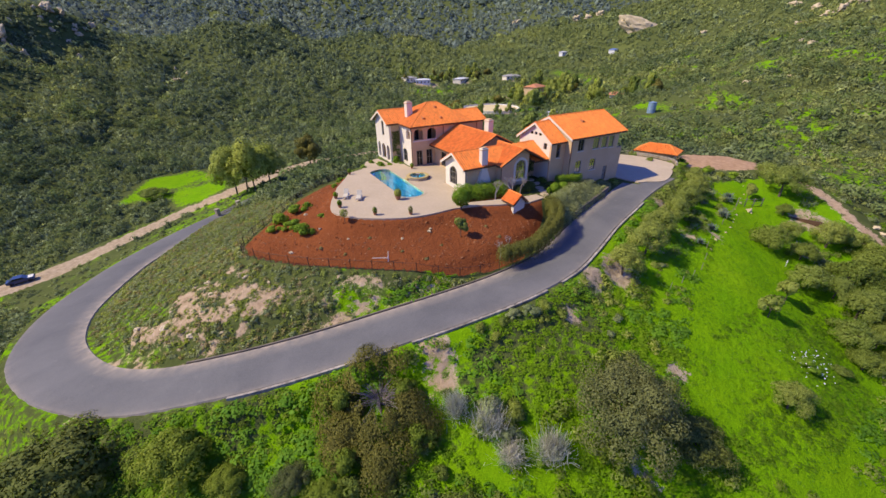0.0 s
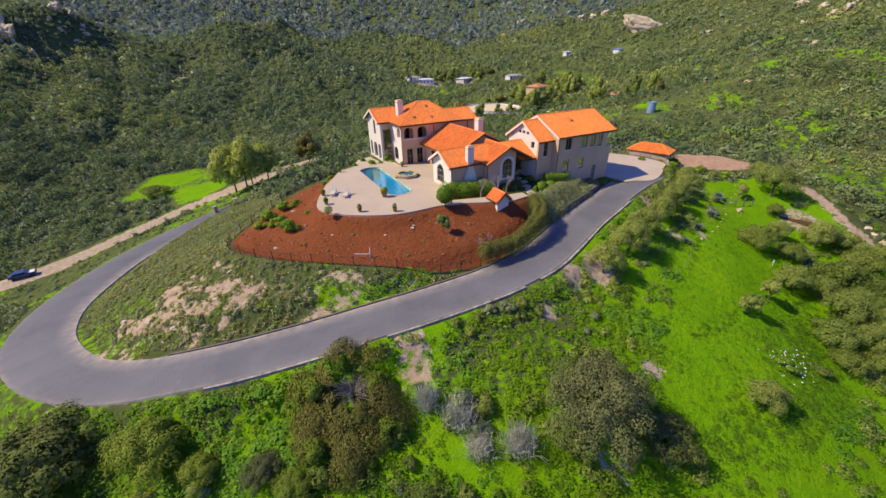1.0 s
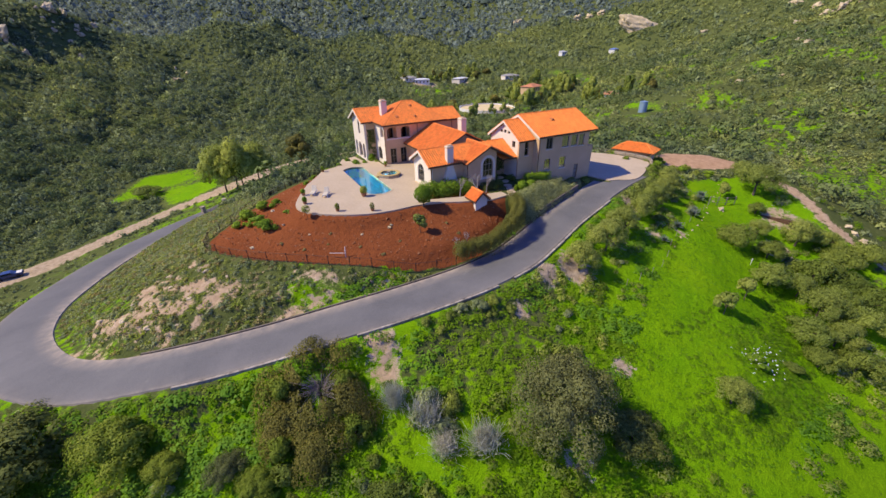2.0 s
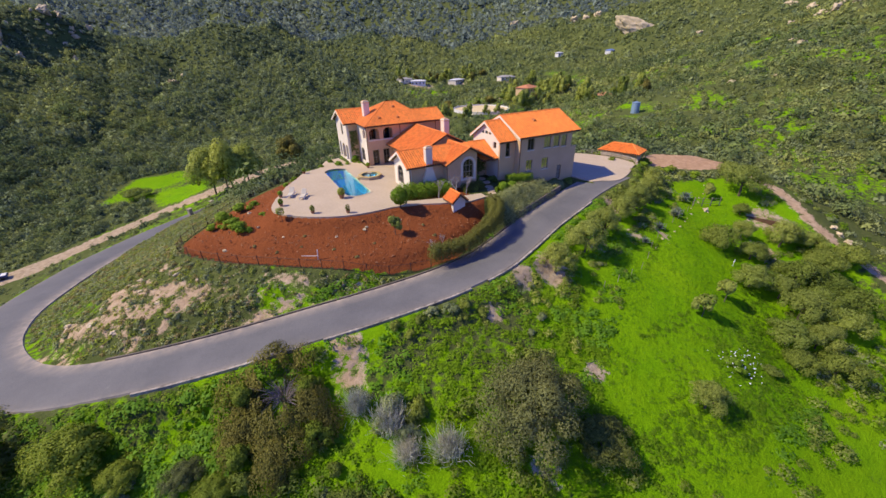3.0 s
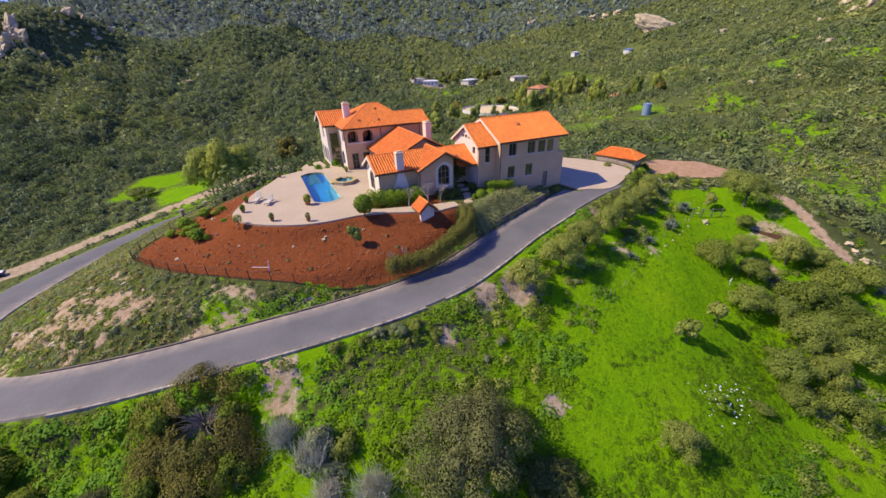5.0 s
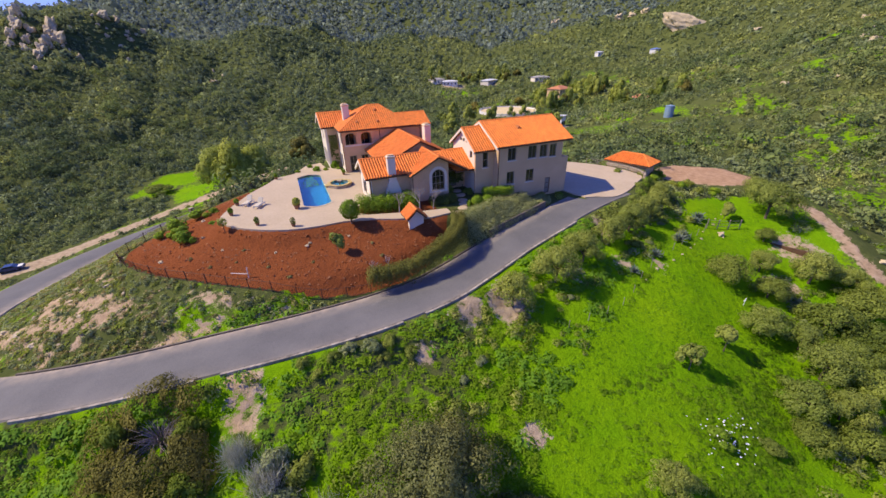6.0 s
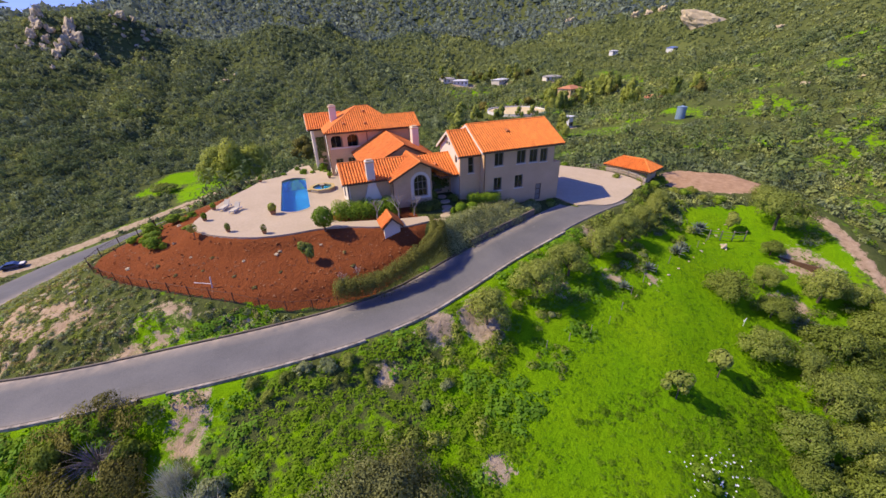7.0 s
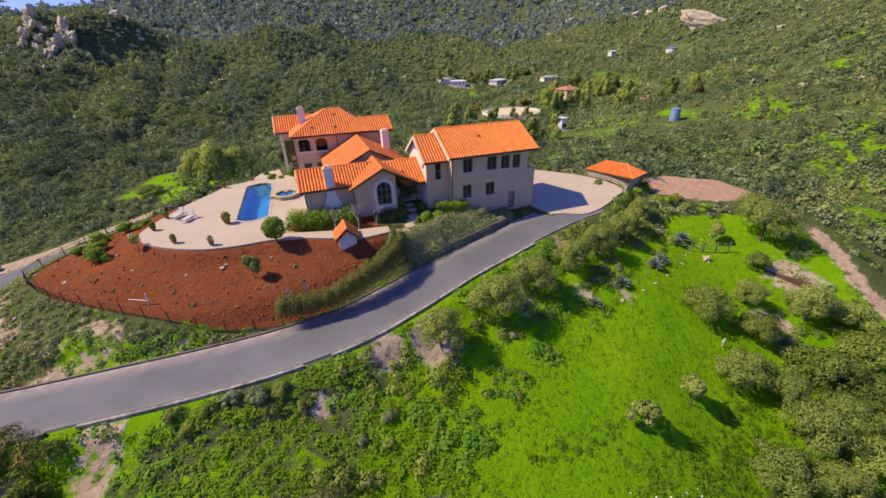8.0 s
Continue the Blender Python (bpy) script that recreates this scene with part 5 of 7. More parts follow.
tuft = [bush_kind("dry_tuft", 27, 500, 0.14, LEAF_DRAB, "little drab dry plant in the mulch", "plant", 0.8, 8)]


def twig_data(seed, count, spread=0.55):
    """A tousled clump of thin bare twigs that rise from the ground and lean outwards."""
    rng = np.random.default_rng(seed)
    a, tilt = rng.uniform(0, 2 * np.pi, count), np.abs(rng.normal(0, spread, count))
    way = np.stack([np.sin(tilt) * np.cos(a), np.sin(tilt) * np.sin(a), np.abs(np.cos(tilt)) + 0.1], -1)
    root = rng.normal(0, 0.28, (count, 3)) * np.array([1, 1, 0])
    base = root + way * rng.uniform(0, 0.7, count)[:, None]
    way = way + rng.normal(0, 0.32, (count, 3)) + np.array([0.12, 0, -0.1])
    tip = base + way * rng.uniform(0.2, 0.45, count)[:, None]
    side = np.cross(way, rng.normal(0, 1, (count, 3)))
    side /= np.linalg.norm(side, axis=1)[:, None]
    w = rng.uniform(0.005, 0.013, count)[:, None]
    co = np.stack([base - side * w, base + side * w, tip + side * w * 0.3, tip - side * w * 0.3], 1).reshape(-1, 3)
    return co, np.arange(4 * count).reshape(count, 4)


dry = []
for s in (22, 23):
    co, faces = twig_data(s, 2000)
    ob = new("dry_bush", mesh_from("dry_bush", co, faces, DRY_TWIGS))
    ob.location = (0, 0, -300)
    dry.append(tagged(ob, "leafless grey dry bush of thin twigs", "bush"))


def some(kinds, k):
    return kinds[k % len(kinds)]


# great crowns below the drive
def sumac(x, y, r, tall):
    """A wide low bush whose heart has died back to a fan of bare limbs."""
    t = thing("sumac_bush", (x, y, height(x, y)), "wide olive-brown sumac bush with a fan of dead limbs", "bush")
    co, faces = crown_data(4, 52000, 0.02, 80, 0.85, 0.8, (0.1, 0.3))
    mid, soft = co.reshape(-1, 3, 3).mean(1), OUTWARD[0]
    keep = (np.hypot(mid[:, 0] - 0.08, mid[:, 1] - 0.2) > 0.4 + 0.1 * np.sin(9 * np.arctan2(mid[:, 1] - 0.2, mid[:, 0] - 0.08))) | (mid[:, 2] < 0.3)
    co = co.reshape(-1, 3, 3)[keep].reshape(-1, 3)
    tilt = land(x + co[:, 0] * r, y + co[:, 1] * r) - height(x, y)
    co = np.stack([co[:, 0] * r, co[:, 1] * r, co[:, 2] * tall + tilt - 0.1], -1)
    ob = new("crown", mesh_from("crown", co, np.arange(len(co)).reshape(-1, 3), LEAF_BROWN, soft[np.repeat(keep, 3)]))
    ob.parent = t
    bm, rnd = bmesh.new(), random.Random(44)
    for k in range(150):
        a, low = rnd.uniform(0, 6.28), rnd.uniform(0.4, 1.3)
        root = Vector((0.08 * r, 0.2 * r, 0.5))
        elbow = root + Vector((math.cos(a) * low * 0.9, math.sin(a) * low * 0.9, rnd.uniform(0.5, 1.4)))
        tip = elbow + Vector((math.cos(a + rnd.uniform(-0.5, 0.5)) * low, math.sin(a + rnd.uniform(-0.5, 0.5)) * low, rnd.uniform(-0.1, 0.5)))
        rod(bm, root, elbow, 0.022, 0.014, 4)
        rod(bm, elbow, tip, 0.014, 0.006, 4)
    part("dead_limbs", bm, DEAD_WOOD, t, "bare grey dead limbs")
    part("trunk", rod(bmesh.new(), (0, 0, -0.3), (0.08 * r, 0.2 * r, 0.6), 0.16, 0.1, 7), BARK, t)


sumac(-36.5, -18.2, 4.5, 2.5)
for x, y, r in ((-38.9, -16.0, 1.5), (-34.2, -17.6, 1.3), (-39.8, -19.6, 1.4), (-34.6, -21.0, 1.4)):
    plant(young_oak[0], x, y, r, 1.3, 0.2, label="young leafy oak beside a sumac bush")
rnd = random.Random(65)
for k in range(30):
    x = rnd.uniform(-60, -22)
    y = -13.5 - 0.42 * (x + 58) + rnd.uniform(-4.5, 1.0)
    plant(some((shrub[0], dark_bush[0], young_oak[0], sage[1], dark_bush[1]), k), x, y, rnd.uniform(0.6, 1.3), rnd.uniform(0.8, 1.2), group="mixed bushes low on the slope")
plant(grey_oak[0], -20.0, -27.2, 4.4, 1.15, 0.5)
# low bush in the grey oak's shadow; its dark crown also paints that shade
plant(oak[0], -15.2, -30.2, 2.8, 0.7, 0.5)
plant(oak[0], -57.9, -9.2, 5.3, 0.9, 0.6)
plant(green_oak[0], -50.4, -13.2, 3.3, 0.95, 0.4)
plant(green_oak[0], -47.4, -16.4, 1.8, 0.9, 0.3)
plant(grey_oak[0], -43.4, -18.6, 1.6, 0.8, 0.3)
plant(green_oak[0], -41.6, -20.6, 1.9, 0.8, 0.3)
plant(orchard[0], -34.0, -25.6, 1.9, 0.8, 0.3)
plant(orchard[1], -28.3, -29.5, 1.8, 0.8, 0.3)
for k, (x, y, r) in enumerate(((-26.4, -16.5, 0.9), (-24.2, -16.9, 0.8), (-22.8, -16.8, 1.0), (-21.2, -17.1, 1.1), (-19.6, -17.1, 1.0), (-18.4, -18.2, 0.9), (-15.1, -21.3, 0.7), (-13.0, -20.4, 0.8), (-25.4, -17.6, 0.8), (-20.4, -18.0, 0.8), (-28.6, -23.6, 1.3))):
    plant((dark_bush + sage)[k % 4], x, y, r * 0.9, 0.9, group="bushes below the kerb")
for x, y, r, h in ((-31.3, -20.6, 1.3, 1.5), (-29.6, -22.6, 1.7, 1.3), (-26.4, -26.0, 1.6, 1.35), (-29.2, -24.8, 1.4, 1.1)):
    plant(some(dry, int(-x)), x, y, r * 0.95, h * 1.0, group="dry bushes on the slope")
plant(sage[0], -29.0, -22.2, 1.7, 1.2)
plant(dark_bush[1], -27.4, -22.8, 1.3, 1.0)
# olives beside the drive
for k, (x, y, r) in enumerate(((-7.6, -16.5, 2.6), (-1.6, -14.9, 2.8), (3.2, -13.3, 2.7), (8.2, -11.9, 2.6), (12.6, -10.6, 2.5), (16.8, -9.2, 2.3), (20.4, -7.6, 2.2), (23.8, -5.4, 2.0))):
    plant(some(olive, k), x, y, r, 1.1, group="olive trees beside the drive")
# bushes under and below the olives
rnd = random.Random(64)
for k in range(26):
    x = rnd.uniform(-9, 27)
    y = -16.6 + 0.24 * (x + 9) + rnd.uniform(-2.6, 3.2)
    if near_line(np.array([x]), np.array([y]), DRIVE_LINE)[0][0] > 4.4 and inside(np.array([x]), np.array([y]), YARD)[0] > 1.2 and inside(np.array([x]), np.array([y]), LAWN)[0] > -1.0:
        plant(some((sage[0], dark_bush[0], sage[1], dark_bush[1], shrub[0]), k), x, y, rnd.uniform(0.45, 1.0), rnd.uniform(0.6, 1.0), group="bushes on the slope below the olives")
for x, y, r in ((24.4, 3.2, 0.9), (25.8, 7.0, 1.0), (26.6, 0.6, 1.2), (28.2, -0.4, 1.3), (31.6, 1.4, 1.4), (27.4, 9.2, 1.3), (25.6, 11.2, 1.2), (22.6, 13.4, 1.3), (19.0, 15.6, 1.3), (15.5, 16.4, 1.2), (33.5, 5.0, 1.5), (30.2, -2.2, 1.1), (26.9, 3.6, 1.2), (27.0, 5.6, 1.3), (27.4, 1.7, 1.3), (26.8, 7.6, 1.2), (31.0, -3.4, 1.3), (32.6, -5.2, 1.2), (30.8, 1.6, 1.0), (33.4, -2.6, 1.1), (34.6, -6.2, 1.3)):
    plant(some((dark_bush[0], shrub[0], dark_bush[1]), int(x)), x, y, r, 1.0, group="bushes round the yard")
# orchard on the east slope
for k, (x, y, r, what) in enumerate(((19.4, -19.6, 2.9, 0), (22.4, -22.4, 2.4, 0), (29.8, -22.6, 3.2, 0), (35.6, -13.4, 4.0, 0), (16.9, -25.2, 2.9, 1), (24.4, -27.4, 3.2, 0), (29.4, -27.8, 3.4, 0), (18.4, -30.4, 3.1, 0), (13.4, -31.4, 2.9, 1), (21.5, -33.6, 3.2, 1), (26.5, -33.0, 3.3, 0), (34.0, -29.0, 3.2, 0), (-4.6, -32.4, 2.2, 2), (25.6, -19.4, 2.2, 0), (38.5, -9.8, 2.6, 0), (14.5, -35.8, 2.8, 0), (31.5, -16.0, 1.8, 0), (19.5, -27.6, 2.4, 0), (22.8, -30.4, 2.6, 1), (16.4, -33.2, 2.5, 0), (27.2, -30.2, 2.8, 0), (11.2, -33.6, 2.2, 0), (33.0, -24.6, 2.6, 1))):
    kind = (orchard + olive, warm_orchard, olive)[what]
    plant(some(kind, k), x, y, r * 0.96, 1.05, group="orchard trees on the slope")
for k, (x, y, r) in enumerate(((10.6, -25.6, 1.7), (4.6, -26.3, 1.5), (30.5, -11.0, 1.4))):
    plant(sapling[k % 2], x, y, r, 1.15, group="young fruit trees")
plant(dark_bush[0], 6.6, -32.8, 1.5, 0.6, label="low round dark bush in the grass")
plant(shrub[0], 2.4, -31.0, 1.3, 0.7, label="leafy clump with white flowers")
AGAVE = surface("agave_leaf", (0.09, 0.125, 0.095), (0.17, 0.215, 0.165), 6.0, 1.0, 0.55, 0.1)


def agave(x, y, r, seed):
    """A rosette of stiff, pointed, channelled leaves."""
    rnd, bm = random.Random(seed), bmesh.new()
    for k in range(26):
        a, lift = k * 2.399, 0.25 + 1.1 * k / 26
        way = Vector((math.cos(a) * math.cos(lift), math.sin(a) * math.cos(lift), math.sin(lift)))
        side = Vector((-math.sin(a), math.cos(a), 0))
        up = way.cross(side) * -1
        long = r * rnd.uniform(0.85, 1.1)
        rows = []
        for s, w in ((0.05, 0.07), (0.45, 0.12), (0.8, 0.06)):
            p = way * (s * long) - Vector((0, 0, 0.12 * s * s * long))
            rows.append([bm.verts.new(p - side * w * r), bm.verts.new(p - up * 0.03 * r), bm.verts.new(p + side * w * r)])
        tip = bm.verts.new(way * long - Vector((0, 0, 0.12 * long)))
        for lo, hi in zip(rows, rows[1:]):
            for j in range(2):
                bm.faces.new((lo[j], lo[j + 1], hi[j + 1], hi[j]))
        for j in range(2):
            bm.faces.new((rows[-1][j], rows[-1][j + 1], tip))
    ob = tagged(part("agave", bm, AGAVE), "blue-grey agave rosette beside the lawn", "plant", "agaves beside the lawn")
    ob.location = (x, y, height(x, y) + 0.05)


for k, (x, y, r) in enumerate(((26.6, -9.9, 1.3), (25.4, -10.4, 1.1), (18.4, -13.4, 1.2), (20.0, -12.7, 1.0), (12.6, -14.9, 1.1), (8.3, -16.0, 0.9))):
    agave(x, y, r, 400 + k)
rng = np.random.default_rng(302)
at = np.stack([rng.normal(3.6, 1.5, 70), rng.normal(-31.4, 1.0, 70)], -1)
FLOWER = surface("white_petals", (0.7, 0.7, 0.62), (0.85, 0.85, 0.8), 20.0, 2.0, 0.7, 0.0)
co, faces = leaf_cards(rng, np.stack([at[:, 0], at[:, 1], land(at[:, 0], at[:, 1]) + rng.uniform(0.25, 0.6, 70)], -1), np.tile((0.0, -0.3, 1.0), (70, 1)), np.full(70, 0.16), 1.0, 0.5)
tagged(new("white_flowers", mesh_from("white_flowers", co, faces, FLOWER)), "white flowers on a leafy clump in the grass", "flowers", kind="stuff")
# shrubs in the mulch
for k, (x, y, r) in enumerate(((-36.2, 11.6, 1.5), (-38.4, 9.9, 1.5), (-37.4, 6.9, 1.4), (-36.7, 4.6, 1.5), (-39.6, 8.0, 1.1))):
    plant(shrub[k % 2], x, y, r, 0.85, group="round shrubs in the mulch")
plant(shrub[0], -33.9, 6.9, 0.8, 0.6, label="small yellowish shrub in the mulch")
plant(shrub[1], -34.6, 12.6, 0.9, 0.7, label="small yellowish shrub in the mulch")
plant(sapling[0], -21.5, -5.4, 1.15, 1.3, label="young olive staked in the mulch")
for k, (x, y, r) in enumerate(((-31.2, -2.2, 0.3), (-28.2, -4.4, 0.35), (-24.0, -5.6, 0.3), (-26.4, -6.6, 0.4), (-30.4, -0.6, 0.35), (-18.0, -5.2, 0.4), (-33.6, -1.6, 0.35), (-35.6, 0.8, 0.4), (-17.4, -7.2, 0.4))):
    plant(tuft[0], x, y, r, 0.9, group="little dry plants in the mulch")
rng = np.random.default_rng(301)
x, y = rng.uniform(-44, -8, 5200), rng.uniform(-11, 20, 5200)
keep = (inside(x, y, MULCH) < -0.5) & (inside(x, y, TERRACE) > 0.3) & ~((x > -19) & (y > -0.5))
x, y = x[keep], y[keep]
CLOD = surface("bark_clods", (0.12, 0.045, 0.02), (0.45, 0.2, 0.09), 3.0, 0.5, 0.95, 0.0, random_by="island")
co, faces = leaf_cards(rng, np.stack([x, y, land(x, y) + 0.05], -1), np.tile((0.0, 0.0, 1.0), (len(x), 1)), rng.uniform(0.08, 0.22, len(x)), 1.4, 0.7, True)
tagged(new("bark_clods", mesh_from("bark_clods", co, faces, CLOD)), "loose bark chunks and clods on the mulch", "mulch", kind="stuff")
# topiary tree and hedge in front of the living wing
topiary = thing("topiary_tree", (-19.3, -1.9, height(-19.3, -1.9)), "clipped ball-headed topiary tree in the mulch", "tree")
bm = bmesh.new()
rod(bm, (0, 0, -0.2), (0.03, 0.02, 1.5), 0.1, 0.07, 8)
part("trunk", bm, BARK, topiary)
co, faces = globe_data(31, 2600, 0.13, 1.05)
ob = new("crown", mesh_from("crown", co * 1.0 + np.array([0, 0, 0.55]), faces, LEAF_BRIGHT, OUTWARD[0]))
ob.parent = topiary


def hedge(name, ring_line, half, tall, material, label, leaves, size, seed, z_of=None, sink=0.3, flat=False, rows=2):
    """A hedge as one plant mass along a line: leaves over the skin of closely overlapping lumps."""
    rng = np.random.default_rng(seed)
    line = spline([(x, y, 0) for x, y in ring_line], 0.1)
    way = np.gradient(line[:, :2], axis=0)
    way /= np.linalg.norm(way, axis=1)[:, None]
    count = max(4, int(len(line) * 0.1 / (half * 0.42)))
    k = np.tile(np.linspace(0, len(line) - 1, count), rows) + rng.uniform(-0.25, 0.25, count * rows) * len(line) / count
    k = np.clip(k, 0, len(line) - 1).astype(int)
    across = np.repeat(np.linspace(-0.4, 0.4, rows), count) + rng.uniform(-0.1, 0.1, count * rows)
    x, y = line[k, 0] - way[k, 1] * across * half, line[k, 1] + way[k, 0] * across * half
    base = land(x, y) if z_of is None else z_of(x, y)
    wide = half * rng.uniform(0.55, 0.72, count * rows)
    high = (tall(x, y) if callable(tall) else tall) * (rng.uniform(0.93, 1.03, count * rows) if flat else rng.uniform(0.78, 1.12, count * rows))
    n = rng.integers(0, count * rows, leaves)
    d = rng.normal(0, 1, (leaves, 3))
    d[:, 2] = np.abs(d[:, 2])
    d /= np.linalg.norm(d, axis=1)[:, None]
    reach = rng.uniform(0.86, 1.08, leaves)
    up = d[:, 2] ** (0.35 if flat else 0.6)
    at = np.stack([x[n] + d[:, 0] * wide[n] * reach, y[n] + d[:, 1] * wide[n] * reach, base[n] - sink + (high[n] + sink) * up * reach], -1)
    co, faces = leaf_cards(rng, at, d, size, 1.5, 0.6, True)
    return tagged(new(name, mesh_from(name, co, faces, material, OUTWARD[0])), label, "hedge")


LEAF_HEDGE = foliage("hedge_leaves", (0.15, 0.155, 0.036), (0.21, 0.21, 0.05), (0.28, 0.27, 0.07), 0.45)


def drive_hedge_top(x, y):
    return 2.1 + 0.55 * smooth(-18, -11, x)


hedge("hedge", [(-17.6, 1.0), (-16.4, 0.7), (-14.5, 0.9), (-12.8, 0.9), (-11.4, 0.6)], 1.4, 1.75, LEAF_BRIGHT, "rounded green hedge under the living-room wall", 11000, 0.11, 41)
hedge("hedge", [(-19.2, -10.2), (-16.8, -10.5), (-13.6, -10.1), (-10.6, -8.8), (-8.6, -6.8), (-7.9, -4.5)], 0.9, drive_hedge_top, LEAF_HEDGE, "tall clipped hedge between the mulch and the drive", 44000, 0.08, 42, lambda x, y: -3.6 + 0.2 * np.clip(x + 15, 0, 6.5), flat=True)
hedge("hedge", [(-7.2, -5.6), (-3.5, -4.2), (0.5, -2.9), (3.4, -2.2)], 1.9, 1.35, LEAF_SAGE, "broad grey-green hedge on the bank before the garage", 30000, 0.1, 43, rows=3)
hedge("hedge", [(3.2, -2.6), (5.0, -2.1), (6.6, -1.7)], 1.0, 1.0, LEAF_SAGE, "end of a grey-green hedge beside the garage", 8000, 0.1, 44)
hedge("hedge", [(-1.9, 0.0), (0.3, -0.7), (1.6, -0.8)], 0.6, 1.25, LEAF_BRIGHT, "flat-topped clipped hedge against the garage wall", 5000, 0.1, 45, lambda x, y: np.full(x.shape, -0.6), flat=True)
hedge("hedge", [(-8.9, 0.3), (-7.5, 0.5), (-6.0, 0.6)], 0.6, 1.0, LEAF_OAK, "dark hedge below the arched window", 4500, 0.11, 46)
for x, y, r in ((-3.6, -1.4, 0.75), (-2.2, -1.5, 0.75)):
    plant(ball[0], x, y, r, 1.1, group="clipped balls by the entrance")
plant(shrub[1], -4.6, -1.2, 0.5, 1.6, label="upright broad-leaved plant by the entrance")
plant(dark_bush[0], 6.6, -0.8, 0.9, 1.3)
plant(dark_bush[1], -5.8, 2.6, 0.9, 1.6)
for x, y, r in ((-7.2, 0.4, 0.8), (-5.9, 1.2, 0.9), (-3.4, 1.6, 0.9), (-2.9, 0.4, 0.6), (-8.2, -1.6, 0.6), (2.6, -0.9, 0.7), (4.4, -0.8, 0.6)):
    plant(dark_bush[int(-x) % 2], x, y, r, 1.1, group="dark bushes along the house wall")
for x, y, r in ((-20.4, 22.6, 0.8), (-19.2, 21.0, 0.7), (-17.2, 20.8, 0.7), (-21.4, 24.0, 0.8), (-23.4, 21.8, 0.7), (-25.6, 21.2, 0.8), (-28.2, 19.0, 0.9), (-29.8, 16.4, 0.8)):
    plant(shrub[int(-x) % 2], x, y, r, 0.8, group="shrubs at the back of the terrace")
plant(shrub[0], -17.6, 22.0, 0.9, 1.6)
plant(shrub[1], -20.6, 21.4, 1.0, 0.7)
plant(sage[1], -19.8, 27.5, 1.1, 0.9)


def vine(x0, x1, y0, y1, z0, z1, count, seed, axis):
    rng = np.random.default_rng(seed)
    p = np.stack([rng.uniform(x0, x1, count), rng.uniform(y0, y1, count), z0 + (z1 - z0) * rng.uniform(0, 1, count) ** 1.2], -1)
    keep = lumps(p[:, 0] + p[:, 1], p[:, 2], 1.2, seed) > -0.25
    out = np.tile(np.array({"x": (-1, 0, 0.3), "y": (0, -1, 0.3)}[axis], float), (keep.sum(), 1))
    co, faces = leaf_cards(rng, p[keep], out, 0.16)
    tagged(new("vine", mesh_from("vine", co, faces, LEAF_OAK)), "dark climbing vine on a stucco wall", "vine")


vine(-17.8, -16.6, 22.25, 22.45, 0.0, 5.0, 900, 51, "y")
vine(-6.0, -3.0, 3.9, 4.15, -0.3, 2.9, 1500, 52, "y")


def bare_tree(x, y, r, seed, label):
    """A leafless tree: forked limbs and a haze of twigs."""
    t = thing("bare_tree", (x, y, height(x, y)), label, "tree")
    rnd, bm = random.Random(seed), bmesh.new()

    def fork(p, way, length, thick, depth):
        q = p + way * length
        rod(bm, p, q, thick, thick * 0.6, 5)
        if depth:
            for _ in range(3 if depth > 1 else 4):
                w = (way + Vector((rnd.uniform(-0.8, 0.8), rnd.uniform(-0.8, 0.8), rnd.uniform(-0.1, 0.5)))).normalized()
                fork(q, w, length * rnd.uniform(0.6, 0.85), thick * 0.55, depth - 1)

    fork(Vector((0, 0, -0.1)), Vector((0.05, 0, 1)), r * 0.35, r * 0.035, 4)
    part("limbs", bm, TWIG, t)


bare_tree(-11.2, -1.3, 3.2, 61, "leafless pinkish-grey garden tree")
bare_tree(-9.2, -0.6, 2.6, 62, "leafless pinkish-grey garden tree")
bare_tree(-13.6, -1.0, 2.8, 63, "leafless pinkish-grey garden tree")
bare_tree(-18.7, -9.1, 1.9, 64, "bare pinkish shrub at the end of the hedge")
bare_tree(-17.2, -8.5, 1.5, 65, "bare pinkish shrub at the end of the hedge")
# trees on the valley side
for k, (x, y, r, h) in enumerate(((-44, 84, 7.0, 1.2), (-39, 79, 6.5, 1.25), (-34.5, 83, 6.0, 1.15), (-41, 90, 6.5, 1.15))):
    plant(gum[k % 2], x, y, r, h, group="gum trees by the gate")
plant(gum_brown[0], -19.5, 97, 6.8, 1.05)
plant(orchard[1], -68.7, 113, 6.5, 0.5, label="wide dark bush on the meadow")
clear_firsts(oak + young_oak + green_oak + gum_brown + grey_oak + olive + orchard + warm_orchard + sapling + gum + shrub + sage + dark_bush + ball + dry + tuft)


# ---- plant cover that nobody could count ----
def scatter(name, label, points, radius, seed, per, size, material, squash=0.8, lift=0.0):
    """Many small leaf clumps joined into one mass."""
    rng = np.random.default_rng(seed)
    n = len(points)
    d = rng.normal(0, 1, (n, per, 3))
    d /= np.linalg.norm(d, axis=2)[..., None]
    d[..., 2] = np.abs(d[..., 2])
    at = points[:, None] + d * (radius[:, None] * rng.uniform(0.55, 1.1, (n, per)))[..., None] * np.array([1, 1, squash])
    s = np.repeat(radius, per) * size
    co, faces = leaf_cards(rng, at.reshape(-1, 3), d.reshape(-1, 3) + np.array([0, 0, lift]), s, 1.6, 0.5, True)
    return tagged(new(name, mesh_from(name, co, faces, material, OUTWARD[0])), label, "plants", kind="stuff")


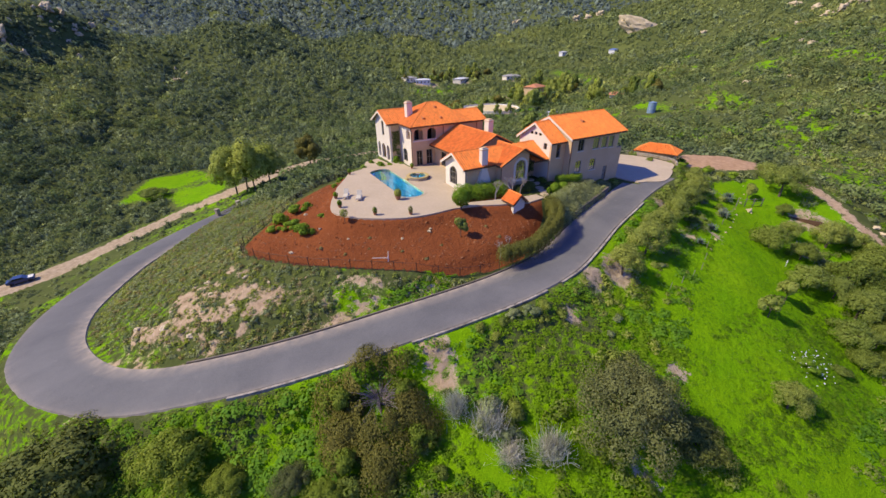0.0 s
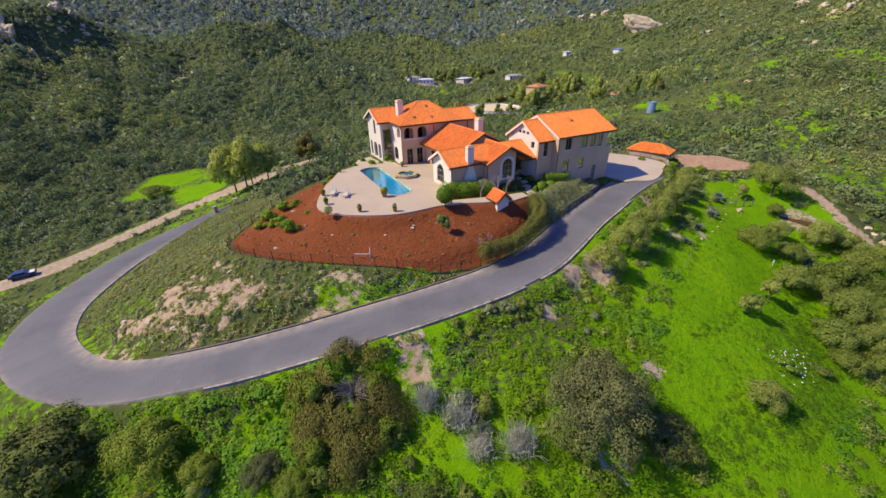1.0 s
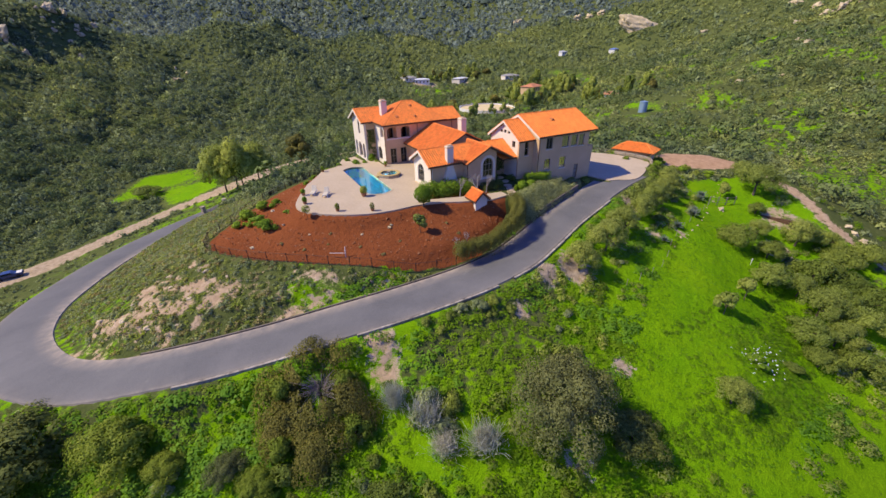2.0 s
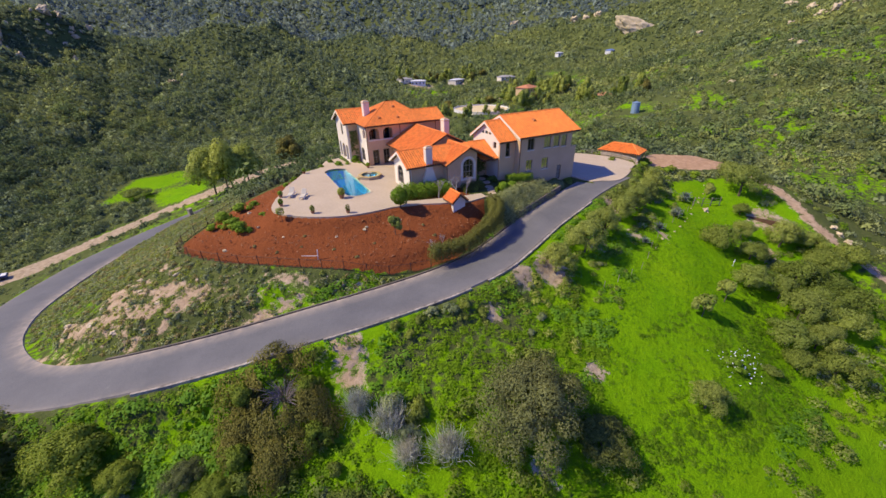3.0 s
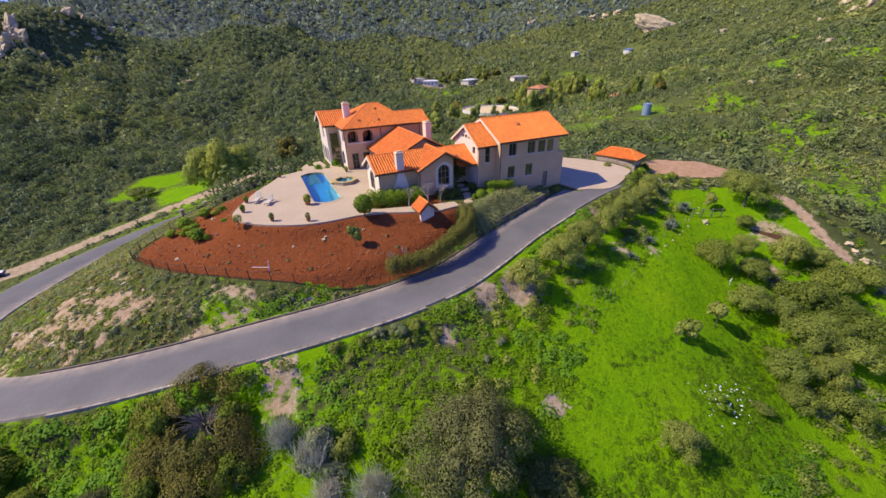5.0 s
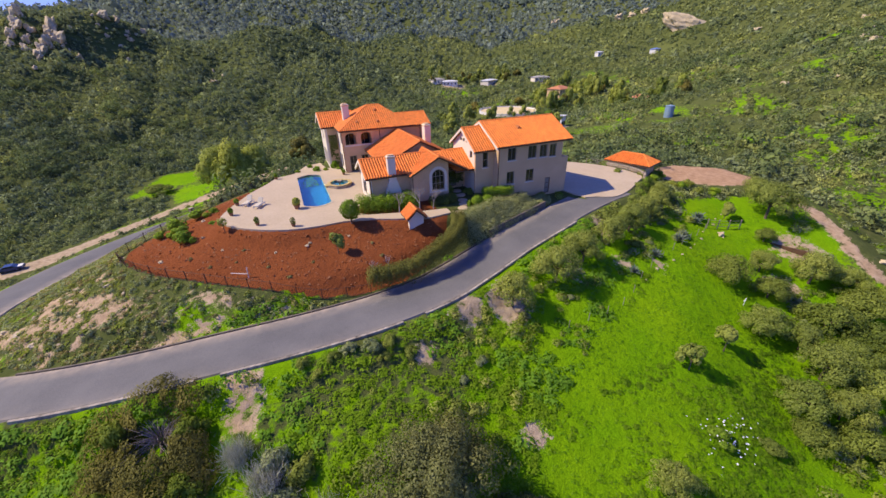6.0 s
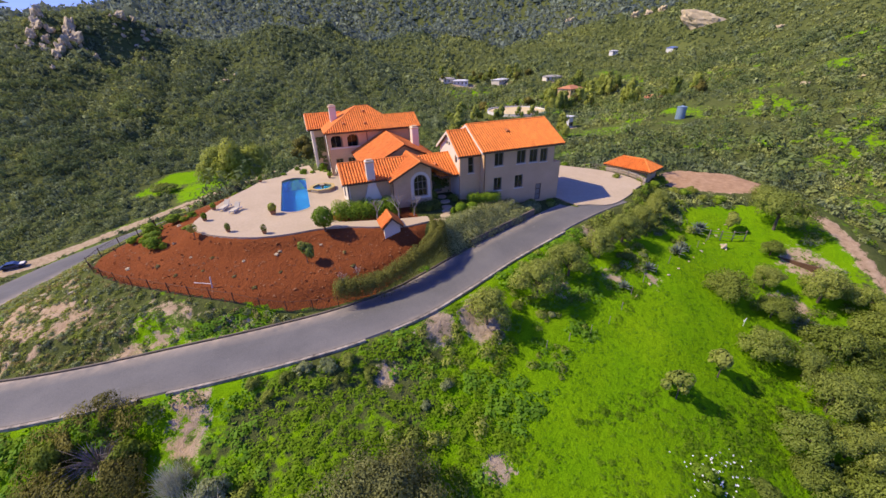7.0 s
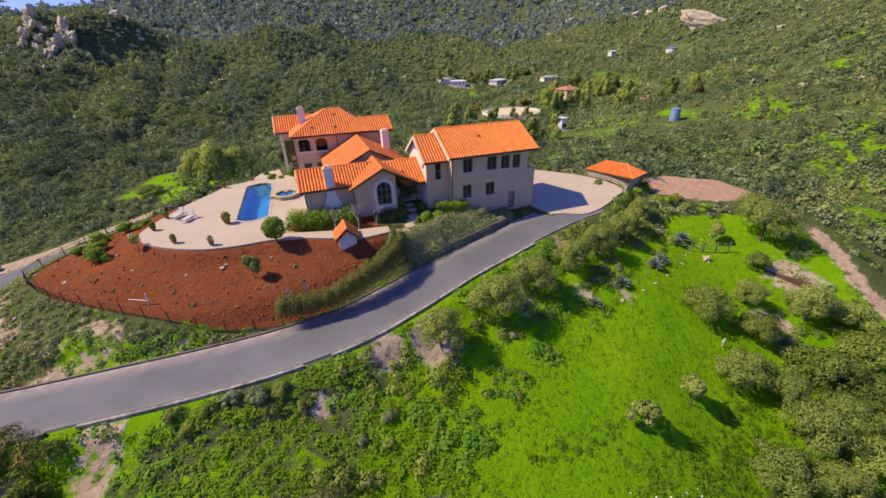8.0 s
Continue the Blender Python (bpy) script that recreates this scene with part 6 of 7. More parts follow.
def spots_in(seed, count, x0, x1, y0, y1):
    rng = np.random.default_rng(seed)
    x, y = rng.uniform(x0, x1, count), rng.uniform(y0, y1, count)
    d, at = near_line(x, y, DRIVE_LINE)
    ok = (d > DRIVE_HALF[at] + 0.55) & (inside(x, y, MULCH) > 0.4) & (inside(x, y, TERRACE) > 0.4) & (inside(x, y, YARD) > 0.4)
    ok &= ~((x > -19) & (x < 11.4) & (y > -0.2) & (y < 30)) & (inside(x, y, CLEARING) > 0.5)
    d2, _ = near_line(x, y, TRAIL_LINE)
    return x[ok & (d2 > 1.8)], y[ok & (d2 > 1.8)], rng


def on_land(x, y, lift=0.0):
    return np.stack([x, y, land(x, y) + lift], -1)


# the bank between fence and drive: grey and green shrublets with bare earth between
x, y, rng = spots_in(71, 22000, -63, -14, -11, 50)
d, at = near_line(x, y, DRIVE_LINE)
bank = ((inside(x, y, MULCH) < 13) & (x < -16) & (y < 16)) | (inside(x, y, BEND_SIDE) < 1)
keep = bank & (lumps(x, y, 3.2, 72) + 0.15 > rng.uniform(-0.9, 0.9, len(x))) & (cover_of(x, y)[2] < rng.uniform(0.3, 0.8, len(x)))
pts = on_land(x[keep], y[keep])
share = rng.uniform(0, 1, len(pts))
half, drab = share < 0.42, share > 0.74
scatter("bank_shrubs", "brownish dry shrublets on the bank", pts[drab], rng.uniform(0.16, 0.42, drab.sum()), 70, 40, 0.33, LEAF_DRAB)
scatter("bank_shrubs", "grey-green shrublets on the bank", pts[half], rng.uniform(0.18, 0.46, half.sum()), 73, 40, 0.33, LEAF_SAGE)
scatter("bank_shrubs", "olive green shrublets on the bank", pts[~half & ~drab], rng.uniform(0.16, 0.44, (~half & ~drab).sum()), 74, 40, 0.33, LEAF_OLIVE)
LEAF_WEED = foliage("weed_leaves", (0.14, 0.27, 0.01), (0.18, 0.32, 0.013), (0.23, 0.37, 0.02), 0.6)
# lush weeds on the slope below the drive
x, y, rng = spots_in(75, 13000, -66, 12, -38, -8)
lush = 0.55 + lumps(x, y, 6.0, 76) * 0.9 - smooth(-14, -4, x) * 0.85
keep = (lush > rng.uniform(0, 1, len(x))) & (inside(x, y, LAWN) > -1.0) & (cover_of(x, y)[2] < 0.4)
scatter("weeds", "lush broad-leaved green weeds on the slope", on_land(x[keep], y[keep], -0.05), rng.uniform(0.25, 0.6, keep.sum()), 77, 40, 0.27, LEAF_WEED, 0.45, 1.2)
LEAF_MALLOW = foliage("mallow_leaves", (0.1, 0.235, 0.018), (0.135, 0.29, 0.024), (0.18, 0.34, 0.034), 0.55)
x, y, rng = spots_in(178, 5200, -66, 8, -38, -8)
keep = (lumps(x, y, 9.0, 179) > rng.uniform(-0.15, 0.15, len(x))) & (inside(x, y, LAWN) > 0.0)
scatter("weeds", "deep green mallow clumps on the slope", on_land(x[keep], y[keep], -0.05), rng.uniform(0.35, 0.8, keep.sum()), 180, 40, 0.29, LEAF_MALLOW, 0.5, 1.1)
x, y, rng = spots_in(78, 1500, -66, 30, -40, -8)
low = smooth(-15, -24, y + 0.25 * (x + 40))
keep = (lumps(x, y, 4.0, 79) + 0.5 * low > rng.uniform(-0.1, 1.1, len(x))) & (inside(x, y, LAWN) > 0.5)
pts, rad = on_land(x[keep], y[keep]), rng.uniform(0.35, 0.95, keep.sum())
kind = rng.integers(0, 3, keep.sum())
for k, material, label in ((0, LEAF_SCRUB, "dark scrub clumps on the slope"), (1, LEAF_OLIVE, "olive scrub clumps on the slope"), (2, LEAF_GREEN, "leafy green scrub clumps on the slope")):
    scatter("scrub_clumps", label, pts[kind == k], rad[kind == k], 80 + 10 * k, 130, 0.19, material, 0.95)
x, y, rng = spots_in(81, 650, -24, 26, -24, -9)
keep = (lumps(x, y, 4.0, 82) > rng.uniform(-0.4, 0.9, len(x))) & (inside(x, y, LAWN) > 0.3)
scatter("scrub_clumps", "olive-grey clumps on the slope", on_land(x[keep], y[keep]), rng.uniform(0.3, 0.7, keep.sum()), 83, 100, 0.22, LEAF_OLIVE)
x, y, rng = spots_in(181, 1500, 10, 46, -42, -12)
keep = (lumps(x, y, 5.0, 182) > rng.uniform(-0.3, 0.8, len(x))) & (inside(x, y, LAWN) > 0.0)
pts, rad = on_land(x[keep], y[keep]), rng.uniform(0.35, 0.95, keep.sum())
kind = rng.integers(0, 3, keep.sum())
for k, material, label in ((0, LEAF_SAGE, "grey-green underbrush among the orchard trees"), (1, LEAF_OLIVE, "olive underbrush among the orchard trees"), (2, LEAF_WEED, "bright weeds among the orchard trees")):
    scatter("underbrush", label, pts[kind == k], rad[kind == k], 183 + k, 90, 0.22, material, 0.8)
x, y, rng = spots_in(187, 5000, -16, 18, -38, -25)
keep = (inside(x, y, LAWN) < 0) & (lumps(x, y, 6.0, 188) + 0.35 * smooth(-27, -33, y) > rng.uniform(-0.1, 0.7, len(x)))
scatter("weeds", "broad-leaved weeds in the grass", on_land(x[keep], y[keep], -0.05), rng.uniform(0.15, 0.4, keep.sum()), 189, 20, 0.4, LEAF_WEED, 0.45, 1.2)
x, y, rng = spots_in(191, 420, 9, 29, -10, 0)
keep = (inside(x, y, YARD) < 6) & (lumps(x, y, 3.0, 192) > -0.35)
pts, rad = on_land(x[keep], y[keep]), rng.uniform(0.35, 0.85, keep.sum())
kind = rng.integers(0, 3, keep.sum())
for k, material, label in ((0, LEAF_SCRUB, "green shrublets below the yard"), (1, LEAF_OLIVE, "olive shrublets below the yard"), (2, LEAF_BRIGHT, "bright leafy shrublets below the yard")):
    scatter("yard_bank_shrubs", label, pts[kind == k], rad[kind == k], 193 + k, 90, 0.22, material, 0.8)
# grass tufts on the lawn
LEAF_LAWN = foliage("lawn_blades", (0.118, 0.285, 0.005), (0.17, 0.36, 0.008), (0.235, 0.41, 0.014), 0.5)
x, y, rng = spots_in(84, 11000, -16, 40, -38, -8)
keep = inside(x, y, LAWN) < 1.0
scatter("lawn_tufts", "uneven bright green grass", on_land(x[keep], y[keep], -0.04), rng.uniform(0.1, 0.24, keep.sum()), 85, 8, 0.6, LEAF_LAWN, 0.4, 1.0)


x, y, rng = spots_in(86, 9000, -82, -40, -16, 62)
d, at = near_line(x, y, DRIVE_LINE)
keep = (d < 12) & (lumps(x, y, 4.0, 87) > rng.uniform(-0.8, 0.5, len(x)))
scatter("verge_grass", "rough grass and weeds beside the drive", on_land(x[keep], y[keep], -0.04), rng.uniform(0.15, 0.42, keep.sum()), 88, 16, 0.42, LEAF_GREEN, 0.5, 0.9)


def hill_scrub():
    """Chaparral over the hills: bushes of leaf sprays over a core coloured dark for the shade between them; they grow
    coarser with distance.
    """
    rng = np.random.default_rng(91)
    eye = np.array([-28.0, -40.0])
    r, out = 60.0, []
    while r < 1050:
        step = 0.85 + r * 0.006 + max(0.0, r - 450) * 0.008
        n = int(radians(128) * r / step)
        a = radians(-40) + radians(128) * (np.arange(n) + rng.uniform(-0.5, 0.5, n)) / n
        rr = r + rng.uniform(-0.6, 0.6, n) * step
        out.append(np.stack([eye[0] + rr * np.sin(a), eye[1] + rr * np.cos(a), np.full(n, step)], -1))
        r += step * 0.9
    x, y, step = np.concatenate(out).T
    d1, at1 = near_line(x, y, DRIVE_LINE)
    d2, _ = near_line(x, y, TRACK_LINE)
    d3, _ = near_line(x, y, TRAIL_LINE)
    ok = (d1 > 4.8) & (d2 > 5.5) & (inside(x, y, BEND_SIDE) > 0) & (d3 > 3) & (inside(x, y, MEADOW) > 2) & (inside(x, y, CLEARING) > 2) & (inside(x, y, MULCH) > 2.5) & (inside(x, y, TERRACE) > 3) & (inside(x, y, YARD) > 3)
    ok &= ~((x > -21) & (x < 14) & (y > -3) & (y < 33)) & (inside(x, y, LAWN) > 3) & ~((y < -8) & (x < 48))
    for ring in FIELDS:
        ok &= (inside(x, y, ring) > 0) | (rng.uniform(0, 1, len(x)) < 0.12)
    for cx, cy, cr in HOMES:
        ok &= np.hypot(x - cx, y - cy) > cr
    ok &= (inside(x, y, ROADSIDE) > 0) | (rng.uniform(0, 1, len(x)) < 0.4)
    east = smooth(-20, 140, x - 0.25 * y)
    fields = smooth(0.1, 0.45, lumps(x, y, 34.0, 92)) * smooth(0, 60, 190 - np.hypot(x + 15, y - 5))
    tank_field = np.exp(-(((x - 86) / 34) ** 2 + ((y - 56) / 38) ** 2))
    open_ground = 0.04 + 0.26 * east + 0.28 * lumps(x, y, 26.0, 94) + 0.6 * fields + 0.42 * tank_field
    ok &= rng.uniform(0, 1, len(x)) > open_ground
    x, y, step, east = x[ok], y[ok], step[ok], east[ok]
    z = land(x, y)
    far = np.hypot(x - eye[0], y - eye[1])
    stand = 1 + 0.3 * lumps(x, y, 18.0, 96)
    tank_far = np.hypot(x - 97, y - 52)
    rad = step * 0.64 * stand * np.exp(rng.normal(0, 0.36, len(x))) * np.where(inside(x, y, ROADSIDE) < 0, 0.55, 1.0)
    thick = (rng.uniform(0, 1, len(x)) < 0.075 + 0.08 * lumps(x, y, 30.0, 97)) & (far < 340) & (inside(x, y, ROADSIDE) > 4) & (tank_far > 20)
    pick = rng.uniform(0, 1, len(x)) > 0.2 + 0.62 * east + 0.25 * lumps(x, y, 45.0, 95)
    seg = 5
    tri = np.array([(0, 1 + j, 1 + (j + 1) % seg) for j in range(seg)])
    base = np.stack([x, y, z], -1)
    for name, label, sel, core, leaf in (("chaparral", "dense dark chaparral on the hills", pick & (far < 560), LEAF_CHAP, LEAF_HILLTWIG), ("hillside_scrub", "lighter olive scrub on the hills", ~pick & (far < 560), LEAF_HILL, LEAF_HILLSIDE), ("mountain_chaparral", "chaparral on the far mountains, blue haze put into its colour", far >= 560, LEAF_FAR_HAZED, LEAF_MOUNTAIN_HAZED)):
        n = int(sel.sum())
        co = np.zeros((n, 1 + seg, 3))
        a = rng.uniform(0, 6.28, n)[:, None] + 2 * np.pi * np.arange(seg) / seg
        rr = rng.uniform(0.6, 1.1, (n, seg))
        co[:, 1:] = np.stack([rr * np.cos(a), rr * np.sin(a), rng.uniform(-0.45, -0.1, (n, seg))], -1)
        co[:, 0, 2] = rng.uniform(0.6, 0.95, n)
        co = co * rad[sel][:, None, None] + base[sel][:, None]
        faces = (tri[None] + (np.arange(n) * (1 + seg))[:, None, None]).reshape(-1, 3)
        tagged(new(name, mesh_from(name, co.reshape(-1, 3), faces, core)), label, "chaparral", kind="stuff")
        big = sel & thick
        if big.any():
            n, per = int(big.sum()), 120
            lobe = rng.normal(0, 0.45, (n, 6, 3)) * np.array([1, 1, 0.4]) + np.array([0, 0, 0.55])
            d = rng.normal(0, 1, (n, per, 3))
            d[..., 2] = np.abs(d[..., 2])
            d /= np.linalg.norm(d, axis=2)[..., None]
            at = lobe[np.arange(n)[:, None], rng.integers(0, 6, (n, per))] + d * rng.uniform(0.5, 0.72, (n, per))[..., None]
            r2 = np.minimum(rad[big] * 1.75, 3.6)
            c, f = leaf_cards(rng, (base[big][:, None] + at * r2[:, None, None]).reshape(-1, 3), (d + 0.5 * at).reshape(-1, 3), np.repeat(r2, per) * 0.17, 1.5, 0.6, True)
            tagged(new("thicket_bushes", mesh_from("thicket", c, f, LEAF_THICKET, OUTWARD[0])), "taller dark bushes standing in the " + name.replace("_", " "), "bushes", kind="stuff")
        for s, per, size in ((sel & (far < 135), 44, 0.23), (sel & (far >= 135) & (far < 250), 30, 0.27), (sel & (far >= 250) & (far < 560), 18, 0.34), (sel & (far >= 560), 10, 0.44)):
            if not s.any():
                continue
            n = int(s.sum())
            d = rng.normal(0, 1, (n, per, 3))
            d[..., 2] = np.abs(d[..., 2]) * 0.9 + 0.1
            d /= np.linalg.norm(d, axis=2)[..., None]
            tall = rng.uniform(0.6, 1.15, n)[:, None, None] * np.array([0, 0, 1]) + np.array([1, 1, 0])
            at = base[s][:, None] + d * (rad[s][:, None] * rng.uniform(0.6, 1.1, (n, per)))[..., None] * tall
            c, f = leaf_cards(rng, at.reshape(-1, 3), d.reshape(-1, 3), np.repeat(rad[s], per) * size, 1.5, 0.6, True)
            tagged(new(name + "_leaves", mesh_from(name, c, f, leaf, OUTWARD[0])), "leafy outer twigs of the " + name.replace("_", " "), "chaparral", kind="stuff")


HOMES = [(91.5, 144.5, 24), (142, 166, 12), (97, 52, 5), (121, 290, 15), (156, 282, 13), (168, 176, 10), (76, 81, 6), (131, 94, 9), (303, 237, 9), (256, 257, 8), (335, 238, 13)]
hill_scrub()

# ---- pool terrace ----
CERAMIC = surface("terracotta_pot", (0.2, 0.09, 0.045), (0.36, 0.17, 0.09), 12.0, 2.0, 0.8)
CANVAS = surface("cream_canvas", (0.5, 0.44, 0.33), (0.66, 0.6, 0.48), 30.0, 2.0, 0.9)
YELLOW_STONE = surface("yellow_stone", (0.42, 0.3, 0.1), (0.64, 0.48, 0.2), 6.0, 0.8, 0.8, 0.4)
STONE = surface("field_stone", (0.26, 0.2, 0.14), (0.5, 0.42, 0.32), 5.0, 0.6, 0.9, 0.6, 0.03)
WHITE_PAINT = surface("white_paint", (0.62, 0.6, 0.57), (0.82, 0.8, 0.77), 12.0, 0.8, 0.6, 0.1)


def potted(x, y, r, tall, leaves, label, material=None, z=0.0):
    r = r * (0.8 if r < 0.4 else 0.92)
    t = thing("planter", (x, y, z), label, "plant pot", "planters on the terrace")
    part("pot", lathe(bmesh.new(), [(0.6 * r, 0), (0.68 * r, 0.1 * r), (0.95 * r, 1.1 * r), (1.08 * r, 1.2 * r), (1.08 * r, 1.35 * r), (0.92 * r, 1.35 * r), (0.88 * r, 1.2 * r)]), CERAMIC, t)
    co, faces = globe_data(int(100 + x * x), leaves * 3, 0.2, tall)
    ob = new("plant", mesh_from("plant", co * r * 1.12 + np.array([0, 0, 1.0 * r]), faces, material or LEAF_BRIGHT, OUTWARD[0]))
    ob.parent = t
    return t


potted(-24.5, 5.0, 0.42, 1.1, 700, "large terracotta pot with a leafy yellowish plant", LEAF_GUM)
potted(-28.8, 1.7, 0.3, 1.4, 420, "dark glazed pot with a round clipped shrub", LEAF_SCRUB)
potted(-25.2, -0.35, 0.3, 1.5, 300, "dark glazed pot with a spiky plant", LEAF_OAK)
potted(-31.7, 6.2, 0.32, 1.2, 500, "terracotta pot with a yellowish green shrub")
potted(-31.3, 9.6, 0.34, 1.0, 400, "terracotta pot with a low green shrub")
potted(-26.6, 19.3, 0.3, 1.2, 400, "pale pot with a small shrub")
potted(-17.0, 16.9, 0.3, 1.2, 400, "terracotta pot beside the terrace doors")
standard = thing("standard_shrub", (-32.2, 2.6, height(-32.2, 2.6)), "small ball-headed shrub on a thin stem", "shrub")
part("stem", rod(bmesh.new(), (0, 0, -0.1), (0, 0, 1.1), 0.035, 0.03), BARK, standard)
co, faces = globe_data(140, 500, 0.22, 1.0)
ob = new("crown", mesh_from("crown", co * 0.45 + np.array([0, 0, 0.75]), faces, LEAF_OLIVE, OUTWARD[0]))
ob.parent = standard


def lounger(x, y, turn):
    t = thing("sun_lounger", (x, y, 0), "cream sun lounger with its backrest raised", "lounger", "sun loungers by the pool", turn=turn)
    bm = bmesh.new()
    for s in (-0.32, 0.32):
        box(bm, s - 0.025, -0.95, 0.26, s + 0.025, 0.95, 0.31)
    for y0 in (-0.93, 0.0, 0.9):
        box(bm, -0.3, y0 - 0.02, 0.262, 0.3, y0 + 0.02, 0.308)
    part("frame", bm, WHITE_PAINT, t)
    for sx in (-0.3, 0.3):
        for sy in (-0.85, 0.75):
            part("leg", box(bmesh.new(), sx - 0.03, sy - 0.03, 0, sx + 0.03, sy + 0.03, 0.27), WHITE_PAINT, t)
    part("mattress", box(bmesh.new(), -0.31, -0.95, 0.312, 0.31, 0.3, 0.4, 0.02), CANVAS, t)
    bm = box(bmesh.new(), -0.31, 0, -0.04, 0.31, 0.75, 0.05, 0.02)
    bmesh.ops.transform(bm, matrix=pose(0, 0.3, 0.36, 52), verts=bm.verts[:])
    part("backrest", bm, CANVAS, t)


lounger(-30.0, 9.4, -24)
lounger(-28.7, 7.9, -24)


def spa():
    t = thing("spa", (-18.4, 11.8, 0), "raised octagonal spa with a yellow stone rim", "spa")
    ring = [(1.75 * math.cos(math.pi / 8 + math.pi * k / 4), 1.75 * math.sin(math.pi / 8 + math.pi * k / 4)) for k in range(8)]
    inner = [(u * 0.74, v * 0.74) for u, v in ring]
    part("spa_wall", plate([(u * 0.98, v * 0.98) for u, v in ring], [[(u * 1.02, v * 1.02) for u, v in inner]], "z", 0.0, 0.38), STONE, t)
    part("rim", plate(ring, [inner], "z", 0.38, 0.07), YELLOW_STONE, t, "yellow stone rim")
    part("spa_floor", plate([(u * 1.015, v * 1.015) for u, v in inner], [], "z", 0.02, 0.04), POOL_SHELL, t)
    part("water", plate(inner, [], "z", 0.3, -0.02), WATER, t).visible_shadow = False
    part("spillway", box(bmesh.new(), -2.0, -0.35, 0.02, -1.6, 0.35, 0.3, 0.02), YELLOW_STONE, t)
    bm = lathe(bmesh.new(), [(0.16, 0.06), (0.12, 0.4), (0.3, 0.62), (0.34, 0.7), (0.1, 0.66)])
    part("fountain_bowl", bm, STONE, t)


spa()
for ob in scene.objects:
    if ob.name.startswith("water"):
        ob.visible_shadow = False


# ---- fences, gate, rails ----
def fence_run(name, line, gap, tall, material, label, rails, post_r, kind_group="", wires=0):
    """A fence along a line of the plan: each post, each rail length a part."""
    pts = spline([(x, y, 0) for x, y in line], 0.4)
    run = np.r_[0, np.cumsum(np.hypot(*np.diff(pts[:, :2], axis=0).T))]
    n = max(2, round(run[-1] / gap) + 1)
    xs, ys = (np.interp(np.linspace(0, run[-1], n), run, pts[:, k]) for k in (0, 1))
    zs = land(xs, ys)
    base = (float(xs[0]), float(ys[0]), float(zs[0]))
    t = thing(name, base, label, "fence")
    at = [Vector((x - base[0], y - base[1], z - base[2])) for x, y, z in zip(xs, ys, zs)]
    post = None
    for p in at:
        if post is None:
            bm = rod(bmesh.new(), (0, 0, -0.35), (0, 0, tall), post_r, post_r, 6)
            bmesh.ops.create_icosphere(bm, subdivisions=1, radius=post_r * 1.5, matrix=Matrix.Translation((0, 0, tall)))
            post = part("post", bm, material, t)
            post.location = p
            continue
        ob = new("post", post.data)
        ob.parent, ob.location = t, p
    for p, q in zip(at, at[1:]):
        for h in rails:
            part("rail", rod(bmesh.new(), p + Vector((0, 0, h)), q + Vector((0, 0, h)), 0.022, sides=4), material, t)
        if wires:
            bm = bmesh.new()
            for k in range(wires):
                a, b = p.lerp(q, (k + 0.5) / wires), 0
                rod(bm, a + Vector((0, 0, 0.05)), a + Vector((0, 0, tall - 0.08)), 0.009, sides=3)
            tagged(part("picket_infill", bm, material, t), kind="stuff")
    return t


METAL_RUST = surface("rusty_metal", (0.05, 0.03, 0.022), (0.12, 0.07, 0.05), 15.0, 1.0, 0.7, 0.2, metallic=0.4)
GREY_WOOD = surface("grey_wood", (0.16, 0.13, 0.1), (0.34, 0.29, 0.23), 16.0, 1.5, 0.9)
fence_run("metal_fence", [(-39, 13.2), (-43.2, 7.2), (-42.3, 3.8), (-38.8, -0.1), (-33.2, -4.3), (-28.5, -7.3), (-24, -9.2), (-19.5, -10.1)], 2.3, 1.15, METAL_RUST, "dark metal picket fence along the foot of the mulch", (0.12, 1.05), 0.035, wires=14)
fence_run("metal_fence", [(-39, 13.4), (-34.8, 18.4), (-30.4, 21.6), (-26, 23.4)], 2.3, 1.15, METAL_RUST, "dark metal picket fence above the valley slope", (0.12, 1.05), 0.035, wires=14)
fence_run("wire_fence", [(-3.6, -19.8), (3.8, -19.0), (9.6, -16.4), (16.2, -14.6), (21, -13.2), (25.4, -11.9)], 2.6, 0.9, GREY_WOOD, "line of low grey fence posts beside the lawn", (), 0.035)
fence_run("wooden_gate_fence", [(26.2, -11.6), (28.4, -12.4), (30.6, -13.2)], 1.5, 1.3, GREY_WOOD, "rustic grey timber gate fence", (0.4, 0.8, 1.2), 0.07)
fence_run("yard_rail", [(23.6, 9.6), (25.6, 6.2), (26.3, 2.4), (25.6, -0.6)], 1.7, 0.95, GREY_WOOD, "weathered timber rail round the yard", (0.35, 0.65, 0.92), 0.06)
pipe = thing("broken_pipe", (-30.1, -4.95, height(-30.1, -4.95)), "white plastic standpipe with a leaning side arm", "pipe")
part("upright", rod(bmesh.new(), (0, 0, -0.1), (0.1, 0.05, 1.15), 0.045, sides=8), WHITE_PAINT, pipe)
part("side_arm", rod(bmesh.new(), (0.02, 0.0, 0.45), (-1.45, 0.65, 0.55), 0.035, sides=8), WHITE_PAINT, pipe)


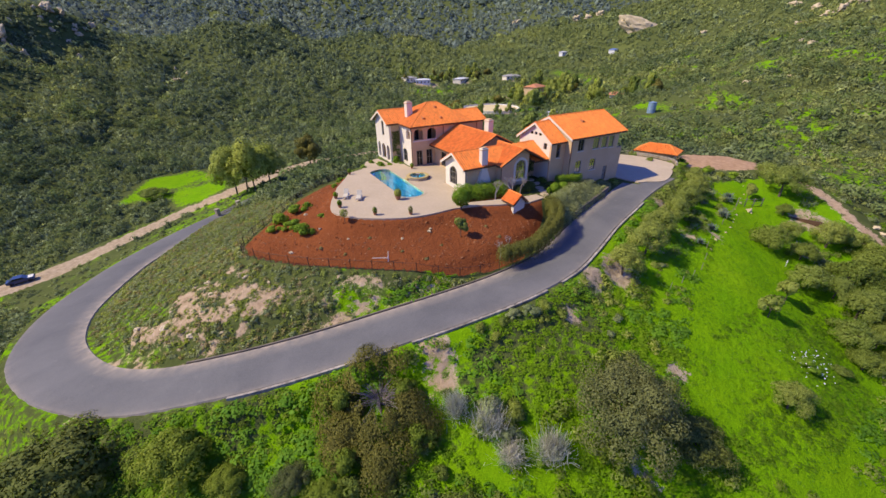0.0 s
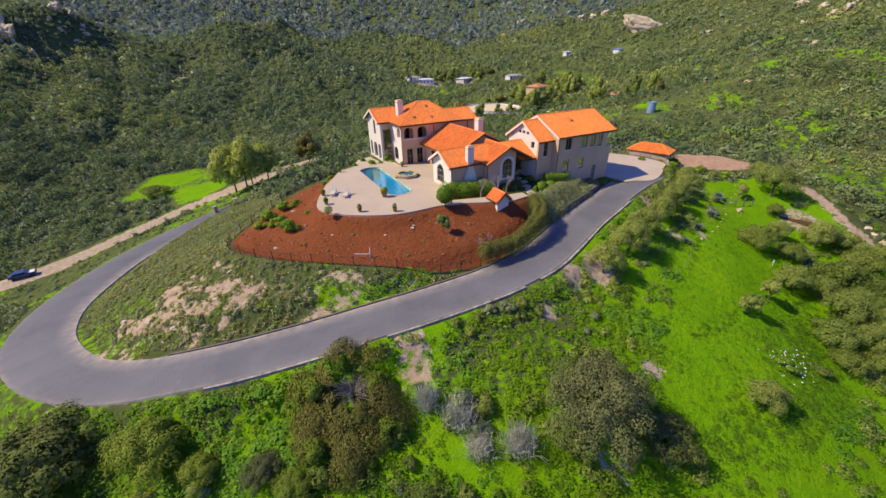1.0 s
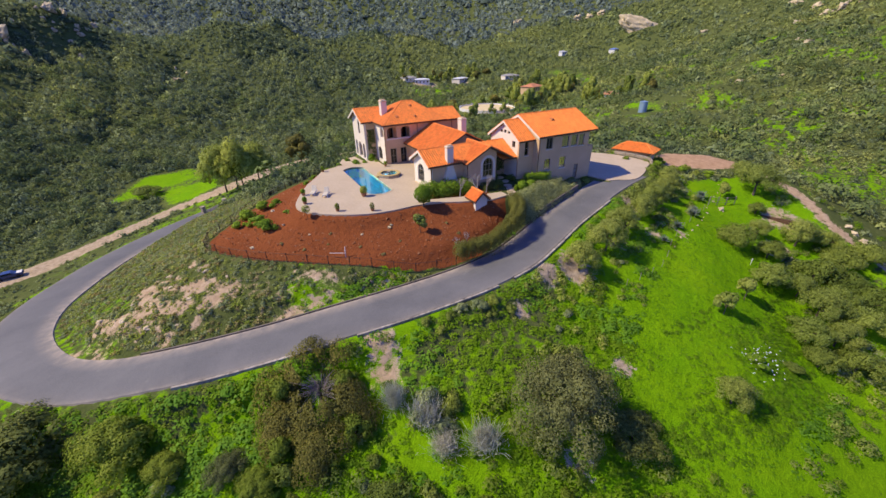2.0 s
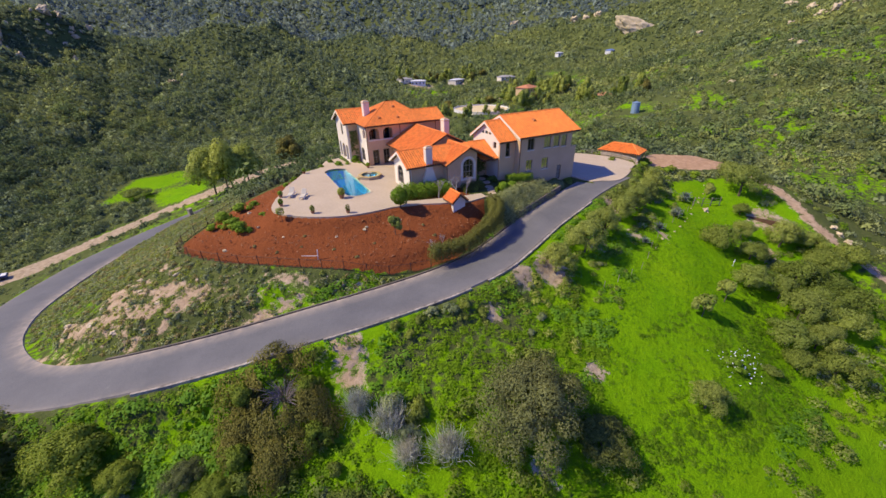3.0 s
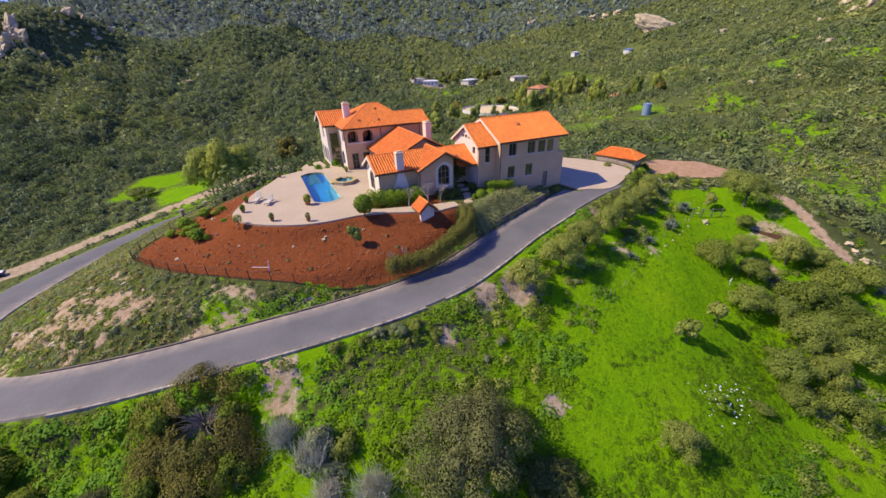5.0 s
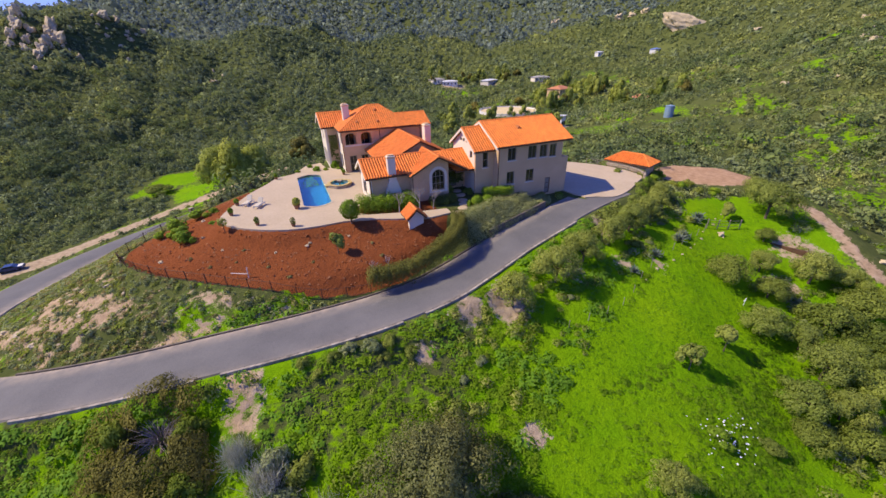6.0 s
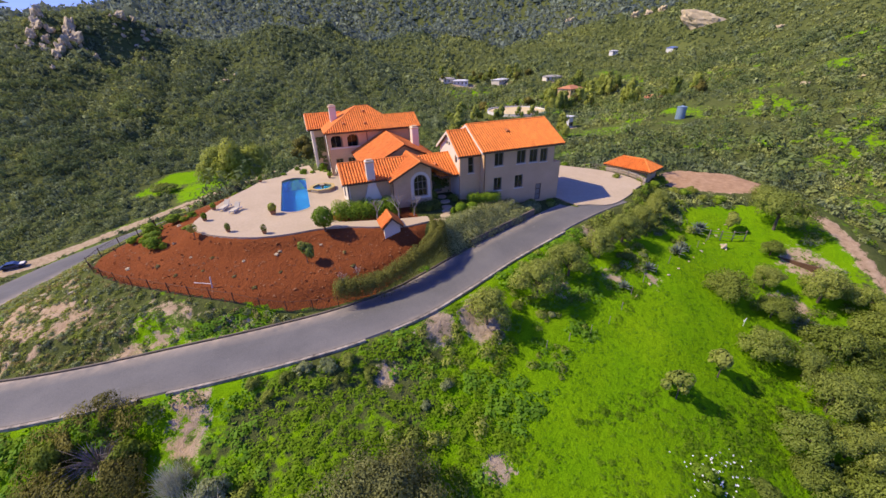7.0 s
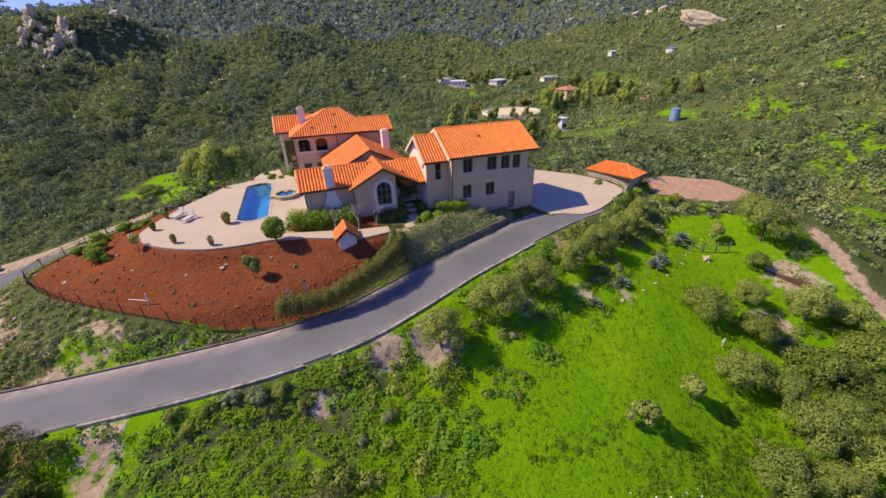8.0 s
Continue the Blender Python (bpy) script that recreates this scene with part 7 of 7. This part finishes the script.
def gate():
    t = thing("entrance_gate", (-46.2, 61.8, -17.0), "low metal drive gate between stone pillars", "gate", turn=37)
    for x in (-2.9, 2.9):
        bm = box(bmesh.new(), x - 0.4, -0.4, -0.8, x + 0.4, 0.4, 1.7, 0.03)
        p = part("pillar", bm, STONE, t)
        part("cap", box(bmesh.new(), x - 0.5, -0.5, 1.7, x + 0.5, 0.5, 1.85, 0.03), STONE, p)
    for s in (-1, 1):
        bm = bmesh.new()
        for z in (0.2, 1.2):
            box(bm, min(0.05 * s, 2.45 * s), -0.03, z, max(0.05 * s, 2.45 * s), 0.03, z + 0.07)
        for k in range(12):
            x = s * (0.1 + 0.21 * k)
            box(bm, x - 0.015, -0.015, 0.2, x + 0.015, 0.015, 1.45 - 0.02 * k)
        part("gate_leaf", bm, METAL_RUST, t)


gate()


def car():
    t = thing("car", (-88.5, 66.4, height(-88.5, 66.4) + 0.02), "dark blue parked car with a pale bonnet", "car", turn=12)
    paint = surface("car_paint", (0.03, 0.05, 0.12), (0.05, 0.08, 0.18), 20.0, 1.0, 0.25, 0.0)
    rubber = surface("tyre_rubber", (0.015, 0.015, 0.015), (0.03, 0.03, 0.03), 20.0, 1.0, 0.9)
    side = [(-2.2, 0.35), (2.2, 0.35), (2.25, 0.7), (2.1, 0.9), (1.0, 1.0), (0.45, 1.42), (-1.0, 1.45), (-1.75, 1.0), (-2.2, 0.92)]
    bm = plate(side, [], "y", -0.88, 1.76)
    bmesh.ops.bevel(bm, geom=bm.edges[:], offset=0.05, segments=1, affect="EDGES")
    part("body", bm, paint, t)
    part("windscreen", plate([(-0.8, 0.45), (0.8, 0.45), (0.7, 0.9), (-0.7, 0.9)], [], "x", 0.8, 0.02), GLASS, t)
    for s in (-0.89, 0.87):
        part("side_window", plate([(-1.45, 1.02), (0.75, 1.02), (0.35, 1.36), (-0.95, 1.38)], [], "y", s, 0.02), GLASS, t)
    part("bonnet", box(bmesh.new(), 1.05, -0.78, 0.93, 2.1, 0.78, 0.98, 0.02), WHITE_PAINT, t)
    for x in (-1.4, 1.4):
        for y in (-0.86, 0.86):
            bm = rod(bmesh.new(), (x, y - 0.1, 0.33), (x, y + 0.1, 0.33), 0.33, sides=16)
            w = part("wheel", bm, rubber, t)
            part("rim", rod(bmesh.new(), (x, y - 0.115, 0.33), (x, y + 0.115, 0.33), 0.18, sides=12), METAL, w)
    for y in (-0.62, 0.62):
        part("headlight", box(bmesh.new(), 2.2, y - 0.17, 0.66, 2.27, y + 0.17, 0.8, 0.01), GLASS, t)


car()

# ---- east slope details ----
pit = thing("retaining_box", (33.0, -18.4, height(33, -18.4)), "low timber retaining wall round a dug pit", "retaining wall", turn=112)
for k in range(3):
    part("sleeper", box(bmesh.new(), -2.2, -0.12, -0.4 + 0.3 * k, 2.2, 0.12, -0.12 + 0.3 * k, 0.02), WOOD, pit)
spout = thing("standpipe", (18.2, -22.4, height(18.2, -22.4)), "bent white standpipe in the grass", "pipe")
part("upright", rod(bmesh.new(), (0, 0, -0.1), (0, 0, 1.2), 0.06, sides=8), WHITE_PAINT, spout)
part("elbow", rod(bmesh.new(), (-0.05, 0, 1.15), (0.55, 0.2, 1.35), 0.06, sides=8), WHITE_PAINT, spout)
part("valve", box(bmesh.new(), -0.3, -0.1, 1.0, 0.0, 0.1, 1.2, 0.02), WHITE_PAINT, spout)
spout.scale = (0.6, 0.6, 0.6)


# ---- rocks ----
def rock_mesh(seed, detail=3):
    bm = bmesh.new()
    bmesh.ops.create_icosphere(bm, subdivisions=detail, radius=1)
    off = Vector((seed * 7.1, seed * 3.3, 0))
    for v in bm.verts:
        n = noise.fractal(v.co * 1.3 + off, 0.8, 2.2, 5)
        c = noise.cell(v.co * 1.3 + off)
        v.co *= 0.8 + 0.5 * n + 0.18 * c
        v.co.z = max(v.co.z, -0.45)
    me = bpy.data.meshes.new("boulder")
    bm.to_mesh(me)
    bm.free()
    me.materials.append(ROCK)
    return me


ROCKS = [rock_mesh(s) for s in range(5)]


def boulder(x, y, size, tall=1.0, label="pale weathered granite boulder", group="granite boulders on the hills", lift=0.1):
    rnd = random.Random(int(x * 31 + y * 57))
    ob = tagged(new("boulder", rnd.choice(ROCKS)), label, "rock", group)
    ob.matrix_basis = pose(x, y, height(x, y) + lift * size, rnd.uniform(-12, 12), rnd.uniform(-12, 12), rnd.uniform(0, 360)) @ Matrix.Diagonal((size, size * rnd.uniform(0.6, 1.0), size * tall, 1))


CRAG_ROCKS = [(-165, 320, 4.5, 1.7), (-164, 309, 4.5, 1.7), (-164, 298, 4, 1.5), (-163, 288, 3, 1.3), (-157, 306, 2.6, 1.3), (-157, 295, 3, 1.4), (-157, 288, 2.4, 1.3), (-149, 315, 4.5, 1.6), (-149, 309, 5, 1.7), (-145, 304, 4.5, 1.7), (-148, 296, 4.5, 1.6), (-149, 287, 4.2, 1.6), (-149, 280, 3.4, 1.3), (-147, 264, 2, 1), (-128, 344, 3.6, 1.5), (-126, 344, 3, 1.2), (-122, 349, 3, 1.5), (-111, 365, 3, 1), (-142, 320, 2, 1), (-98, 394, 2.5, 0.8), (-64, 306, 4, 0.6), (-66, 310, 3, 0.6), (-117, 340, 2, 0.8)]
for k, (x, y, s, h) in enumerate(CRAG_ROCKS):
    ob = tagged(new("boulder", ROCKS[k % 5]), "pale slab of a granite crag on a ridge", "rock", "granite crags on the west ridge")
    ob.matrix_basis = pose(x, y, height(x, y) + 0.35 * s, 0, 14, 34 + 9 * math.sin(2.3 * k)) @ Matrix.Diagonal((s * 0.7, s * 1.3, s * h * 0.75, 1))
rnd = random.Random(203)
for k in range(40):
    x, y, _, _ = rnd.choice(CRAG_ROCKS)
    boulder(x + rnd.gauss(0, 6), y + rnd.gauss(0, 9), rnd.uniform(0.9, 2.2), rnd.uniform(0.9, 1.6))
for x, y, s, h in ((360, 345, 8, 0.8), (382, 328, 7, 0.7), (372, 338, 5, 0.8), (335, 429, 7, 0.9), (391, 150, 8, 0.7), (384, 158, 5, 0.7), (288, 72, 4.5, 0.7), (296, 65, 4, 0.7), (282, 76, 3.5, 0.6), (300, 60, 3, 0.7), (310, 74, 4, 0.7), (270, 84, 2.5, 0.7), (329, 171, 4, 0.5), (199, 49, 2.2, 0.7), (206, 55, 1.6, 0.7), (134, 41, 1.6, 0.6), (345, 120, 4, 0.6), (330, 100, 4, 0.7), (240, 66, 2.4, 0.7), (150, 34, 1.6, 0.7), (420, 250, 8, 0.6), (405, 200, 6, 0.6)):
    boulder(x, y, s, h)
for x, y, s, h in ((40.2, -25.6, 0.7, 0.7), (41.2, -24.4, 0.5, 0.7), (39.6, -27.0, 0.6, 0.8), (27.0, -13.2, 0.5, 1.0), (-24.3, -3.1, 0.3, 0.6), (-24.0, -2.8, 0.22, 0.6), (-38.6, 1.9, 0.25, 0.6), (-34.8, 4.4, 0.25, 0.5), (-35.4, 9.6, 0.3, 0.5), (-20.0, -3.4, 0.2, 0.5), (-27.4, -2.6, 0.2, 0.6), (-32.6, 0.6, 0.22, 0.5)):
    boulder(x, y, s, h, "small pale loose stone on the ground", "loose stones round the house")
rnd = random.Random(77)
for x, y in ((33.5, -8.6), (30.7, -10.0), (29.2, -10.7), (27.8, -11.4), (25.2, -12.4), (22.7, -13.3), (20.8, -14.0), (18.8, -14.7), (16.6, -15.3), (14.4, -16.0), (11.7, -16.6), (8.8, -17.3)):
    boulder(x + rnd.uniform(-0.4, 0.4), y + rnd.uniform(-0.3, 0.3), rnd.uniform(0.12, 0.24), 0.6, "pale edging stone beside the lawn", "edging stones beside the lawn")
for k in range(16):
    a = k * 2.399
    r = math.sqrt((k + 0.5) / 16)
    x, y = -49.5 + 9 * r * math.cos(a), 0.2 + 5.0 * r * math.sin(a)
    if inside(np.array([x]), np.array([y]), MULCH)[0] > 0.6 and near_line(np.array([x]), np.array([y]), DRIVE_LINE)[0][0] > 4:
        boulder(x, y, 0.25 + 0.3 * ((k * 37) % 10) / 10, 0.45, "pale crumbling rock in the bank", "rocks in the bank", 0.0)


def scar():
    """A bare pale rock face on the far slope."""
    bm = bmesh.new()
    bmesh.ops.create_icosphere(bm, subdivisions=4, radius=1)
    for v in bm.verts:
        v.co *= 0.9 + 0.3 * noise.fractal(v.co * 1.6, 0.9, 2.0, 4)
        v.co = Vector((v.co.x * 22, v.co.y * 6, v.co.z * 9))
    ob = tagged(part("rock_face", bm, ROCK), "long pale bare rock face on the hill", "rock")
    ob.matrix_basis = pose(334, 236, height(334, 236) + 0.5, 10, 24, -55)


scar()


# ---- the valley: houses, arena, tank ----
def cottage(name, x, y, w, d, h, turn, roof, wall_mat, label, pitch=0.4, hip=True):
    z = height(x, y)
    t = thing(name, (x, y, z), label, "house", turn=turn)
    part("wall", box(bmesh.new(), -w / 2, -d / 2, -2.5, w / 2, d / 2, h), wall_mat, t)
    bm = bmesh.new()
    e, r = 0.6, d / 2 * pitch
    inset_x = d / 2 if hip else -0.0
    base = [bm.verts.new(p) for p in ((-w / 2 - e, -d / 2 - e, h), (w / 2 + e, -d / 2 - e, h), (w / 2 + e, d / 2 + e, h), (-w / 2 - e, d / 2 + e, h))]
    top = [bm.verts.new((-w / 2 + inset_x, 0, h + r)), bm.verts.new((w / 2 - inset_x, 0, h + r))]
    for f in ((base[0], base[1], top[1], top[0]), (base[1], base[2], top[1]), (base[2], base[3], top[0], top[1]), (base[3], base[0], top[0]), (base[3], base[2], base[1], base[0])):
        bm.faces.new(f)
    part("roof", bm, roof, t)
    n = max(2, int(w / 3.2))
    for side, y0 in ((-1, -d / 2 - 0.04), (1, d / 2 + 0.01)):
        for k in range(n):
            cx = -w / 2 + w * (k + 0.5) / n
            for level in range(max(1, int(h / 3))):
                win = part("window", box(bmesh.new(), cx - 0.55, y0, 0.9 + 3 * level, cx + 0.55, y0 + 0.03, 2.3 + 3 * level), FRAME, t)
                part("pane", box(bmesh.new(), cx - 0.45, y0 - 0.012, 1.0 + 3 * level, cx + 0.45, y0 - 0.002, 2.2 + 3 * level), GLASS, win)
    return t


ROOF_CLAY = surface("far_clay_roof", (0.45, 0.16, 0.07), (0.62, 0.27, 0.13), 3.0, 0.4, 0.85)
ROOF_WHITE = surface("white_roof", (0.62, 0.62, 0.62), (0.8, 0.8, 0.79), 3.0, 0.4, 0.6)
ROOF_BLUE = surface("blue_metal_roof", (0.12, 0.2, 0.5), (0.2, 0.3, 0.65), 3.0, 0.4, 0.4)
ROOF_GREY = surface("grey_roof", (0.3, 0.28, 0.26), (0.45, 0.42, 0.39), 3.0, 0.4, 0.8)
cottage("valley_house", 142, 166, 13, 9, 6, 20, ROOF_CLAY, STUCCO, "two-storey cream house with a clay tile roof")
cottage("valley_house", 121, 290, 13, 7, 3.5, -25, ROOF_WHITE, WHITE_PAINT, "long low white house in the valley", 0.25)
cottage("valley_house", 112, 300, 12, 8, 3.5, 10, ROOF_GREY, STUCCO_PALE_AND_LIT, "pale low house among valley trees", 0.3)
cottage("valley_house", 156, 282, 16, 8, 3, 30, ROOF_WHITE, STUCCO_PALE_AND_LIT, "low house with a white roof", 0.25)
cottage("valley_house", 168, 176, 14, 7, 3, 15, ROOF_GREY, STUCCO_PALE_AND_LIT, "low pale house with a flat grey roof", 0.15)
cottage("valley_house", 131, 94, 11, 6, 2.6, 40, ROOF_CLAY, STUCCO_PALE_AND_LIT, "small low house with an orange roof", 0.3)
cottage("valley_house", 303, 237, 9, 6, 2.8, 10, ROOF_BLUE, WHITE_PAINT, "far white house with a blue roof", 0.35)
cottage("valley_house", 256, 257, 6, 4.5, 3, 0, ROOF_WHITE, WHITE_PAINT, "small far white house on the slope", 0.35)
cottage("valley_house", 178, 236, 13, 8, 3, -10, ROOF_GREY, STUCCO_PALE_AND_LIT, "low grey-roofed house among trees", 0.3)
cottage("shed", 76, 81, 2.4, 2.4, 4.4, 15, ROOF_WHITE, WHITE_PAINT, "narrow tall white pump shed", 0.2)

SAND = surface("arena_sand", (0.58, 0.45, 0.22), (0.74, 0.6, 0.34), 2.0, 0.2, 0.95)


def arena():
    t = thing("riding_arena", (91.5, 144.5, -13.6), "pale oval riding arena inside a white wall", "arena")
    outer = [(15.4 * math.cos(a), 16.4 * math.sin(a)) for a in (2 * math.pi * k / 48 for k in range(48))]
    part("arena_wall", plate(outer, [[(u * 0.985, v * 0.985) for u, v in outer]], "z", -1.5, 2.9), WHITE_PAINT, t, "low curved white wall")
    part("arena_sand", plate([(u * 0.98, v * 0.98) for u, v in outer], [], "z", -0.2, 1.0), SAND, t, "raked pale sand")
    for k in range(24):
        a = 2 * math.pi * k / 24
        part("post", rod(bmesh.new(), (15.2 * math.cos(a), 16.2 * math.sin(a), 1.1), (15.2 * math.cos(a), 16.2 * math.sin(a), 2.2), 0.08, sides=5), WHITE_PAINT, t)


arena()
tank = thing("water_tank", (97, 52, height(97, 52)), "blue-grey cylindrical metal water tank", "water tank")
TANK = surface("tank_steel", (0.2, 0.3, 0.4), (0.32, 0.44, 0.55), 4.0, 0.5, 0.45, 0.1, metallic=0.3)
part("shell", lathe(bmesh.new(), [(1.75, -0.4), (1.75, 1.4), (1.79, 1.45), (1.75, 1.5), (1.75, 2.9), (1.79, 2.95), (1.75, 3.0), (1.75, 4.4)], 28), TANK, tank, smooth=False)
part("lid", lathe(bmesh.new(), [(1.85, 4.4), (1.85, 4.48), (0.3, 4.85), (0.25, 4.95)], 28), TANK, tank)
bm = bmesh.new()
for x in (-0.2, 0.2):
    box(bm, 1.78, x - 0.02, 0.2, 1.84, x + 0.02, 4.5)
for k in range(12):
    box(bm, 1.79, -0.18, 0.4 + 0.34 * k, 1.83, 0.18, 0.43 + 0.34 * k)
part("ladder", bm, METAL, tank)
tank.scale = (0.8, 0.8, 0.8)
far_kinds = [tree_kind("valley_tree", s, 700, 0.16, m, "leafy tree among the valley houses", "tree", 0.4, 0.05, f, 12) for s, m, f in ((151, LEAF_OLIVE, 1.2), (152, LEAF_SCRUB, 1.0), (153, LEAF_GUM, 1.4), (154, LEAF_BROWN, 1.1))]
rnd = random.Random(155)
for k in range(170):
    hx, hy, hr = HOMES[rnd.choice((0, 0, 0, 1, 1, 3, 4, 4, 5, 7))]
    a, r = rnd.uniform(0, 6.28), hr + rnd.uniform(-1, 16)
    if math.cos(a - math.atan2(-40 - hy, -28 - hx)) > (0.25 if hx < 95 else 0.55):
        continue
    plant(far_kinds[k % 4], hx + r * math.cos(a), hy + r * math.sin(a), rnd.uniform(2.2, 4.8), rnd.uniform(0.9, 1.7), group="trees among the valley houses")
for x, y, r, h in ((82, 126, 2.4, 1.6), (87, 122, 2.6, 1.5), (75, 131, 3.2, 1.5), (70, 128, 3.4, 1.3), (97, 122, 3.4, 1.6), (104, 124, 4.0, 1.8), (110, 128, 4.2, 1.7), (66, 140, 4.2, 1.4), (60, 150, 4.4, 1.4), (52, 132, 4.0, 1.3), (46, 118, 3.8, 1.3), (160, 168, 4.0, 1.3), (62, 66, 3.6, 1.5), (58, 72, 4, 1.3), (66, 84, 3, 1.2), (50, 60, 3.2, 1.2)):
    plant(far_kinds[0], x, y, r, h, group="trees among the valley houses")
clear_firsts(far_kinds)

# low stone wall on the yard's outer edge
def yard_wall():
    t = thing("garden_wall", (26.2, 2.0, -1.6), "low fieldstone wall along the edge of the yard", "wall")
    ring = [(24.7, -1.6), (26.0, -0.5), (26.5, 1.2), (26.5, 3.2), (26.1, 5.2), (25.5, 6.6)]
    rnd = random.Random(301)
    for (ax, ay), (bx, by) in zip(ring, ring[1:]):
        n = max(2, round(math.hypot(bx - ax, by - ay) / 0.55))
        for j in range(n):
            for row in range(2):
                k = (j + 0.5 + 0.3 * (row % 2)) / n
                ob = part("stone", box(bmesh.new(), -0.3, -0.16, -0.15, 0.3, 0.16, 0.15, 0.04), STONE, t)
                ob.matrix_basis = pose(ax + (bx - ax) * k - 26.2, ay + (by - ay) * k - 2.0, 0.12 + 0.28 * row, rnd.uniform(-3, 3), rnd.uniform(-3, 3), math.degrees(math.atan2(by - ay, bx - ax)) + rnd.uniform(-5, 5))


yard_wall()
